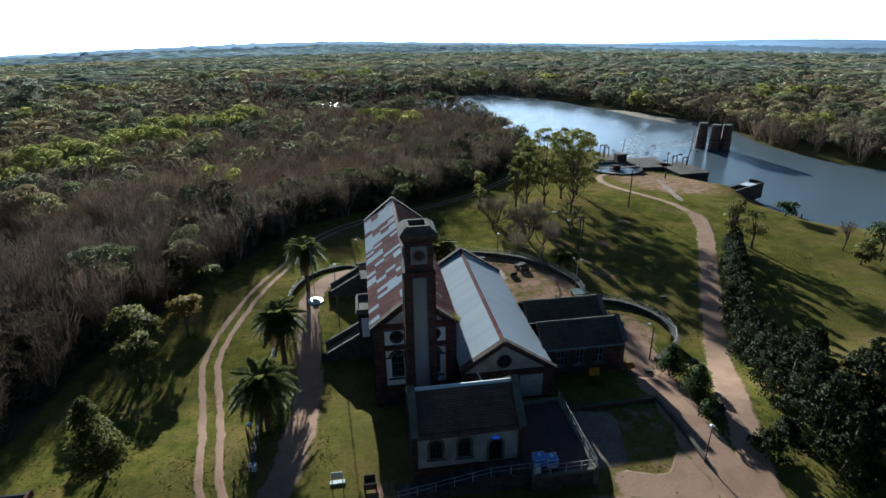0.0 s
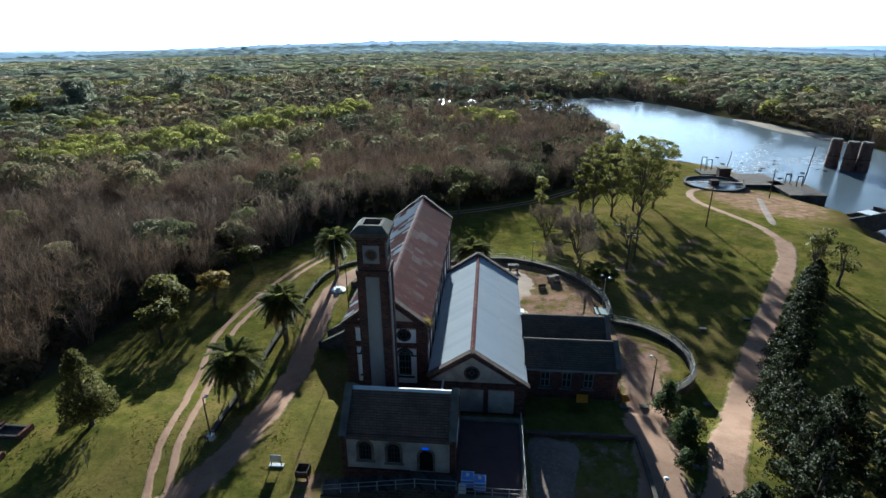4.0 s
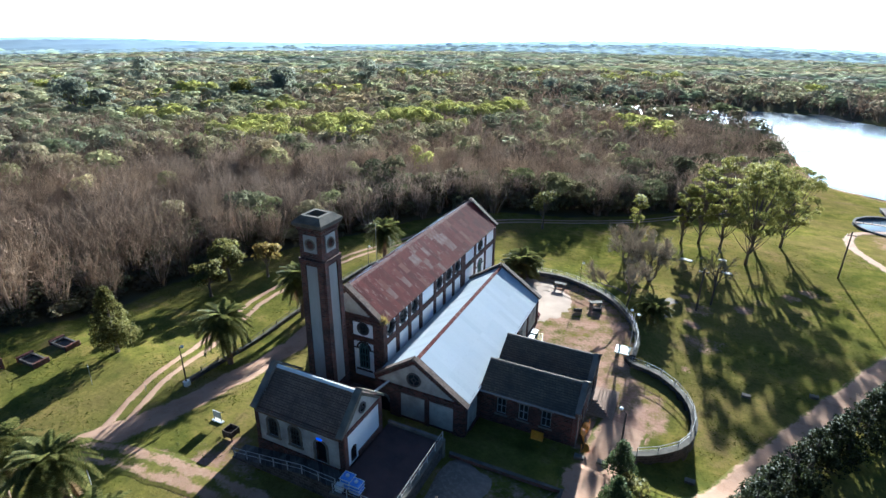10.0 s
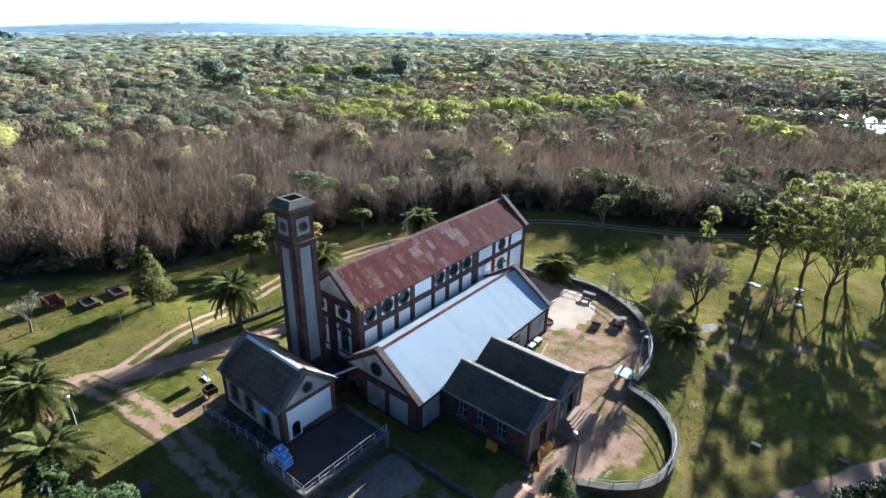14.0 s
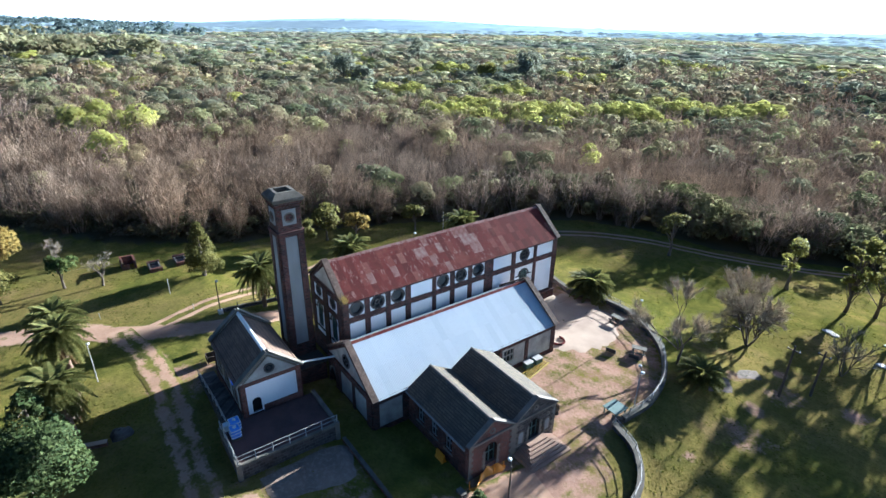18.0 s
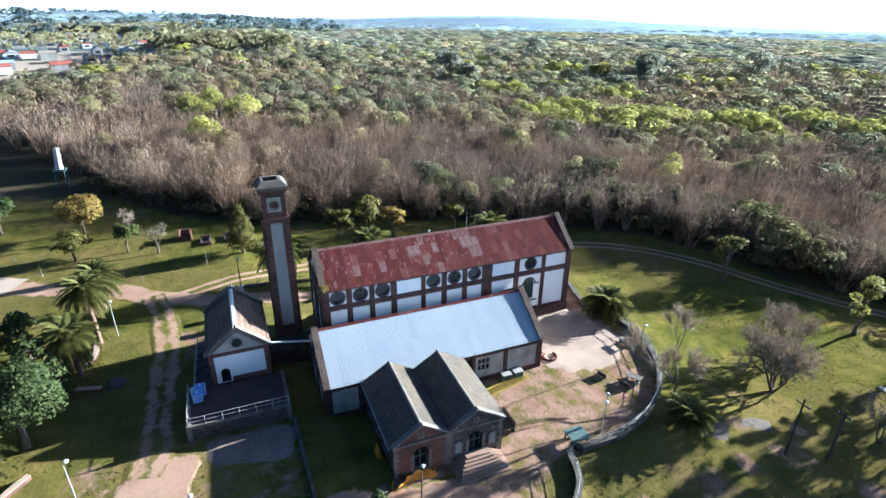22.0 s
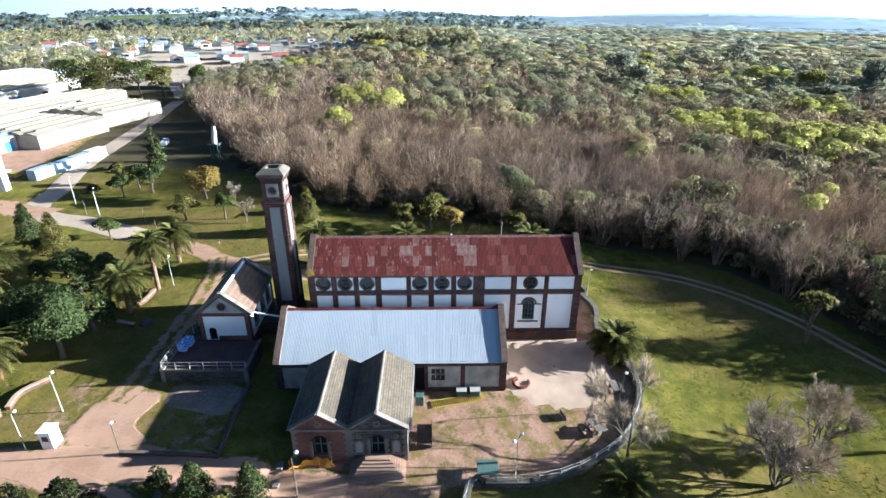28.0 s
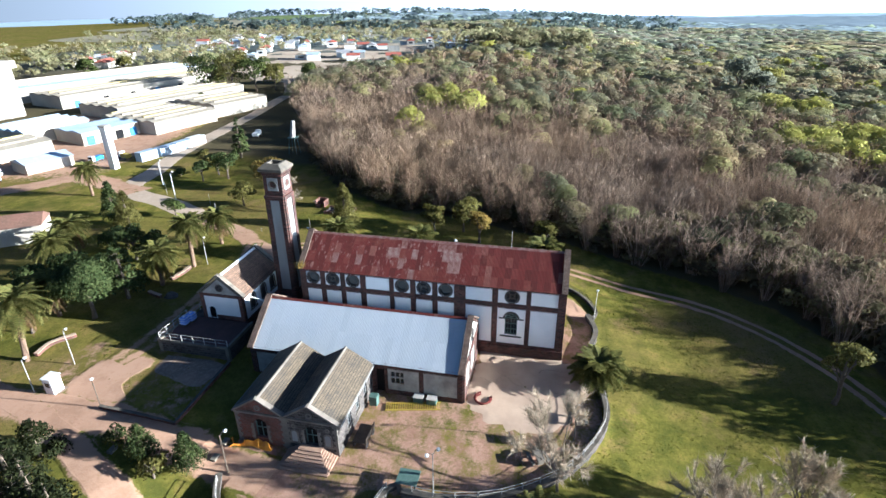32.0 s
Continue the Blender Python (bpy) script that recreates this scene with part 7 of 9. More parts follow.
for kind in ("leaf", "twig"):
    for li, (r0, r1, sp, nl, sl, nt, wt) in enumerate(LEVELS[:4 if kind == "leaf" else 3]):
        xs = np.arange(-r1 + 30, r1 + 30, sp)
        ys = np.arange(-r1 + 40, r1 + 40, sp)
        X, Y = np.meshgrid(xs, ys)
        g = np.random.default_rng(100 + li)
        X = (X + g.uniform(-0.45, 0.45, X.shape) * sp).ravel()
        Y = (Y + g.uniform(-0.45, 0.45, Y.shape) * sp).ravel()
        D = np.hypot(X - AIM[0], Y - AIM[1])
        az = np.degrees(np.arctan2(X - AIM[0], Y - AIM[1]))
        keep = (D >= r0) & (D < r1) & (az > -128) & (az < 72)
        X, Y, D = X[keep], Y[keep], D[keep]
        west = inside(X, Y, WOOD + [(-4700, 345), (-4700, -400), (-300, -300)])
        north = inside(X, Y, FAR_SIDE) | ((Y > 330) & (X < -62))
        bank = seg_dist(X, Y, RIVER[::2] + RIVER[:1])
        ok = (west | north) & ~inside(X, Y, RIVER) & ~inside(X, Y, INDUSTRY) & (bank > np.where((Y > 236) & (Y < 392) & (X > 40), 8.0, 0.8))
        X, Y, D = X[ok], Y[ok], D[ok]
        n1 = np.array([noise.noise((x * 0.012, y * 0.012, 0.3)) for x, y in zip(X, Y)])
        n2 = np.array([noise.noise((x * 0.035, y * 0.035, 7.3)) for x, y in zip(X, Y)])
        edge = seg_dist(X, Y, WOOD)
        bare_chance = np.clip(0.92 - (edge - 12) / 150 * 0.5 + n1 * 0.5, 0.15, 0.95)
        bare_chance = np.where(D > 480, 0.0, np.where(D > 240, np.clip(bare_chance, 0, 0.6), bare_chance))
        bare_chance = np.where((Y > 100) & (edge < 24), 0.78, bare_chance)
        u = g.uniform(0, 1, len(X))
        pick = (u < bare_chance) if kind == "twig" else (u >= bare_chance)
        lum = g.uniform(0.8, 1.18, len(X)) if kind == "leaf" else g.uniform(0.62, 1.35, len(X))
        bright = np.zeros(len(X))
        for bx, by in BRIGHT:
            bright = np.maximum(bright, 1 - smoothstep(7, 16, np.hypot(X - bx, Y - by)))
        bright = np.maximum(bright, (n2 > 0.38) * (g.uniform(0, 1, len(X)) < 0.22) * (edge > 30) * (li < 3))
        if kind == "leaf":
            # under the bare edge stands a dark shrub layer; elsewhere whole crowns
            tint = np.stack([1.0 + 0.3 * n1, 1.0 + 0.2 * n1, 0.95 + 0.0 * n1], 1) * lum[:, None]
            hue = g.uniform(0, 1, (len(X), 1))
            tint = tint * np.where(hue < 0.3, (0.95, 0.86, 0.82), np.where(hue < 0.55, (0.92, 0.98, 0.78), np.where(hue < 0.7, (0.80, 0.85, 0.83), (1.08, 1.06, 0.92))))
            tint = np.where((n2 < -0.15)[:, None], tint * (0.80, 0.86, 0.88), tint)
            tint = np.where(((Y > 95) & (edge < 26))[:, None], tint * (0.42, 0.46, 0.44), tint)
            # distance haze put into the crown colour: paler and bluer farther off
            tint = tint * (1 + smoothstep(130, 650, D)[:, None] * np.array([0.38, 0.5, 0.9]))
            tint = tint * (1 - bright[:, None]) + bright[:, None] * np.array([1.22, 1.32, 0.55]) * lum[:, None]
            pick = pick | (bright > 0.5)
            protos = [leaf_proto(g, 1.0, 0.36, nl, sl / 9.0, 5, (0.3, 0.4, 0.7, 0.9)[li]) for _ in range(5)]
            big = g.uniform(0, 1, len(X)) ** 1.8
            H = (6.8 + 3.4 * big if li < 3 else 7.5 + 1.0 * big) + g.uniform(0, 1.2, len(X)) + np.where(bright > 0.5, 1.5, 0)
            wide = sp / 5.0 * (1.2 + 0.7 * big)
        else:
            tint = np.stack([1.0 + 0.12 * n2, 0.98 + 0.06 * n2, 1.0 - 0.05 * n2], 1) * lum[:, None] * 1.15
            protos = [bare_proto(g, 1.0, nt, wt / 9.0) for _ in range(5)]
            H = g.uniform(7.0, 11.0, len(X))
            wide = sp / 4.3 * g.uniform(0.8, 1.2, len(X))
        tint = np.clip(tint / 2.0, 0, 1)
        idx = np.nonzero(pick)[0]
        if not len(idx):
            continue
        Z = height(X, Y)
        vs, ts, ns = [], [], []
        if kind == "leaf":
            protos = [round_off(p, (0, 0, 0.5), 0.9, 0.15) for p in protos]
        for k, i in enumerate(idx):
            p, pn = protos[k % 5] if kind == "leaf" else (protos[k % 5], None)
            a = g.uniform(0, math.tau)
            c, s = math.cos(a) * H[i], math.sin(a) * H[i]
            w = wide[i] * 7.5 / H[i] if kind == "leaf" else wide[i]
            q = np.empty_like(p)
            q[:, 0] = (p[:, 0] * c - p[:, 1] * s) * w + X[i]
            q[:, 1] = (p[:, 0] * s + p[:, 1] * c) * w + Y[i]
            q[:, 2] = p[:, 2] * H[i] + Z[i] - 0.1
            vs.append(q)
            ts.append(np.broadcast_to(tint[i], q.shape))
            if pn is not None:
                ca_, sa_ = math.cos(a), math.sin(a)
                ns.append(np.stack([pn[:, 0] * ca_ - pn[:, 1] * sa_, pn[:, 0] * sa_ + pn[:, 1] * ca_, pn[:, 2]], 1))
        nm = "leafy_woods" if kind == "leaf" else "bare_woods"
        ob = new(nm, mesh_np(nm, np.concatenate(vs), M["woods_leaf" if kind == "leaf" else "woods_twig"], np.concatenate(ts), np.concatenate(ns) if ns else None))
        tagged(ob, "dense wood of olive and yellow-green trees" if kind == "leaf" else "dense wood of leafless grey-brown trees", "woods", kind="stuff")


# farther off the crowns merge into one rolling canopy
# the canopy's base colour carries painted haze, pale and bluish
M["canopy"] = leaf_mat("haze_paled_canopy", (0.26, 0.30, 0.31), (0.26, 0.30, 0.31), 0.0, True, 1.0)
# outermost woods glow faintly to stand in for haze
M["woods_hazy"] = haze_glow_mat("horizon_woodland_haze_glow", (0.14, 0.165, 0.17), (0.42, 0.47, 0.50), 0.08, 0.40)
for r0, r1, sp, amp, nm in ((840, 1350, 9.0, 2.4, "far_canopy"), (1250, 1950, 16.0, 2.2, "backdrop_far_woods")):
    g = np.random.default_rng(int(r1))
    X, Y = np.meshgrid(np.arange(-r1 + 30, r1 + 30, sp), np.arange(-r1 + 40, r1 + 40, sp))
    ny_, nx_ = X.shape
    X, Y = (X + g.uniform(-0.35, 0.35, X.shape) * sp).ravel(), (Y + g.uniform(-0.35, 0.35, Y.shape) * sp).ravel()
    D = np.hypot(X - AIM[0], Y - AIM[1])
    az = np.degrees(np.arctan2(X - AIM[0], Y - AIM[1]))
    ok = (D >= r0) & (D < r1) & (az > -128) & (az < 72)
    ok &= (inside(X, Y, WOOD + [(-4700, 345), (-4700, -400), (-300, -300)]) | (Y > 378) | ((Y > 330) & (X < -62)) | ((X > 172) & (Y > 90))) & ~inside(X, Y, INDUSTRY) & ~inside(X, Y, RIVER)
    n1 = np.array([noise.noise((x * 0.006, y * 0.006, 0.3)) if o else 0.0 for x, y, o in zip(X, Y, ok)])
    Z = height(X, Y) - 1.5 + 8.0 * smoothstep(r0 + 5, r0 + 65, D) + amp * g.uniform(-1, 1, len(X)) + 2.0 * n1 + (g.uniform(0, 1, len(X)) > 0.985) * amp * 1.6
    ii = (np.arange(ny_ - 1)[:, None] * nx_ + np.arange(nx_ - 1)[None, :]).ravel()
    q = np.stack([ii, ii + 1, ii + nx_ + 1, ii + nx_], 1)
    q = q[ok[q].all(1)]
    used = np.unique(q)
    remap = np.zeros(len(X), np.int64)
    remap[used] = np.arange(len(used))
    me = bpy.data.meshes.new(nm)
    me.from_pydata(np.stack([X, Y, Z], 1)[used].tolist(), [], remap[q].tolist())
    me.polygons.foreach_set("use_smooth", np.ones(len(me.polygons), bool))
    tn = np.clip((0.5 + 0.22 * n1[:, None] + 0.3 * g.uniform(-1, 1, (len(X), 1))) * np.where(g.uniform(0, 1, (len(X), 1)) < 0.12, (1.25, 1.3, 0.8), (0.95, 1.0, 1.05)), 0.05, 1)[used]
    at = me.color_attributes.new("tint", "BYTE_COLOR", "POINT")
    at.data.foreach_set("color", np.concatenate([tn, np.ones((len(tn), 1))], 1).astype(np.float32).ravel())
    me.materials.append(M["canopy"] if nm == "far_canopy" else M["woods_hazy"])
    tagged(new(nm, me), "rolling canopy of distant woods with haze put into its colour", "woods", kind="stuff")


# the dense dark undergrowth that closes the wood's edge
gu = np.random.default_rng(61)
ux, uy = [a.ravel() for a in np.meshgrid(np.arange(-72, 62, 2.5), np.arange(-5, 205, 2.5))]
ux, uy = ux + gu.uniform(-1.1, 1.1, len(ux)), uy + gu.uniform(-1.1, 1.1, len(uy))
ed = seg_dist(ux, uy, WOOD)
ok = inside(ux, uy, WOOD + [(-4700, 345), (-4700, -400), (-300, -300)]) & (ed < 15) & (ed > 0.8) & ~inside(ux, uy, INDUSTRY) & ~inside(ux, uy, RIVER) & (seg_dist(ux, uy, TRACKS[::4]) > 2.6)
ux, uy, ed = ux[ok], uy[ok], ed[ok]
uz = height(ux, uy)
up = [leaf_proto(gu, 1.0, 0.5, 150, 0.11, 4) for _ in range(5)]
vs, ts = [], []
for i in range(len(ux)):
    h = gu.uniform(1.6, 3.4) + 0.12 * ed[i] + (4.6 if uy[i] > 95 else 0) * gu.uniform(0.3, 1)
    w = gu.uniform(1.9, 2.8)
    vs.append(up[i % 5] * (w * 2, w * 2, h) + (ux[i], uy[i], uz[i] - 0.3))
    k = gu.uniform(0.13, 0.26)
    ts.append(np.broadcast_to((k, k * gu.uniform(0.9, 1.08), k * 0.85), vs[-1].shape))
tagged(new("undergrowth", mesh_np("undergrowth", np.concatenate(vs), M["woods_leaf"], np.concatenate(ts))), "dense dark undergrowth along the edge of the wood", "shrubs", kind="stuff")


# loose blades and tufts that roughen the near lawns
gg = np.random.default_rng(31)
nt_ = 300000
px_, py_ = gg.uniform(-36, 78, nt_), gg.uniform(6, 128, nt_)
nz = np.array([noise.noise((x * 0.16, y * 0.16, 4.0)) + 0.6 * noise.noise((x * 0.7, y * 0.7, 1.0)) for x, y in zip(px_[:nt_:1], py_)])
ok = (nz > gg.uniform(-0.35, 0.75, nt_)) & ~inside(px_, py_, PLATEAU) & ~inside(px_, py_, WOOD + [(-300, 345), (-300, -150)]) & ~inside(px_, py_, RIVER)
ok &= ~((px_ > -4.5) & (px_ < 30) & (py_ > 34) & (py_ < 85))
for line, w in ROADS.values():
    ok &= seg_dist(px_, py_, line[::4] + line[-1:]) > w * 1.1
px_, py_ = px_[ok], py_[ok]
bb = np.stack([px_, py_, height(px_, py_) - 0.02], 1)
tt = bb + gg.normal(size=bb.shape) * (0.14, 0.14, 0.03) + (0, 0, 0.0) + np.stack([0 * px_, 0 * px_, gg.uniform(0.03, 0.08, len(px_))], 1)
M["blade"] = leaf_mat("grass_blades", (0.06, 0.07, 0.007), (0.18, 0.175, 0.025), 0.45)
tagged(new("grass", mesh_np("grass", slivers(gg, bb, tt, 0.07), M["blade"])), "tufts of short green and straw-coloured grass", "grass", kind="stuff")

# ---- yard walls, paving, lamps and loose things ----
def wall_line(name, line, z0, z1, th, mat, label, cap="moss_stone", cap_h=0.12, follow=False):
    w = thing(name, (0, 0, 0), label, "wall", kind="structure")
    for nm, half, a, b, m in (("wall_body", th / 2, z0, z1, mat), ("wall_coping", th / 2 + 0.06, z1, z1 + cap_h, cap)):
        vs, fs = [], []
        for i, (x, y) in enumerate(line):
            ax, ay = line[max(i - 1, 0)]
            bx, by = line[min(i + 1, len(line) - 1)]
            d = math.hypot(bx - ax, by - ay) or 1
            px, py = -(by - ay) / d * half, (bx - ax) / d * half
            g0 = ground_z(x, y) if follow else 0.0
            vs += [(x + px, y + py, g0 + a), (x - px, y - py, g0 + a), (x - px, y - py, g0 + b), (x + px, y + py, g0 + b)]
        n = len(line)
        for i in range(n - 1):
            for k in range(4):
                fs.append((4 * i + k, 4 * i + (k + 1) % 4, 4 * i + 4 + (k + 1) % 4, 4 * i + 4 + k))
        fs += [(0, 1, 2, 3), tuple(4 * n - 4 + k for k in (3, 2, 1, 0))]
        pydata(nm, vs, fs, M[m], w)
    return w


wall_line("yard_wall", YARD, -2.6, 0.95, 0.5, "stone", "curved dark rubble stone wall round the yard")
wall_line("round_wall", ROUND, -2.4, 0.85, 0.5, "stone", "curved dark rubble stone wall round the turning circle")
wall_line("notch_wall", [(31.3, 67.5), (30.6, 67.0), (31.3, 66.2)], -2.4, 0.85, 0.4, "stone", "short return of the rubble stone wall")
railing("yard_railing", [(x, y, 1.07) for x, y in YARD[14::2]], "pale metal railing on the yard wall", 0.7, 1.8, rails=(0.35, 0.7))
railing("round_railing", [(x, y, 0.97) for x, y in ROUND[::2]], "pale metal railing on the round wall", 0.7, 1.8, rails=(0.35, 0.7))
WLINE = smooth_line([(-11.9, 38.9), (-12.5, 48.4), (-12.9, 61.9), (-12.6, 72), (-11.9, 78), (-9.1, 83.6), (-4.5, 86.0), (-2.5, 84.8)], 1.2)
wall_line("low_road_wall", WLINE, -0.3, 0.42, 0.3, "stone", "low dark stone kerb wall along the road", follow=True, cap_h=0.08)
railing("road_railing", [(x, y, ground_z(x, y) + 0.5) for x, y in WLINE[2:-2:2]], "dark metal railing along the road", 0.55, 2.4, rails=(0.5,), mat="iron")
st = thing("stone_steps", (31.2, 69.9, 0.4), "flight of grey stone steps down from the yard to the lawn", "stairs")
for i in range(9):
    part("step", boxes((0.1 + i * 0.29, 0.1 + (i + 1) * 0.29, -0.7 - i * 0.02, 0.7 - i * 0.02, -0.21 * (i + 1) - 0.5, -0.21 * (i + 1) + 0.0), bevel=0.015), M["concrete"], st)
for s in (-0.85, 0.72):
    bm = bmesh.new()
    prism(bm, [(0.0, -2.4), (2.9, -2.4), (2.9, -1.75), (0.0, 0.25)], s, s + 0.14, "y")
    part("cheek_wall", bm, M["cap_stone"], st)
M["rock"] = two_scale("bare_muddy_rock", (0.17, 0.13, 0.105), (0.095, 0.08, 0.06), (0.22, 0.175, 0.145), 0.8, 3.0, 0.95, 0.6, 0.06)
M["pad"] = two_scale("bleached_concrete", (0.29, 0.215, 0.16), (0.17, 0.13, 0.10), (0.35, 0.27, 0.21), 0.35, 2.5, 0.95, 0.4, 0.03)


def blob(name, pts, mat, lift, label, category="pavement", kind="structure", rag=0.5, seed=0.0):
    reach = max(abs(q[0] - pts[0][0]) + abs(q[1] - pts[0][1]) for q in pts)
    line = smooth_line(pts + pts[:1], max(0.6, reach / 60))[:-1]
    cx, cy = sum(p[0] for p in line) / len(line), sum(p[1] for p in line) / len(line)
    out = []
    for x, y in line:
        k = 1 + rag * 0.12 * noise.noise((x * 0.9, y * 0.9, seed))
        out.append((cx + (x - cx) * k, cy + (y - cy) * k))
    rings_, vs, fs = 8, [], []
    for r in range(rings_ + 1):
        f = 1 - r / rings_ * 0.98
        vs += [(cx + (x - cx) * f, cy + (y - cy) * f) for x, y in out]
    z = height(np.array([v[0] for v in vs]), np.array([v[1] for v in vs]))
    n = len(out)
    for r in range(rings_):
        for i in range(n):
            fs.append((r * n + i, r * n + (i + 1) % n, (r + 1) * n + (i + 1) % n, (r + 1) * n + i))
    ob = pydata(name, [(v[0], v[1], z[i] + (lift if i >= n else lift * 0.2)) for i, v in enumerate(vs)], fs, mat)
    wear_attribute(ob.data, [0.2 if i < n else 0.55 if i < 2 * n else 0.75 for i in range(len(vs))])
    return tagged(ob, label, category, kind=kind)


blob("pavement_apron", [(8.3, 71.4), (13, 71.3), (18.0, 71.2), (20.6, 74.8), (21.2, 79.5), (17.5, 83.2), (13.5, 84.4), (10.0, 83.0), (8.3, 82.6)], M["concrete"], 0.04, "pale worn concrete apron with cracks", rag=1.3, seed=4.0)
gc = random.Random(6)
for i in range(7):
    x, y, a = gc.uniform(9.5, 18.5), gc.uniform(72.5, 82), gc.uniform(0, math.tau)
    ln = [(x, y)]
    for k in range(14):
        a += gc.gauss(0, 0.28)
        ln.append((ln[-1][0] + 0.3 * math.cos(a), ln[-1][1] + 0.3 * math.sin(a)))
    ln = [q for q in ln if 8.6 < q[0] < 19.5 and 71.8 < q[1] < 82.5]
    if len(ln) > 4:
        strip("pavement_crack", ln, 0.045, 0.052, M["rock"], 0.8, "dark weedy crack in the concrete apron", 2)
M["white_slab"] = two_scale("bleached_stone", (0.62, 0.58, 0.52), (0.45, 0.42, 0.38), (0.5, 0.47, 0.42), 0.8, 4.0, 0.9, 0.3, 0.02)
for x, y, r in ((35.4, 107.9, 0.9), (41.7, 110.8, 0.8), (42.6, 105.0, 0.7), (36.3, 107.6, 0.5)):
    blob("pale_slab", [(x - r, y - 0.3), (x, y - 0.45), (x + r, y - 0.1), (x + 0.5 * r, y + 0.5), (x - 0.6 * r, y + 0.4)], M["white_slab"], 0.1, "bleached stone slab lying in the grass", "stone", "", 1.0, x)
blob("pavement_pad", [(25.8, 26.2), (22.0, 26.6), (19.6, 28.2), (19.0, 33.0), (20.4, 33.9), (22.4, 33.2), (24.6, 33.0), (26.8, 35.4), (28.0, 33.0), (28.3, 29.0)], M["dirt"], 0.06, "pale worn concrete pad with weeds")
blob("pavement_slab", [(18.4, 34.2), (18.5, 41.8), (21.5, 41.8), (23.0, 40.8), (22.2, 37.0), (21.4, 34.6)], M["pad"], 0.05, "patchy grey concrete by the terrace wall")
wall_line("pad_kerb", [(28.3, 33.4), (28.5, 38), (28.6, 42.6), (24, 42.5), (18.2, 42.4)], -0.2, 0.42, 0.24, "brick_red", "low red brick kerb wall round the lower court", follow=True, cap_h=0.05)
for pts, sd in (([(33.5, 80.2), (34.8, 82.8), (33.6, 84.6), (32.4, 83.0)], 1), ([(34.0, 86.2), (35.4, 88.8), (34.2, 89.8), (33.0, 87.2)], 2)):
    blob("flat_rock", pts, M["rock"], 0.03, "flat muddy rock showing through the grass", "rock", "", 2.2, sd)


def lamp_post(x, y, h, label, arm=0.5, ang=0.0, mat="wood_pole", r=0.09, base=None, heads=1, z=None):
    t = thing("lamp_post", (x, y, ground_z(x, y) if z is None else z), label, "lamp post", "yard lamp posts")
    bm = bmesh.new()
    tube(bm, [(0, 0, -0.3), (0, 0, h * 0.5), (0, 0, h)], [r, r * 0.85, r * 0.65], 8)
    part("pole", bm, M[mat], t)
    for k in range(heads):
        a = ang + k * math.pi
        dx, dy = math.cos(a), math.sin(a)
        bm = bmesh.new()
        tube(bm, [(0, 0, h - 0.12), (dx * arm * 0.5, dy * arm * 0.5, h + 0.18), (dx * arm, dy * arm, h + 0.22)], 0.03, 6)
        part("arm", bm, M["iron"], t)
        bm = bmesh.new()
        tube(bm, [(dx * arm, dy * arm, h + 0.27), (dx * arm, dy * arm, h + 0.2), (dx * arm, dy * arm, h + 0.06)], [0.05, 0.2, 0.16], 10)
        part("lamp_head", bm, M["lamp_white"], t, "white enamel lamp head")
    if base:
        part("concrete_foot", boxes((-base, base, -base, base, -0.2, 0.55), bevel=0.03), M["lamp_white"], t, "white painted concrete foot")
    return t


lamp_post(32.3, 50.8, 4.7, "leaning timber lamp post with white lamp", 0.6, 2.6)
lamp_post(30.6, 70.4, 4.9, "grey lamp post on the yard wall", 0.6, 2.4, "rail", 0.06, heads=2, z=0.4)
lamp_post(21.4, 82.8, 4.8, "thin dark lamp post in the yard", 0.25, 0.5, "iron", 0.05)
lamp_post(-4.6, 24.3, 4.6, "pale timber lamp post on the lawn", 0.3, 3.0, "rail", 0.06)
lamp_post(22.3, 24.4, 4.7, "pale concrete lamp post on the lawn", 0.3, 2.6, "rail", 0.06)
lamp_post(27.6, 24.2, 4.4, "pale concrete lamp post beside the road", 0.3, 2.6, "rail", 0.06)
lamp_post(-11.8, 39.2, 4.8, "dark lamp post on a white concrete foot", 0.3, 0.3, "wood_pole", 0.08, 0.3)
lamp_post(28.2, 33.4, 3.8, "thin dark post at the kerb corner", 0.2, 1.0, "wood_pole", 0.06)
lamp_post(-4.9, 65.3, 9.0, "tall thin dark lamp post on the west lawn", 0.2, 1.0, "iron", 0.06)
lamp_post(-2.8, 85.6, 5.0, "grey lamp post behind the hall", 0.5, 0.0, "rail", 0.06)
lamp_post(-30.9, -0.9, 5.8, "tall white street lamp with a long arm", 1.6, 3.6, "lamp_white", 0.08)
lamp_post(-40.1, -11.1, 5.4, "tall white street lamp with a long arm", 1.6, 3.6, "lamp_white", 0.08)
for x, y, h in ((-33.8, -5.2, 3.0), (-21.1, 34.8, 2.6), (-19.0, 26.0, 1.0), (-14.8, 36.5, 0.9), (-30.0, 8.0, 2.5), (-26.0, 12.0, 2.2)):
    t = thing("white_post", (x, y, ground_z(x, y)), "thin white marker post in the grass", "post", "marker posts")
    bm = bmesh.new()
    tube(bm, [(0, 0, -0.2), (0.12, 0, h)], 0.03, 6)
    part("pole", bm, M["rail"], t)
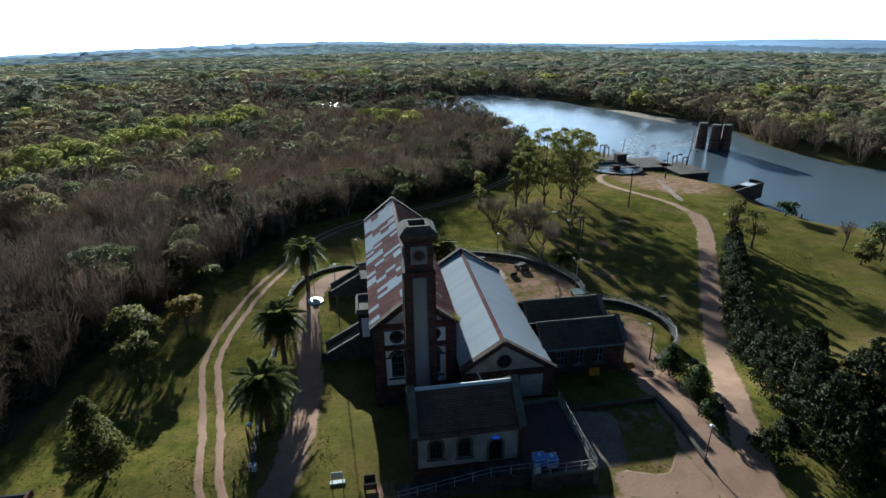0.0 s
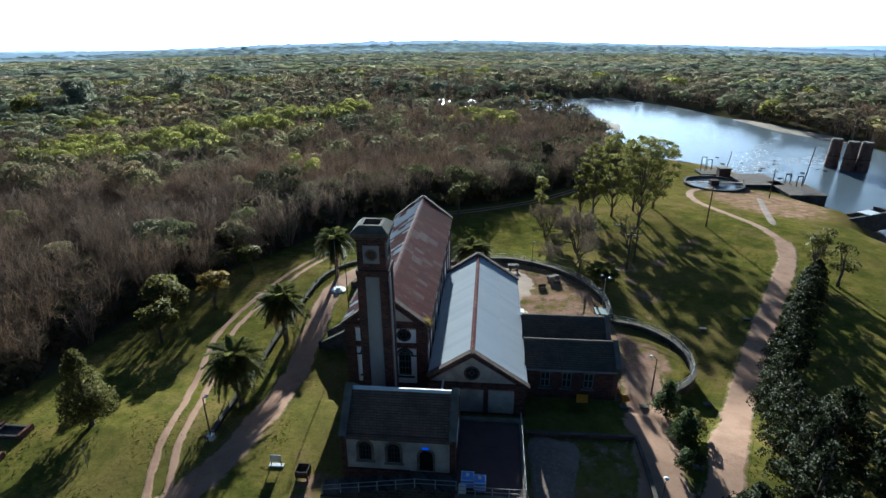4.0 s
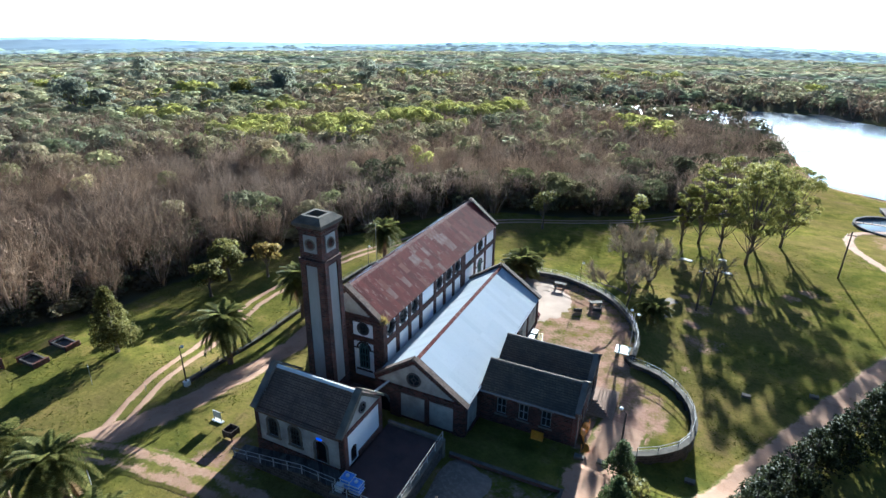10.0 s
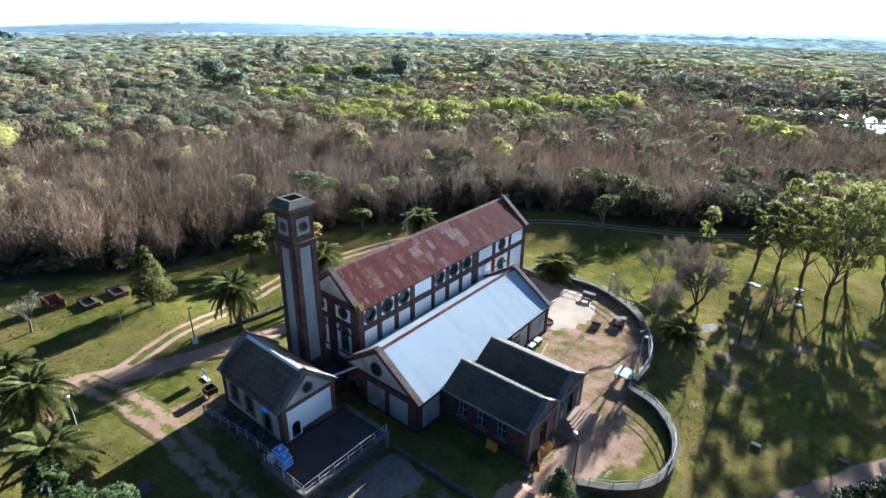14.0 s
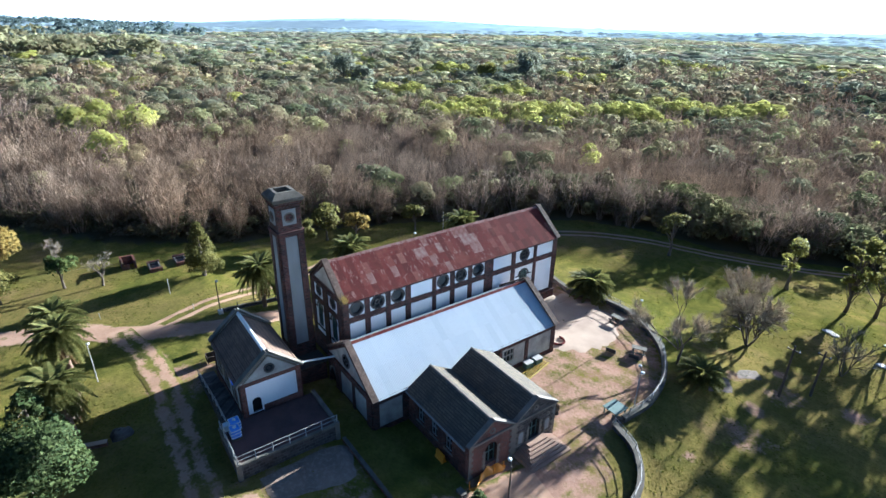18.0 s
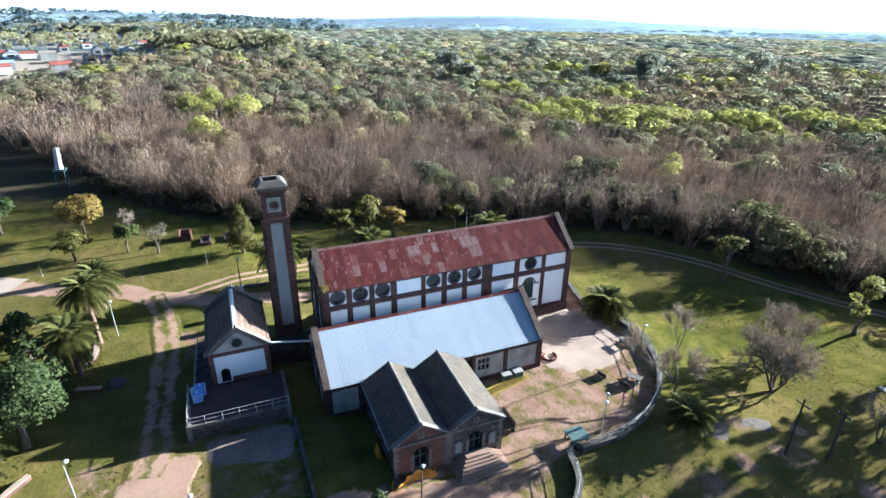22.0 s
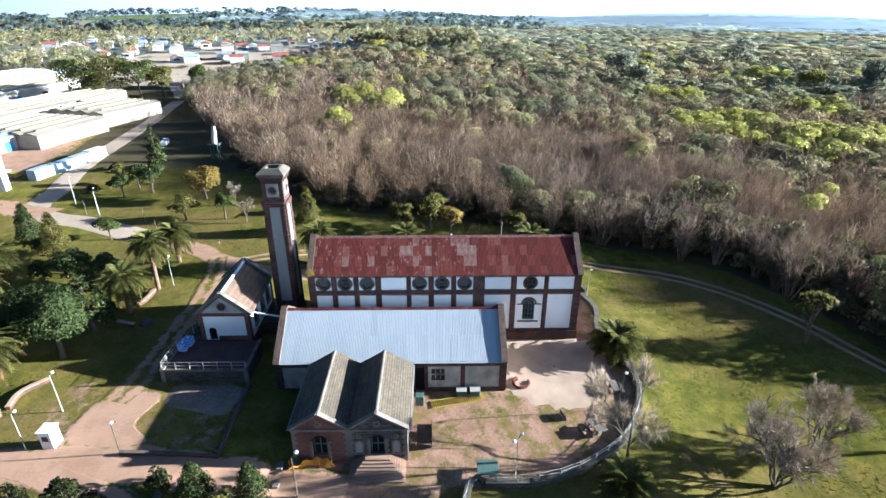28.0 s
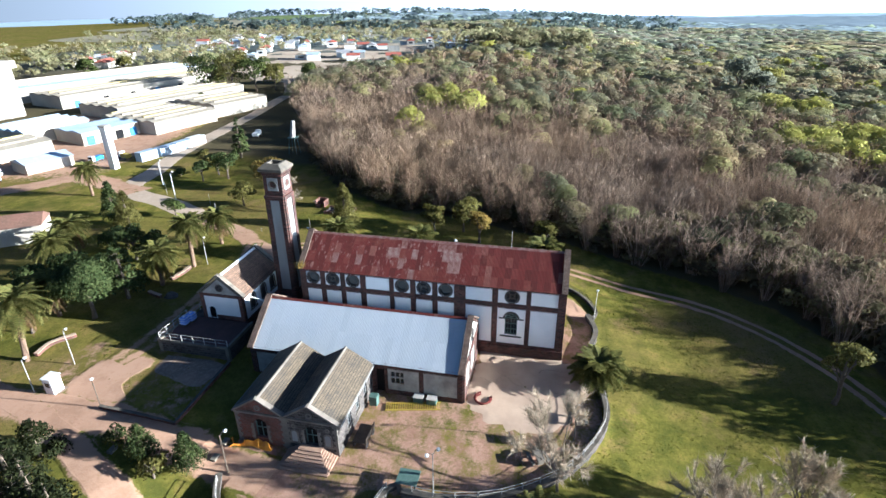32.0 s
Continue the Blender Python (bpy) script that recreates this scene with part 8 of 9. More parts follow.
for x, y, h in ((59.5, 111.3, 8.5), (40.0, 91.0, 6.2), (88.0, 145.0, 8.0), (38.0, 87.6, 7.0)):
    t = thing("utility_pole", (x, y, ground_z(x, y)), "tall dark timber utility pole", "pole", "utility poles")
    bm = bmesh.new()
    tube(bm, [(0, 0, -0.5), (0, 0, h)], [0.16, 0.1], 8)
    part("pole", bm, M["wood_pole"], t)
    part("cross_arm", boxes((-0.7, 0.7, -0.06, 0.06, h - 0.7, h - 0.58)), M["wood_pole"], t)
    bm = bmesh.new()
    for q in (-0.6, 0.0, 0.6):
        tube(bm, [(q, 0, h - 0.58), (q, 0, h - 0.42)], [0.05, 0.03], 6)
    part("insulator", bm, M["lamp_white"], t)
fp = thing("flagpole", (-8.6, 73.2, ground_z(-8.6, 73.2)), "tall thin flagpole on a round white stepped base", "flagpole")
bm = bmesh.new()
tube(bm, [(0, 0, 0.3), (0, 0, 9.6)], [0.05, 0.03], 8)
part("pole", bm, M["rail"], fp)
for r, z0, z1 in ((1.15, -0.2, 0.16), (0.72, 0.16, 0.34), (0.4, 0.34, 0.6)):
    bm = bmesh.new()
    tube(bm, [(0, 0, z0), (0, 0, z1)], r, 20)
    part("base_step", bm, M["lamp_white"], fp)

# west porch and outside stairs of the tall hall
for k, (yc, top) in enumerate(((58.6, 2.9), (75.6, 2.9))):
    w = thing("outside_stair", (-0.45, yc, 0.4), "dark stone outside stair with sloping parapets", "stairs")
    for i in range(12):
        part("step", boxes((-1.6 - (i + 1) * 0.36, -1.6 - i * 0.36, -1.3, 1.3, -0.6, 2.7 - (i + 1) * 0.22)), M["concrete"], w)
    part("landing", boxes((-1.6, 0.0, -1.5, 1.5, -0.6, 2.7)), M["stone"], w)
    for s in (-1.55, 1.3):
        bm = bmesh.new()
        prism(bm, [(-6.0, -0.6), (-1.5, -0.6), (-1.5, 3.4), (-6.0, 0.8)], s, s + 0.25, "y")
        part("parapet", bm, M["stone"], w)
        bm = bmesh.new()
        prism(bm, [(-6.15, 0.72), (-1.5, 3.4), (-1.5, 3.52), (-6.15, 0.86)], s - 0.05, s + 0.3, "y")
        part("parapet_coping", bm, M["cap_stone"], w, "pale coping")
    part("newel", boxes((-6.3, -5.9, -1.6, -1.2, -0.6, 1.1), bevel=0.03), M["stone"], w)
    if k == 0:
        p = thing("west_porch", (-0.45, yc, 0.4), "small flat-roofed brick porch with white panels", "porch")
        part("porch_body", boxes((-1.6, 0.0, -1.95, 1.95, 2.72, 6.4)), M["brick_dark"], p)
        for s in (-1, 1):
            part("white_panel", boxes((-1.25, -0.35, s * 1.95 - 0.04, s * 1.95 + 0.04, 3.2, 5.8)), M["white"], p)
        part("cornice", boxes((-1.85, 0.0, -2.2, 2.2, 6.4, 6.62), bevel=0.03), M["cap_stone"], p)
        part("parapet", boxes((-1.75, -1.55, -2.1, 2.1, 6.62, 7.0), (-1.55, 0.0, -2.1, -1.9, 6.62, 7.0), (-1.55, 0.0, 1.9, 2.1, 6.62, 7.0)), M["cap_stone"], p)
        bm = bmesh.new()
        flat(bm, WEST(-1.6), arch_pts(-0.6, 0.6, 2.75, 4.6), 0.0, 0.04)
        part("door", bm, M["dark"], p, "dark arched doorway")

# terrace: two wrapped tanks
for x, y, s in ((12.9, 34.0, 1.0), (13.9, 33.75, 0.95)):
    t = thing("water_tank", (x, y, TZ), "pale blue wrapped plastic tank on a pallet", "tank", "tanks on the terrace")
    part("pallet", boxes((-0.55 * s, 0.55 * s, -0.5 * s, 0.5 * s, 0, 0.14)), M["wood_pole"], t)
    part("tank_body", boxes((-0.5 * s, 0.5 * s, -0.46 * s, 0.46 * s, 0.14, 1.15), bevel=0.1), M["tank_blue"], t)
    bm = bmesh.new()
    for q in (-0.3, 0.05, 0.38):
        box(bm, -0.53 * s, 0.53 * s, -0.49 * s, 0.49 * s, 0.65 + q, 0.7 + q)
    part("strap", bm, M["lamp_white"], t)
    bm = bmesh.new()
    tube(bm, [(0, 0, 1.14), (0, 0, 1.26)], 0.16, 10)
    part("lid", bm, M["lamp_white"], t)
t = thing("white_box", (12.5, 33.3, TZ), "small white box beside the tanks", "box")
part("box_body", boxes((-0.3, 0.3, -0.25, 0.25, 0, 0.7), bevel=0.03), M["lamp_white"], t)
t = thing("service_pipe", (10.0, 41.2, 5.9), "pale pipe between the house and the long hall", "pipe")
bm = bmesh.new()
tube(bm, [(0, -0.25, 0), (-0.05, 4.6, -1.0)], 0.11, 8)
part("pipe_run", bm, M["lamp_white"], t)
t = thing("lean_to", (0, 0, 0), "dark flat-roofed brick passage between tower and house", "outbuilding")
part("passage_wall", boxes((5.7, 8.0, 41.2, 45.4, 0.4, 3.2)), M["brick_dark"], t)
part("passage_roof", boxes((5.6, 8.1, 41.2, 45.5, 3.2, 3.35)), M["slate"], t)

# loose things about the yard
t = thing("orange_net_fence", (28.9, 51.3, 0.4), "sagging orange plastic safety net on stakes", "safety fence")
vs, fs = [], []
for i in range(28):
    f = i / 27
    for k in range(5):
        vs.append((0.35 * math.sin(f * 9 + k * 0.6) * 0.35 + 0.18 * k * math.cos(f * 5), -2.1 + 4.3 * f, 0.02 + 0.17 * k * (0.55 + 0.45 * math.sin(f * 13) ** 2)))
for i in range(27):
    for k in range(4):
        fs.append((5 * i + k, 5 * i + k + 1, 5 * i + k + 6, 5 * i + k + 5))
net = pydata("net", vs, fs, M["orange"], t)
net.modifiers.new("thickness", "SOLIDIFY").thickness = 0.03
for f in (-2.0, -0.7, 0.8, 2.0):
    ob = part("stake", boxes((-0.03, 0.03, f - 0.03, f + 0.03, -0.2, 0.9)), M["orange"], t)
t = thing("orange_barrier", (24.6, 49.2, 0.4), "yellow-orange plastic road barrier", "barrier")
bm = bmesh.new()
prism(bm, [(-0.25, 0), (0.25, 0), (0.12, 0.35), (0.08, 0.85), (-0.08, 0.85), (-0.12, 0.35)], -0.6, 0.6, "x")
part("barrier_body", bm, M["orange"], t)
t = thing("yellow_ladder_frame", (19.9, 65.6, 0.45), "yellow metal lattice frame lying on the ground", "frame")
for s in (-0.55, 0.55):
    part("side_rail", boxes((s - 0.05, s + 0.05, -3.0, 3.0, 0, 0.1)), M["yellow"], t)
for i in range(24):
    part("rung", boxes((-0.5, 0.5, -2.95 + i * 0.25, -2.88 + i * 0.25, 0.02, 0.09)), M["yellow"], t)
t.rotation_euler = (0, 0, 0.22)
t = thing("green_cabinet", (20.6, 61.4, 0.4), "dull green metal cabinet on legs", "cabinet")
part("cabinet_body", boxes((-0.4, 0.4, -0.45, 0.45, 0.3, 1.5), bevel=0.03), M["green_metal"], t)
for sx in (-0.34, 0.28):
    for sy in (-0.4, 0.32):
        part("leg", boxes((sx, sx + 0.06, sy, sy + 0.06, 0, 0.3)), M["yellow"], t)
for y in (66.0, 67.5):
    t = thing("green_tank", (18.9, y, 0.4), "dull green metal tank against the wall", "tank")
    part("tank_body", boxes((-0.4, 0.4, -0.55, 0.55, 0.0, 0.75), bevel=0.06), M["green_metal"], t)
    part("lid", boxes((-0.43, 0.43, -0.58, 0.58, 0.75, 0.81)), M["rail"], t)
t = thing("iron_rings", (17.0, 72.9, 0.43), "two rusty half rings of iron pipe on the paving", "scrap iron")
for r, o in ((0.95, 0.0), (0.8, 0.25)):
    bm = bmesh.new()
    tube(bm, [(o + r * math.cos(a * 0.25), r * math.sin(a * 0.25) , 0.12 + 0.1 * o) for a in range(-11, 9)], 0.11, 8)
    part("ring", bm, M["rust"], t)
t = thing("flat_cart", (25.6, 62.0, 0.4), "grey timber flat cart beside the stone wall", "cart")
part("deck", boxes((-1.3, 1.3, -0.75, 0.75, 0.75, 0.87)), M["wood_pole"], t)
part("rail_board", boxes((-1.3, 1.3, 0.68, 0.75, 0.87, 1.4)), M["wood_pole"], t)
for sx in (-0.9, 0.9):
    for sy in (-0.7, 0.6):
        bm = bmesh.new()
        tube(bm, [(sx, sy, 0.4), (sx, sy + 0.1, 0.4)], 0.4, 14)
        part("wheel", bm, M["iron"], t)
t = thing("green_table", (30.0, 67.9, 0.4), "green-topped low shelter table by the wall", "table")
part("tabletop", boxes((-0.9, 0.9, -1.0, 1.0, 0.85, 0.95), bevel=0.02), M["green_metal"], t)
for sx in (-0.75, 0.65):
    for sy in (-0.85, 0.75):
        part("leg", boxes((sx, sx + 0.1, sy, sy + 0.1, 0, 0.85)), M["green_metal"], t)
for x, y, a in ((24.6, 79.4, 0.5), (18.4, 83.2, 0.1)):
    t = thing("picnic_table", (x, y, 0.4), "weathered concrete picnic table with two benches", "picnic table", "picnic tables")
    part("tabletop", boxes((-0.9, 0.9, -0.4, 0.4, 0.68, 0.76), bevel=0.02), M["cap_stone"], t)
    for s in (-0.6, 0.6):
        part("leg", boxes((s - 0.1, s + 0.1, -0.3, 0.3, 0, 0.68)), M["cap_stone"], t)
    for s in (-0.8, 0.8):
        b = part("bench", boxes((-0.85, 0.85, s - 0.16, s + 0.16, 0.38, 0.45), bevel=0.015), M["cap_stone"], t)
        part("bench_leg", boxes((-0.6, -0.45, s - 0.12, s + 0.12, 0, 0.38), (0.45, 0.6, s - 0.12, s + 0.12, 0, 0.38)), M["cap_stone"], b)
    t.rotation_euler = (0, 0, a)
for x, y in ((22.6, 76.6), (25.0, 77.9)):
    t = thing("iron_plate", (x, y, 0.42), "dark iron plate standing on edge in the yard", "plate")
    part("plate_body", boxes((-0.6, 0.6, -0.05, 0.05, 0, 0.6), bevel=0.01), M["iron"], t)
    t.rotation_euler = (0.2, 0, 0.3)
t = thing("guard_booth", (26.9, 26.3, ground_z(26.9, 26.3)), "small white plastic booth with a window", "booth")
part("booth_body", boxes((-0.65, 0.65, -0.6, 0.6, 0, 2.0), bevel=0.06), M["lamp_white"], t)
part("roof", boxes((-0.75, 0.75, -0.7, 0.7, 2.0, 2.12), bevel=0.04), M["lamp_white"], t)
part("window", boxes((0.63, 0.67, -0.3, 0.3, 1.0, 1.6)), M["glass"], t)
part("door", boxes((-0.3, 0.35, 0.58, 0.63, 0.1, 1.8)), M["plaster_grey"], t)
part("concrete_foot", boxes((-0.9, 0.9, -0.9, 0.9, -0.2, 0.06)), M["pad"], t)


def brick_bench(pts, label="low curved red brick garden wall"):
    line = smooth_line(pts, 0.4)
    return wall_line("garden_wall", line, -0.2, 0.42, 0.4, "brick_red", label, "concrete", 0.06, True)


brick_bench([(22.0, 18.6), (19.6, 18.3), (17.3, 19.9)])
brick_bench([(1.3, 22.0), (-1.0, 22.4), (-2.9, 22.3)])
brick_bench([(5.6, 21.4), (6.4, 24.0)])
t = thing("rock_heap", (5.8, 25.2, ground_z(5.8, 25.2)), "dark boulder on the lawn", "boulder")
bm = bmesh.new()
bmesh.ops.create_icosphere(bm, subdivisions=3, radius=0.9)
for v in bm.verts:
    v.co *= 1 + 0.35 * noise.noise(v.co * 1.6)
    v.co.z *= 0.75
part("boulder_body", bm, M["stone"], t, smooth=True)
t = thing("notice_board", (-4.3, 36.4, ground_z(-4.3, 36.4)), "white notice sign on two posts", "sign")
part("board", boxes((-0.5, 0.5, -0.03, 0.03, 0.5, 1.2)), M["lamp_white"], t)
for s in (-0.45, 0.45):
    part("post", boxes((s - 0.04, s + 0.04, -0.04, 0.04, -0.2, 0.5)), M["rail"], t)
part("concrete_foot", boxes((-0.65, 0.65, -0.2, 0.2, -0.2, 0.12)), M["lamp_white"], t)
t = thing("timber_bin", (-1.5, 35.4, ground_z(-1.5, 35.4)), "open dark timber box on legs", "bin")
for a in ((-0.55, 0.55, -0.55, -0.48, 0.3, 0.95), (-0.55, 0.55, 0.48, 0.55, 0.3, 0.95), (-0.55, -0.48, -0.48, 0.48, 0.3, 0.95), (0.48, 0.55, -0.48, 0.48, 0.3, 0.95), (-0.48, 0.48, -0.48, 0.48, 0.3, 0.36)):
    part("board", boxes(a), M["wood_pole"], t)
for sx in (-0.52, 0.44):
    for sy in (-0.52, 0.44):
        part("leg", boxes((sx, sx + 0.08, sy, sy + 0.08, -0.1, 0.3)), M["wood_pole"], t)
t = thing("brick_hut", (-34.0, 31.4, ground_z(-34, 31.4)), "small ruined red brick hut without a roof", "ruin")
for a in ((-1.2, 1.2, -1.0, -0.75, -0.2, 1.5), (-1.2, 1.2, 0.75, 1.0, -0.2, 1.3), (-1.2, -0.95, -0.75, 0.75, -0.2, 1.4), (0.95, 1.2, -0.75, 0.1, -0.2, 0.8)):
    part("wall", boxes(a), M["brick_red"], t)
part("leaning_board", boxes((0.2, 2.2, -0.9, -0.8, 1.5, 1.62)), M["wood_pole"], t)
for x, y in ((-31.2, 34.6), (-31.5, 38.4)):
    t = thing("stone_basin", (x, y, ground_z(x, y)), "low dark stone basin in the grass", "basin")
    for a in ((-1.4, 1.4, -0.8, -0.6, -0.1, 0.4), (-1.4, 1.4, 0.6, 0.8, -0.1, 0.4), (-1.4, -1.2, -0.6, 0.6, -0.1, 0.4), (1.2, 1.4, -0.6, 0.6, -0.1, 0.4)):
        part("edge", boxes(a), M["stone"], t)
    part("basin_floor", boxes((-1.2, 1.2, -0.6, 0.6, -0.1, 0.06)), M["rock"], t)
    for sx in (-1.5, 1.5):
        part("brick_end", boxes((sx - 0.14, sx + 0.14, -0.9, 0.9, -0.1, 0.62), bevel=0.02), M["brick_red"], t)
for x, y in ((38.7, 51.3), (31.0, 48.6), (44.0, 68.2), (51.1, 71.4), (28.9, 48.4), (33.1, 39.1)):
    t = thing("concrete_block", (x, y, ground_z(x, y)), "small pale concrete block in the grass", "block", "pale marker blocks")
    part("block_body", boxes((-0.45, 0.45, -0.28, 0.28, -0.1, 0.3), bevel=0.03), M["cap_stone"], t)
# a tuft of grass on the hall's corner
t = thing("grass_tuft", (8.1, 47.9, 9.9), "dry yellow grass tuft growing on the eaves corner", "weeds")
gq = np.random.default_rng(3)
bq = gq.normal(size=(220, 3)) * (0.22, 0.22, 0.05)
link_mesh("blade_clump", mesh_np("blade_clump", slivers(gq, bq, bq + gq.normal(size=(220, 3)) * 0.25 + (0, 0, 0.6), 0.02), M["leaf_orange"]), None, t) if "leaf_orange" in M else None

# ---- riverside ----
M["pier_brick"] = brick_mat("old_pier_brick", (0.22, 0.12, 0.085), (0.14, 0.08, 0.06), (0.16, 0.12, 0.10))
def pierlike(x, y):
    t = thing("bridge_pier", (x, y, WATER_Z - 1), "tall dark brick bridge pier standing in the river", "pier", "old bridge piers")
    bm = bmesh.new()
    tube(bm, [(0, 0, 0), (0, 0, 5), (0, 0, 10.4)], [2.1, 1.9, 1.7], 12)
    part("pier_shaft", bm, M["pier_brick"], t)
    bm = bmesh.new()
    tube(bm, [(0, 0, 5.0), (0, 0, 5.4)], 2.1, 12)
    part("collar", bm, M["brick_dark"], t)
    bm = bmesh.new()
    tube(bm, [(0, 0, 10.4), (0, 0, 10.9)], [1.8, 1.6], 12)
    part("pier_cap", bm, M["cap_stone"], t)


for x, y in ((132.2, 196.4), (134.8, 191.6), (138.6, 190.6)):
    pierlike(x, y)
cl = thing("round_settling_tank", (78.9, 158.9, -5.2), "round concrete settling tank full of water", "tank")
bm = bmesh.new()
ring(bm, (0, 0, -1.5), 7.6, 8.2, (1, 0, 0), (0, 1, 0), (0, 0, 1), 2.0, 48)
part("tank_wall", bm, M["stone"], cl)
bm = bmesh.new()
tube(bm, [(0, 0, -1.4), (0, 0, -0.1)], 7.62, 48)
part("tank_water", bm, M["water"], cl)
part("bridge", boxes((-8.0, 8.0, -0.4, 0.4, 0.5, 0.65)), M["concrete"], cl)
part("centre_box", boxes((-1.1, 1.1, -1.1, 1.1, -0.3, 1.3), bevel=0.05), M["brick_dark"], cl)
railing("tank_railing", [(78.9 - 8.0, 158.5, -4.55), (78.9 + 8.0, 158.5, -4.55)], "dark railing along the tank bridge", 0.9, 1.6, mat="iron")
q = thing("quay", (0, 0, 0), "long low stone quay along the river", "quay", kind="structure")
for a in ((80.0, 88.5, 171.5, 178.0), (88.0, 99.0, 160.0, 172.0), (96.0, 105.5, 150.0, 164.0)):
    part("quay_wall", boxes((a[0], a[1], a[2], a[3], -10.5, -5.6)), M["stone"], q)
    part("quay_top", boxes((a[0] - 0.2, a[1] + 0.2, a[2] - 0.2, a[3] + 0.2, -5.6, -5.4)), M["rock"], q)
t = thing("pump_house", (85.5, 169.5, -5.4), "small dark pump house on the quay", "building")
part("pump_wall", boxes((-1.6, 1.6, -1.3, 1.3, 0, 2.4)), M["brick_dark"], t)
part("pump_roof", boxes((-1.9, 1.9, -1.6, 1.6, 2.4, 2.6)), M["slate"], t)
for x, y, h in ((81.5, 175.5, 4.5), (83.5, 176.0, 3.6), (100.5, 161.5, 3.0), (102.5, 159.0, 3.0)):
    t = thing("sluice_frame", (x, y, -5.4), "dark iron lifting frame on the quay", "frame", "sluice frames")
    for s in (-0.7, 0.7):
        part("upright", boxes((s - 0.1, s + 0.1, -0.1, 0.1, 0, h)), M["iron"], t)
    part("crossbar", boxes((-0.8, 0.8, -0.12, 0.12, h - 0.25, h)), M["iron"], t)
for x, y, h in ((87.0, 172.0, 7.0), (104.2, 160.2, 11.0)):
    t = thing("quay_mast", (x, y, -5.4), "tall thin dark mast on the quay", "mast")
    bm = bmesh.new()
    tube(bm, [(0, 0, 0), (0.9, 0, h)], [0.14, 0.08], 6)
    part("pole", bm, M["wood_pole"], t)
t = thing("ruined_block", (99.5, 128.0, -5.6), "ruined dark concrete dock with broken walls", "ruin")
for a in ((-9.5, 9.0, -2.2, -1.6, -2, 2.4), (-9.5, 9.0, 1.6, 2.2, -2, 1.8), (-9.5, -8.9, -1.6, 1.6, -2, 2.0), (8.4, 9.0, -1.6, 1.6, -2, 2.6)):
    part("wall", boxes(a), M["stone"], t)
part("slab", boxes((1.0, 5.0, -2.3, 0.5, 2.4, 2.6)), M["lamp_white"], t)
t.rotation_euler = (0, 0, 0.45)
t = thing("jetty", (100.3, 110.0, -6.6), "small dark timber jetty on the bank", "jetty")
part("deck", boxes((-2.6, 3.4, -0.9, 0.9, 0.4, 0.55)), M["wood_pole"], t)
for sx in (-2.4, 0.2, 3.0):
    for sy in (-0.8, 0.8):
        part("pile", boxes((sx - 0.1, sx + 0.1, sy - 0.1, sy + 0.1, -2.5, 1.5)), M["wood_pole"], t)
blob("footpath", [(84.2, 143.6), (85.2, 143.0), (79.0, 125.5), (75.2, 114.6), (74.0, 115.0), (77.6, 126.0)], M["pad"], 0.05, "narrow pale concrete footpath", rag=0.1)
M["sand"] = two_scale("river_sand", (0.42, 0.34, 0.25), (0.33, 0.26, 0.19), (0.5, 0.42, 0.32), 0.05, 1.0, 0.95, 0.3, 0.05)


def sandbar(pts, label, top=0.28):
    line = smooth_line(pts + pts[:1], 2.0)[:-1]
    cx, cy = sum(p[0] for p in line) / len(line), sum(p[1] for p in line) / len(line)
    n = len(line)
    vs = [(x, y, WATER_Z - 0.1) for x, y in line] + [(cx + (x - cx) * 0.7, cy + (y - cy) * 0.7, WATER_Z + top) for x, y in line] + [(cx, cy, WATER_Z + top + 0.1)]
    fs = [(i, (i + 1) % n, n + (i + 1) % n, n + i) for i in range(n)] + [(n + i, n + (i + 1) % n, 2 * n) for i in range(n)]
    tagged(pydata("sandbar", vs, fs, M["sand"]), label, "sandbar")


sandbar([(62, 300), (66, 268), (74, 262), (78, 275), (74, 290), (68, 306)], "pale sandbank at the river's edge")
sandbar([(138, 302), (147, 262), (162, 240), (168, 246), (158, 268), (146, 300)], "long pale sandbank along the far shore")
sandbar([(88, 386), (101, 358), (106, 362), (96, 386)], "narrow pale sandbank in the bend")
gr = random.Random(4)
for i in range(26):
    f = gr.random()
    x, y = 100 + 36 * f + gr.gauss(0, 3), 186 + 14 * f + gr.gauss(0, 9)
    if not bool(inside(np.array([x]), np.array([y]), RIVER)[0]):
        continue
    bm = bmesh.new()
    bmesh.ops.create_icosphere(bm, subdivisions=1, radius=gr.uniform(0.3, 1.0))
    for v in bm.verts:
        v.co *= 1 + 0.4 * noise.noise(v.co * 1.3 + Vector((i, 0, 0)))
        v.co.z *= 0.4
    ob = part("river_rock", bm, M["stone"])
    ob.location = (x, y, WATER_Z)
    tagged(ob, "dark rock standing out of the rapids", "rock", "rapids rocks")
M["foam"] = two_scale("white_water", (0.75, 0.78, 0.80), (0.55, 0.58, 0.60), (0.85, 0.87, 0.88), 0.4, 3.0, 0.6, 0.4, 0.05)
gf = np.random.default_rng(8)
fl_, ff_ = [], []
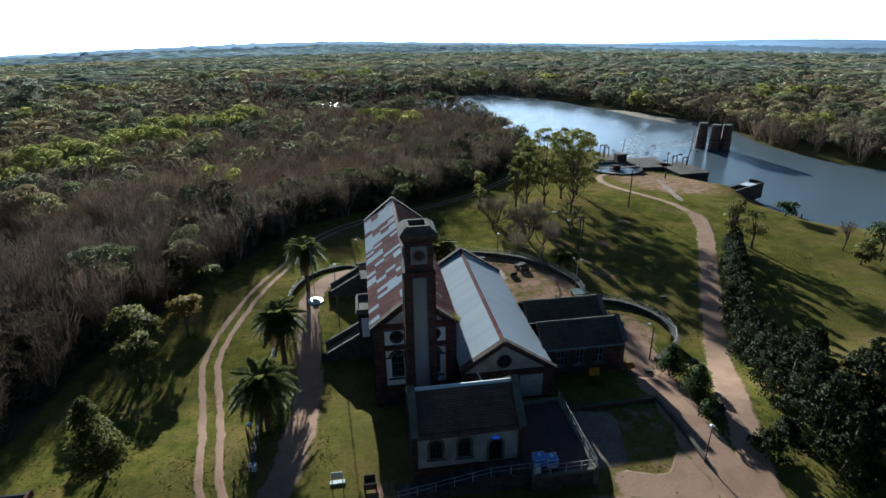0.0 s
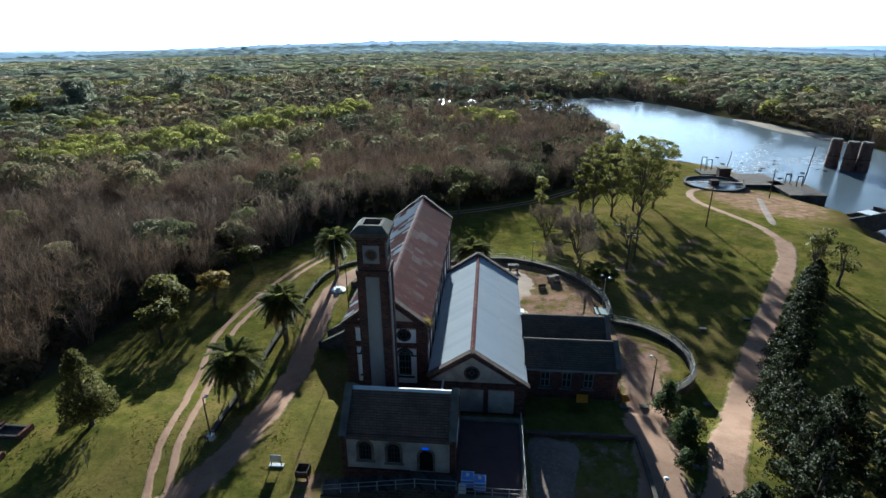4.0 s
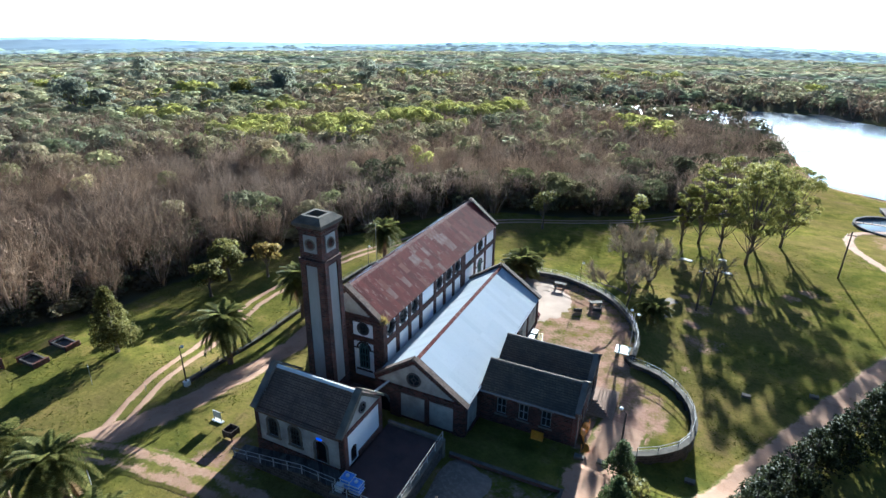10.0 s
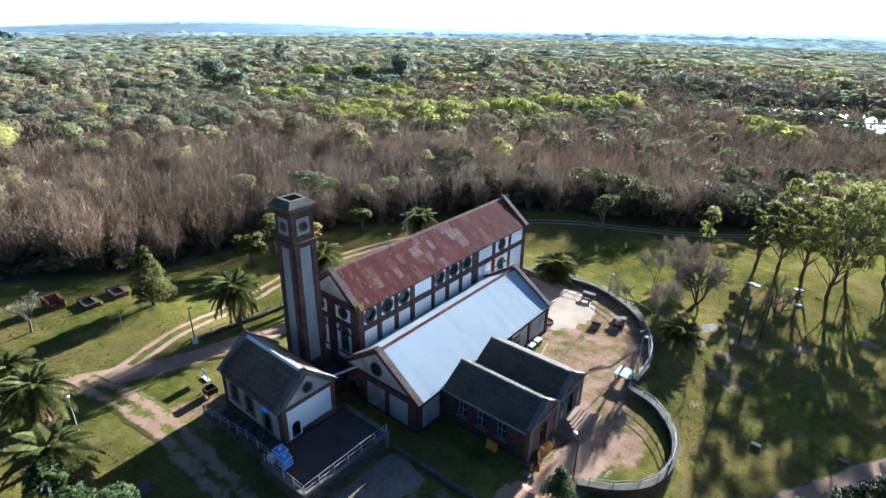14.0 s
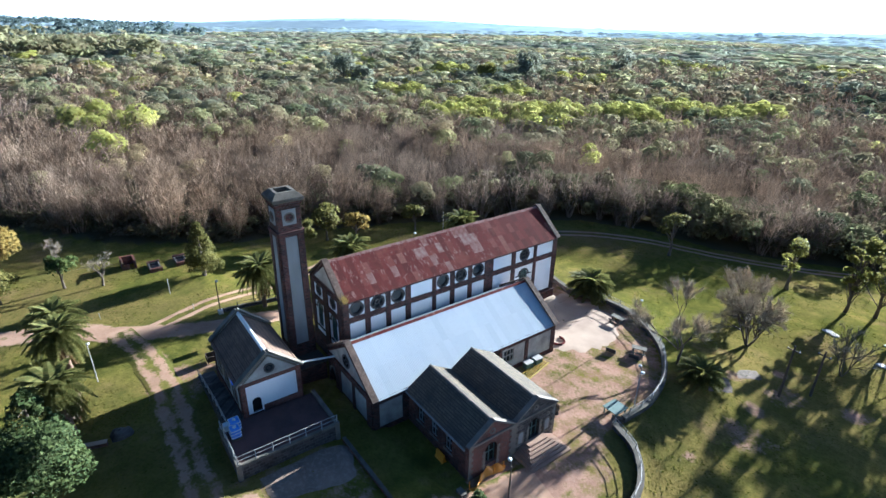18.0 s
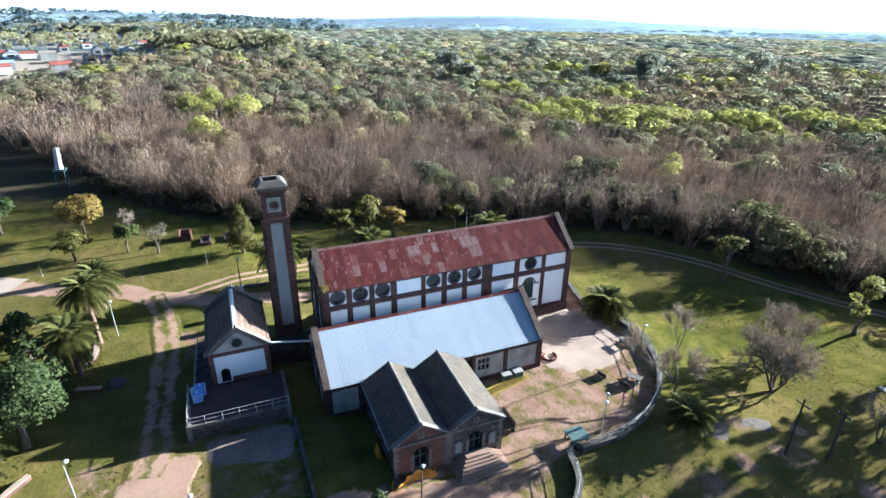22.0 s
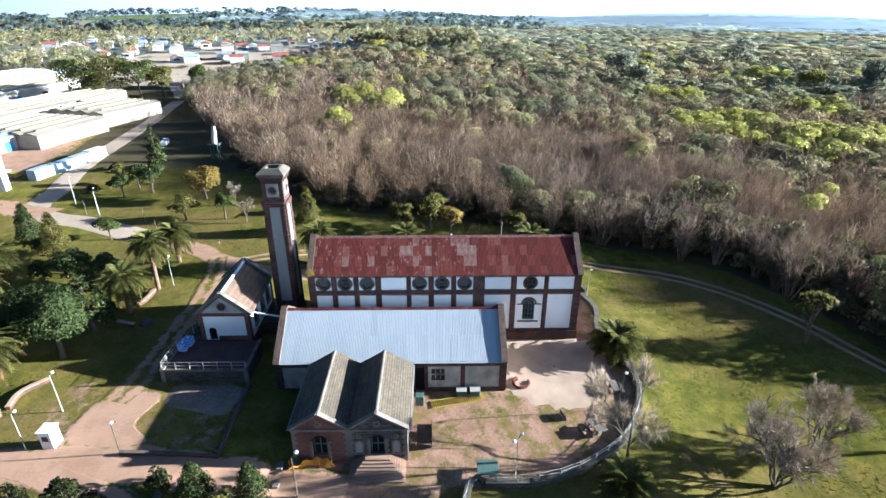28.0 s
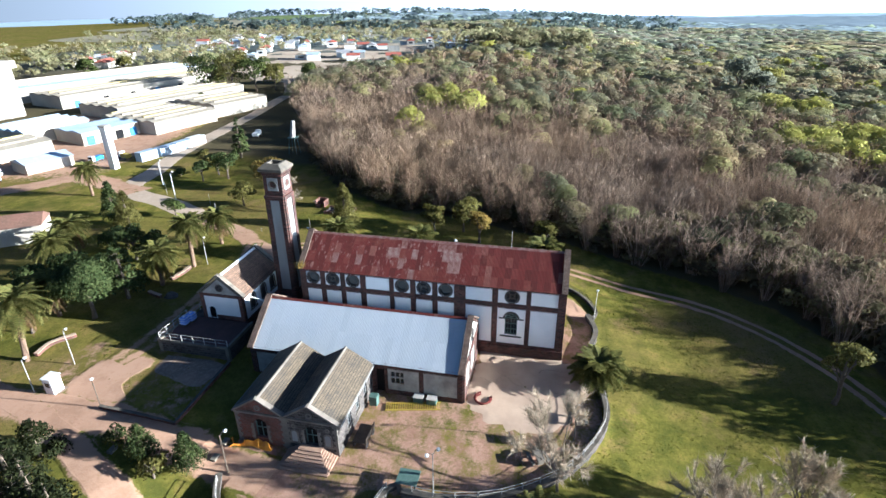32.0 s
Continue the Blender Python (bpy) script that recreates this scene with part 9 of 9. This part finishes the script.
for x0, y0, x1, y1, n, sp in ((98, 190, 117, 202, 150, 2.6), (117, 202, 137, 204, 90, 2.4), (104, 200, 122, 222, 80, 1.6), (112, 214, 131, 240, 60, 1.0), (122, 208, 146, 214, 60, 1.4), (100, 186, 112, 190, 60, 2.0)):
    for k in range(n):
        f = gf.uniform()
        wob = 2.2 * noise.noise((f * 4, x0, 1.0))
        x, y = x0 + (x1 - x0) * f + wob + gf.normal() * sp, y0 + (y1 - y0) * f - wob + gf.normal() * sp
        a = math.atan2(y1 - y0, x1 - x0) + gf.normal() * 0.5
        L, w = gf.uniform(0.3, 1.6), gf.uniform(0.06, 0.22)
        c, q = math.cos(a), math.sin(a)
        b0 = len(fl_)
        for u, v in ((-1, 0), (-0.4, 0.8), (0.3, 1), (1, 0.1), (0.4, -0.9), (-0.3, -0.7)):
            fl_.append((x + c * u * L - q * v * w, y + q * u * L + c * v * w, WATER_Z + 0.03 + 0.012 * (k % 4)))
        ff_.append(tuple(range(b0, b0 + 6)))
tagged(pydata("rapids_foam", fl_, ff_, M["foam"]), "broken white water over the rapids", "rapids", kind="stuff")

# ---- works yard, road and town beyond the park ----
M["pale_wall"] = two_scale("cream_wall", (0.42, 0.38, 0.31), (0.33, 0.30, 0.25), (0.37, 0.34, 0.29), 0.2, 1.5, 0.85, 0.1, 0.02)
M["pale_roof"] = two_scale("cream_sheet_roof", (0.31, 0.275, 0.215), (0.24, 0.21, 0.16), (0.27, 0.24, 0.19), 0.1, 0.8, 0.8, 0.1, 0.03)
M["ochre"] = two_scale("faded_ochre_sheet", (0.38, 0.31, 0.13), (0.30, 0.25, 0.12), (0.42, 0.36, 0.20), 0.2, 2.0, 0.8, 0.1, 0.02)
M["blue_roof"] = two_scale("pale_blue_sheet", (0.36, 0.43, 0.52), (0.28, 0.35, 0.44), (0.40, 0.46, 0.53), 0.1, 1.0, 0.6, 0.1, 0.03)
M["blue_paint"] = two_scale("blue_paint", (0.05, 0.22, 0.52), (0.04, 0.16, 0.40), (0.10, 0.30, 0.60), 0.3, 2.0, 0.5, 0.1, 0.02)
M["asphalt"] = two_scale("worn_road", (0.44, 0.345, 0.255), (0.34, 0.27, 0.20), (0.48, 0.39, 0.30), 0.1, 1.5, 0.9, 0.2, 0.02)
M["roof_tile_red"] = two_scale("red_house_roof", (0.32, 0.10, 0.07), (0.22, 0.08, 0.06), (0.40, 0.16, 0.11), 0.3, 2.0, 0.8, 0.1, 0.02)
M["roof_brown"] = two_scale("brown_house_roof", (0.16, 0.09, 0.065), (0.11, 0.07, 0.05), (0.2, 0.12, 0.09), 0.3, 2.0, 0.8, 0.1, 0.02)
M["roof_grey"] = two_scale("grey_house_roof", (0.30, 0.30, 0.31), (0.20, 0.20, 0.21), (0.40, 0.40, 0.40), 0.3, 2.0, 0.8, 0.1, 0.02)


def shed(name, corner, along, depth, length, h, label, rows=1, roof="pale_roof", rise=0.6, doors=0, wall="pale_wall", vents=True):
    """A long shed from one corner, along a heading in degrees, with a low ridged roof in rows."""
    x, y = corner
    t = thing(name, (x, y, ground_z(x, y)), label, "industrial building")
    t.rotation_euler = (0, 0, radians(along))
    part("wall", boxes((0, length, 0, depth, -1.5, h)), M[wall], t)
    step = depth / rows
    for i in range(rows):
        bm = bmesh.new()
        prism(bm, [(i * step - (0.3 if i == 0 else 0), h), ((i + 1) * step + (0.3 if i == rows - 1 else 0), h), ((i + 0.5) * step, h + rise)], -0.3, length + 0.3, "x")
        part("roof", bm, M[roof], t)
        if vents:
            part("roof_monitor", boxes((2, length - 2, (i + 0.5) * step - 0.5, (i + 0.5) * step + 0.5, h + rise - 0.2, h + rise + 0.35)), M["ochre"] if i % 3 == 1 else M["pale_roof"], t)
    for k in range(doors):
        u = length * (k + 0.5) / doors
        part("door", boxes((u - 1.2, u + 1.2, -0.06, 0.02, 0.0, min(2.6, h - 0.6))), M["blue_paint"] if k % 3 == 0 else M["dark"], t)
    n = 0 if name == "works_shed" else max(2, int(length / 5))
    for k in range(n):
        u = length * (k + 0.5) / n
        part("window", boxes((u - 0.9, u + 0.9, depth - 0.02, depth + 0.05, h * 0.5, h * 0.78)), M["glass"], t)
    return t


shed("works_shed", (-82.5, -45.6), 166, 26, 24.5, 4.0, "long cream flat-roofed works shed in many bays", 5)
shed("works_shed", (-111.5, -43.6), 159, 24, 23.5, 4.4, "cream works shed with a flat roof", 4)
shed("works_shed", (-101, -75), 166, 22, 60, 4.2, "long cream works shed behind the road", 4)
shed("works_shed", (-114, -112), 166, 20, 74, 5.0, "long white works shed with a blue strip", 3, doors=6)
shed("works_shed", (-120, -140), 162, 26, 90, 6.0, "long white works hall", 3, roof="blue_roof")
shed("works_hall", (-66.6, -57.6), 164, 14, 18, 3.8, "white works hall with pale blue roof and blue doors", 2, roof="blue_roof", doors=4, vents=False)
shed("works_hall", (-63.0, -74.0), 168, 17, 20, 3.8, "white works hall with arched roofs", 4, roof="blue_roof", rise=1.0, vents=False)
shed("works_shed", (-45.0, -66.0), 165, 14, 16, 3.4, "cream low shed with yellow machines", 2)
shed("white_shed", (-39.0, -48.0), 160, 8, 11, 2.6, "low white vaulted shed", 1, roof="blue_roof", rise=1.0, vents=False)
shed("cream_house", (-7.1, -10.4), -56.5, -7, 18, 3.0, "long cream house with brown tiled roof", 1, roof="roof_brown", rise=1.6, vents=False)
t = thing("white_silo", (-100, -118, 0), "tall white silo block of the works", "silo")
for k in range(3):
    bm = bmesh.new()
    tube(bm, [(k * 3.5, -k * 1.0, -1), (k * 3.5, -k * 1.0, 18.5)], 2.6, 16)
    part("silo_drum", bm, M["pale_wall"], t)
part("silo_head", boxes((-3, 10, -5, 3, 18.5, 21)), M["pale_wall"], t)
t = thing("white_chimney", (-48.7, -31.6, ground_z(-48.7, -31.6)), "tall square white tower beside the works road", "tower")
part("tower_shaft", boxes((-0.85, 0.85, -0.85, 0.85, -0.5, 10.6), bevel=0.05), M["lamp_white"], t)
part("tower_cap", boxes((-1.0, 1.0, -1.0, 1.0, 10.6, 11.0)), M["pale_wall"], t)
for i, (x, y) in enumerate(((-58, -29.5), (-63.5, -27.8), (-69, -26.8), (-75, -26.4))):
    t = thing("container", (x, y, ground_z(x, y)), "pale grey-blue shipping container", "container", "containers by the road")
    part("container_body", boxes((-2.6, 2.6, -1.2, 1.2, 0.0, 2.4), bevel=0.03), M["blue_roof"] if i < 3 else M["lamp_white"], t)
    bm = bmesh.new()
    for k in range(12):
        box(bm, -2.5 + k * 0.42, -2.3 + k * 0.42, 1.2, 1.25, 0.15, 2.25)
    part("rib", bm, M["blue_roof"], t)
    t.rotation_euler = (0, 0, radians(168))
for i, (x, y, m) in enumerate(((-53, -41, "blue_paint"), (-34, -52, "orange"), (-36, -55, "green_metal"), (-88, -14, "lamp_white"), (-57.5, -36, "yellow"), (-31, -50, "rust"))):
    t = thing("parked_truck", (x, y, ground_z(x, y)), "small parked work vehicle by the sheds", "truck")
    part("body", boxes((-1.9, 0.8, -0.85, 0.85, 0.5, 1.5), bevel=0.08), M[m], t)
    part("cab", boxes((0.85, 1.9, -0.8, 0.8, 0.5, 1.9), bevel=0.15), M["lamp_white"], t)
    part("windscreen", boxes((1.86, 1.92, -0.65, 0.65, 1.2, 1.7)), M["glass"], t)
    for sx in (-1.2, 1.2):
        for sy in (-0.85, 0.7):
            bm = bmesh.new()
            tube(bm, [(sx, sy, 0.35), (sx, sy + 0.16, 0.35)], 0.35, 12)
            part("wheel", bm, M["iron"], t)
    t.rotation_euler = (0, 0, i * 1.1)
strip("works_road", smooth_line([(-24, 9), (-29, -2), (-33.5, -14), (-39, -18.5), (-50, -20.5), (-62, -24), (-78, -27), (-103, -30.5), (-142, -37), (-170, -44), (-200, -60), (-233, -78), (-330, -118)], 1.5), 2.6, 0.06, M["asphalt"], 0.15, "pale worn works road")
strip("dirt_road_fork", smooth_line([(-34, -13), (-38, -24), (-40, -34), (-33, -40), (-26, -47), (-16, -60)], 1.2), 3.4, 0.075, M["dirt"], 0.3, "wide pale dirt fork of the road")
strip("dirt_road_park", smooth_line([(-13.5, 27.5), (-18, 22), (-23, 10), (-28, 0), (-33, -12)], 0.8), 2.0, 0.05, M["dirt"], 0.25, "pale dirt road through the park")
blob("pavement_works", [(-40, -30), (-60, -34), (-90, -38), (-130, -50), (-110, -100), (-70, -90), (-44, -70), (-30, -60)], M["dirt"], 0.04, "bare pale ground of the works yard")
blob("dry_field", FIELD, M["sand"], 0.05, "dry pale field before the town")
M["field_green"] = two_scale("green_field", (0.12, 0.17, 0.05), (0.09, 0.12, 0.04), (0.18, 0.20, 0.08), 0.01, 0.2, 0.95, 0.1, 0.1)
blob("green_field", [(-500, -260), (-700, -200), (-900, -340), (-800, -520), (-560, -420)], M["field_green"], 0.1, "pale green farm field", "field")
blob("green_field", [(-700, 1100), (-500, 1180), (-420, 1100), (-560, 1020)], M["field_green"], 0.2, "pale green farm field", "field")
t = thing("old_water_tower", (-71.6, 6.8, ground_z(-71.6, 6.8)), "old rusty chute tower on a steel frame", "tower")
for sx in (-1.0, 1.0):
    for sy in (-1.0, 1.0):
        bm = bmesh.new()
        tube(bm, [(sx * 1.2, sy * 1.2, -0.3), (sx * 0.8, sy * 0.8, 4.4)], 0.12, 6)
        part("leg", bm, M["green_metal"], t)
part("deck", boxes((-1.2, 1.2, -1.2, 1.2, 4.4, 4.6)), M["green_metal"], t)
bm = bmesh.new()
tube(bm, [(0.2, 0, 4.6), (-0.6, 0.2, 9.0)], [0.75, 0.55], 10)
part("chute", bm, M["rail"], t)
gt = random.Random(12)
for i in range(95):
    x = gt.uniform(-480, -290)
    y = gt.uniform(-250, 10) + (x + 380) * 0.2
    if gt.random() < 0.25:
        x -= 90
    s = gt.uniform(0.8, 1.3)
    t = thing("town_house", (x, y, ground_z(x, y)), "small pale town house with a low roof", "house", "town houses")
    w, d, h = 4.2 * s, 3.4 * s, gt.uniform(2.8, 4.2)
    part("wall", boxes((-w, w, -d, d, -2, h)), M[gt.choice(("pale_wall", "lamp_white", "lamp_white", "plaster_grey"))], t)
    bm = bmesh.new()
    prism(bm, [(-d - 0.3, h), (d + 0.3, h), (0, h + 1.4 * s)], -w - 0.3, w + 0.3, "x")
    part("roof", bm, M[gt.choice(("roof_tile_red", "roof_grey", "pale_roof", "blue_roof"))], t)
    part("window", boxes((w - 0.02, w + 0.05, -d * 0.5, d * 0.5, h * 0.4, h * 0.75)), M["glass"], t)
    t.rotation_euler = (0, 0, gt.choice((0.3, 1.87)))
for i in range(14):
    x, y = -230 - gt.uniform(0, 60), -190 - gt.uniform(0, 60)
    t = thing("works_house", (x, y, ground_z(x, y)), "low pale house beyond the works", "house", "town houses")
    part("wall", boxes((-7, 7, -4, 4, -2, 3.4)), M["pale_wall"], t)
    bm = bmesh.new()
    prism(bm, [(-4.3, 3.4), (4.3, 3.4), (0, 5.0)], -7.3, 7.3, "x")
    part("roof", bm, M[gt.choice(("roof_tile_red", "roof_grey", "pale_roof"))], t)
    t.rotation_euler = (0, 0, 0.3)
# far fields and tree belts beyond the town
M["field_tan"] = two_scale("stubble_field", (0.26, 0.23, 0.15), (0.20, 0.19, 0.13), (0.30, 0.27, 0.18), 0.008, 0.1, 0.95, 0.1, 0.1)
M["field_grey"] = two_scale("distant_pasture", (0.15, 0.19, 0.15), (0.19, 0.22, 0.17), (0.13, 0.16, 0.13), 0.008, 0.1, 0.95, 0.1, 0.1)
gq2 = random.Random(21)
for i in range(34):
    a, r = radians(gq2.uniform(-128, -82)), gq2.uniform(620, 1750)
    cx, cy, w, d = r * math.sin(a), 50 + r * math.cos(a), gq2.uniform(60, 160), gq2.uniform(40, 110)
    if bool(inside(np.array([cx]), np.array([cy]), WOOD + [(-4700, 345), (-4700, -400), (-300, -300)])[0]) and not bool(inside(np.array([cx]), np.array([cy]), INDUSTRY)[0]):
        continue
    blob("farm_field", [(cx - w, cy - d), (cx + w, cy - d * 0.7), (cx + w * 0.9, cy + d), (cx - w * 1.1, cy + d * 0.8)], M[("field_tan", "field_grey", "field_green")[i % 3]], 0.5 + 0.02 * i, "distant farm field beyond the town", "field", "", 0.3, i)
bx_, by_ = [], []
for i in range(60):
    a, r = radians(gq2.uniform(-130, -80)), gq2.uniform(560, 1800)
    cx, cy, h = r * math.sin(a), 50 + r * math.cos(a), gq2.uniform(0, math.pi)
    n = gq2.randint(8, 26)
    bx_ += [cx + math.cos(h) * (k - n / 2) * 9 + gq2.gauss(0, 4) for k in range(n)]
    by_ += [cy + math.sin(h) * (k - n / 2) * 9 + gq2.gauss(0, 4) for k in range(n)]
bz_ = height(np.array(bx_), np.array(by_))
bp = [clumps(gv, crown_lobes(gv, 1.0, 0.42, 0.15, 4), 26, 0.22, 0.5, 0.75) for _ in range(5)]
bv, bt = [], []
for i in range(len(bx_)):
    hh = gq2.uniform(9, 17)
    bv.append(bp[i % 5] * (hh * 1.2, hh * 1.2, hh) + (bx_[i], by_[i], bz_[i]))
    k = gq2.uniform(0.16, 0.3)
    bt.append(np.broadcast_to((k, k * 1.08, k), bv[-1].shape))
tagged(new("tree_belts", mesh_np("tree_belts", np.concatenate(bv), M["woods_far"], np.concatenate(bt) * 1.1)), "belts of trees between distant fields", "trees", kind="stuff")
# the far land towards the horizon, its pale blue haze given as emission
nA, rr = 240, list(range(1750, 4390, 120))
vs = [(r * math.sin(a * math.tau / nA), 50 + r * math.cos(a * math.tau / nA)) for r in rr for a in range(nA)]
zz = height(np.array([v[0] for v in vs]), np.array([v[1] for v in vs]))
fl = pydata("backdrop_far_land", [(v[0], v[1], zz[i] - 2 + 14 * float(smoothstep(1750, 2050, math.hypot(v[0], v[1] - 50)))) for i, v in enumerate(vs)], [(k * nA + i, k * nA + (i + 1) % nA, (k + 1) * nA + (i + 1) % nA, (k + 1) * nA + i) for k in range(len(rr) - 1) for i in range(nA)], haze_glow_mat("far_land_haze_glow", (0.20, 0.25, 0.26), (0.55, 0.60, 0.63), 0.13, 0.68))
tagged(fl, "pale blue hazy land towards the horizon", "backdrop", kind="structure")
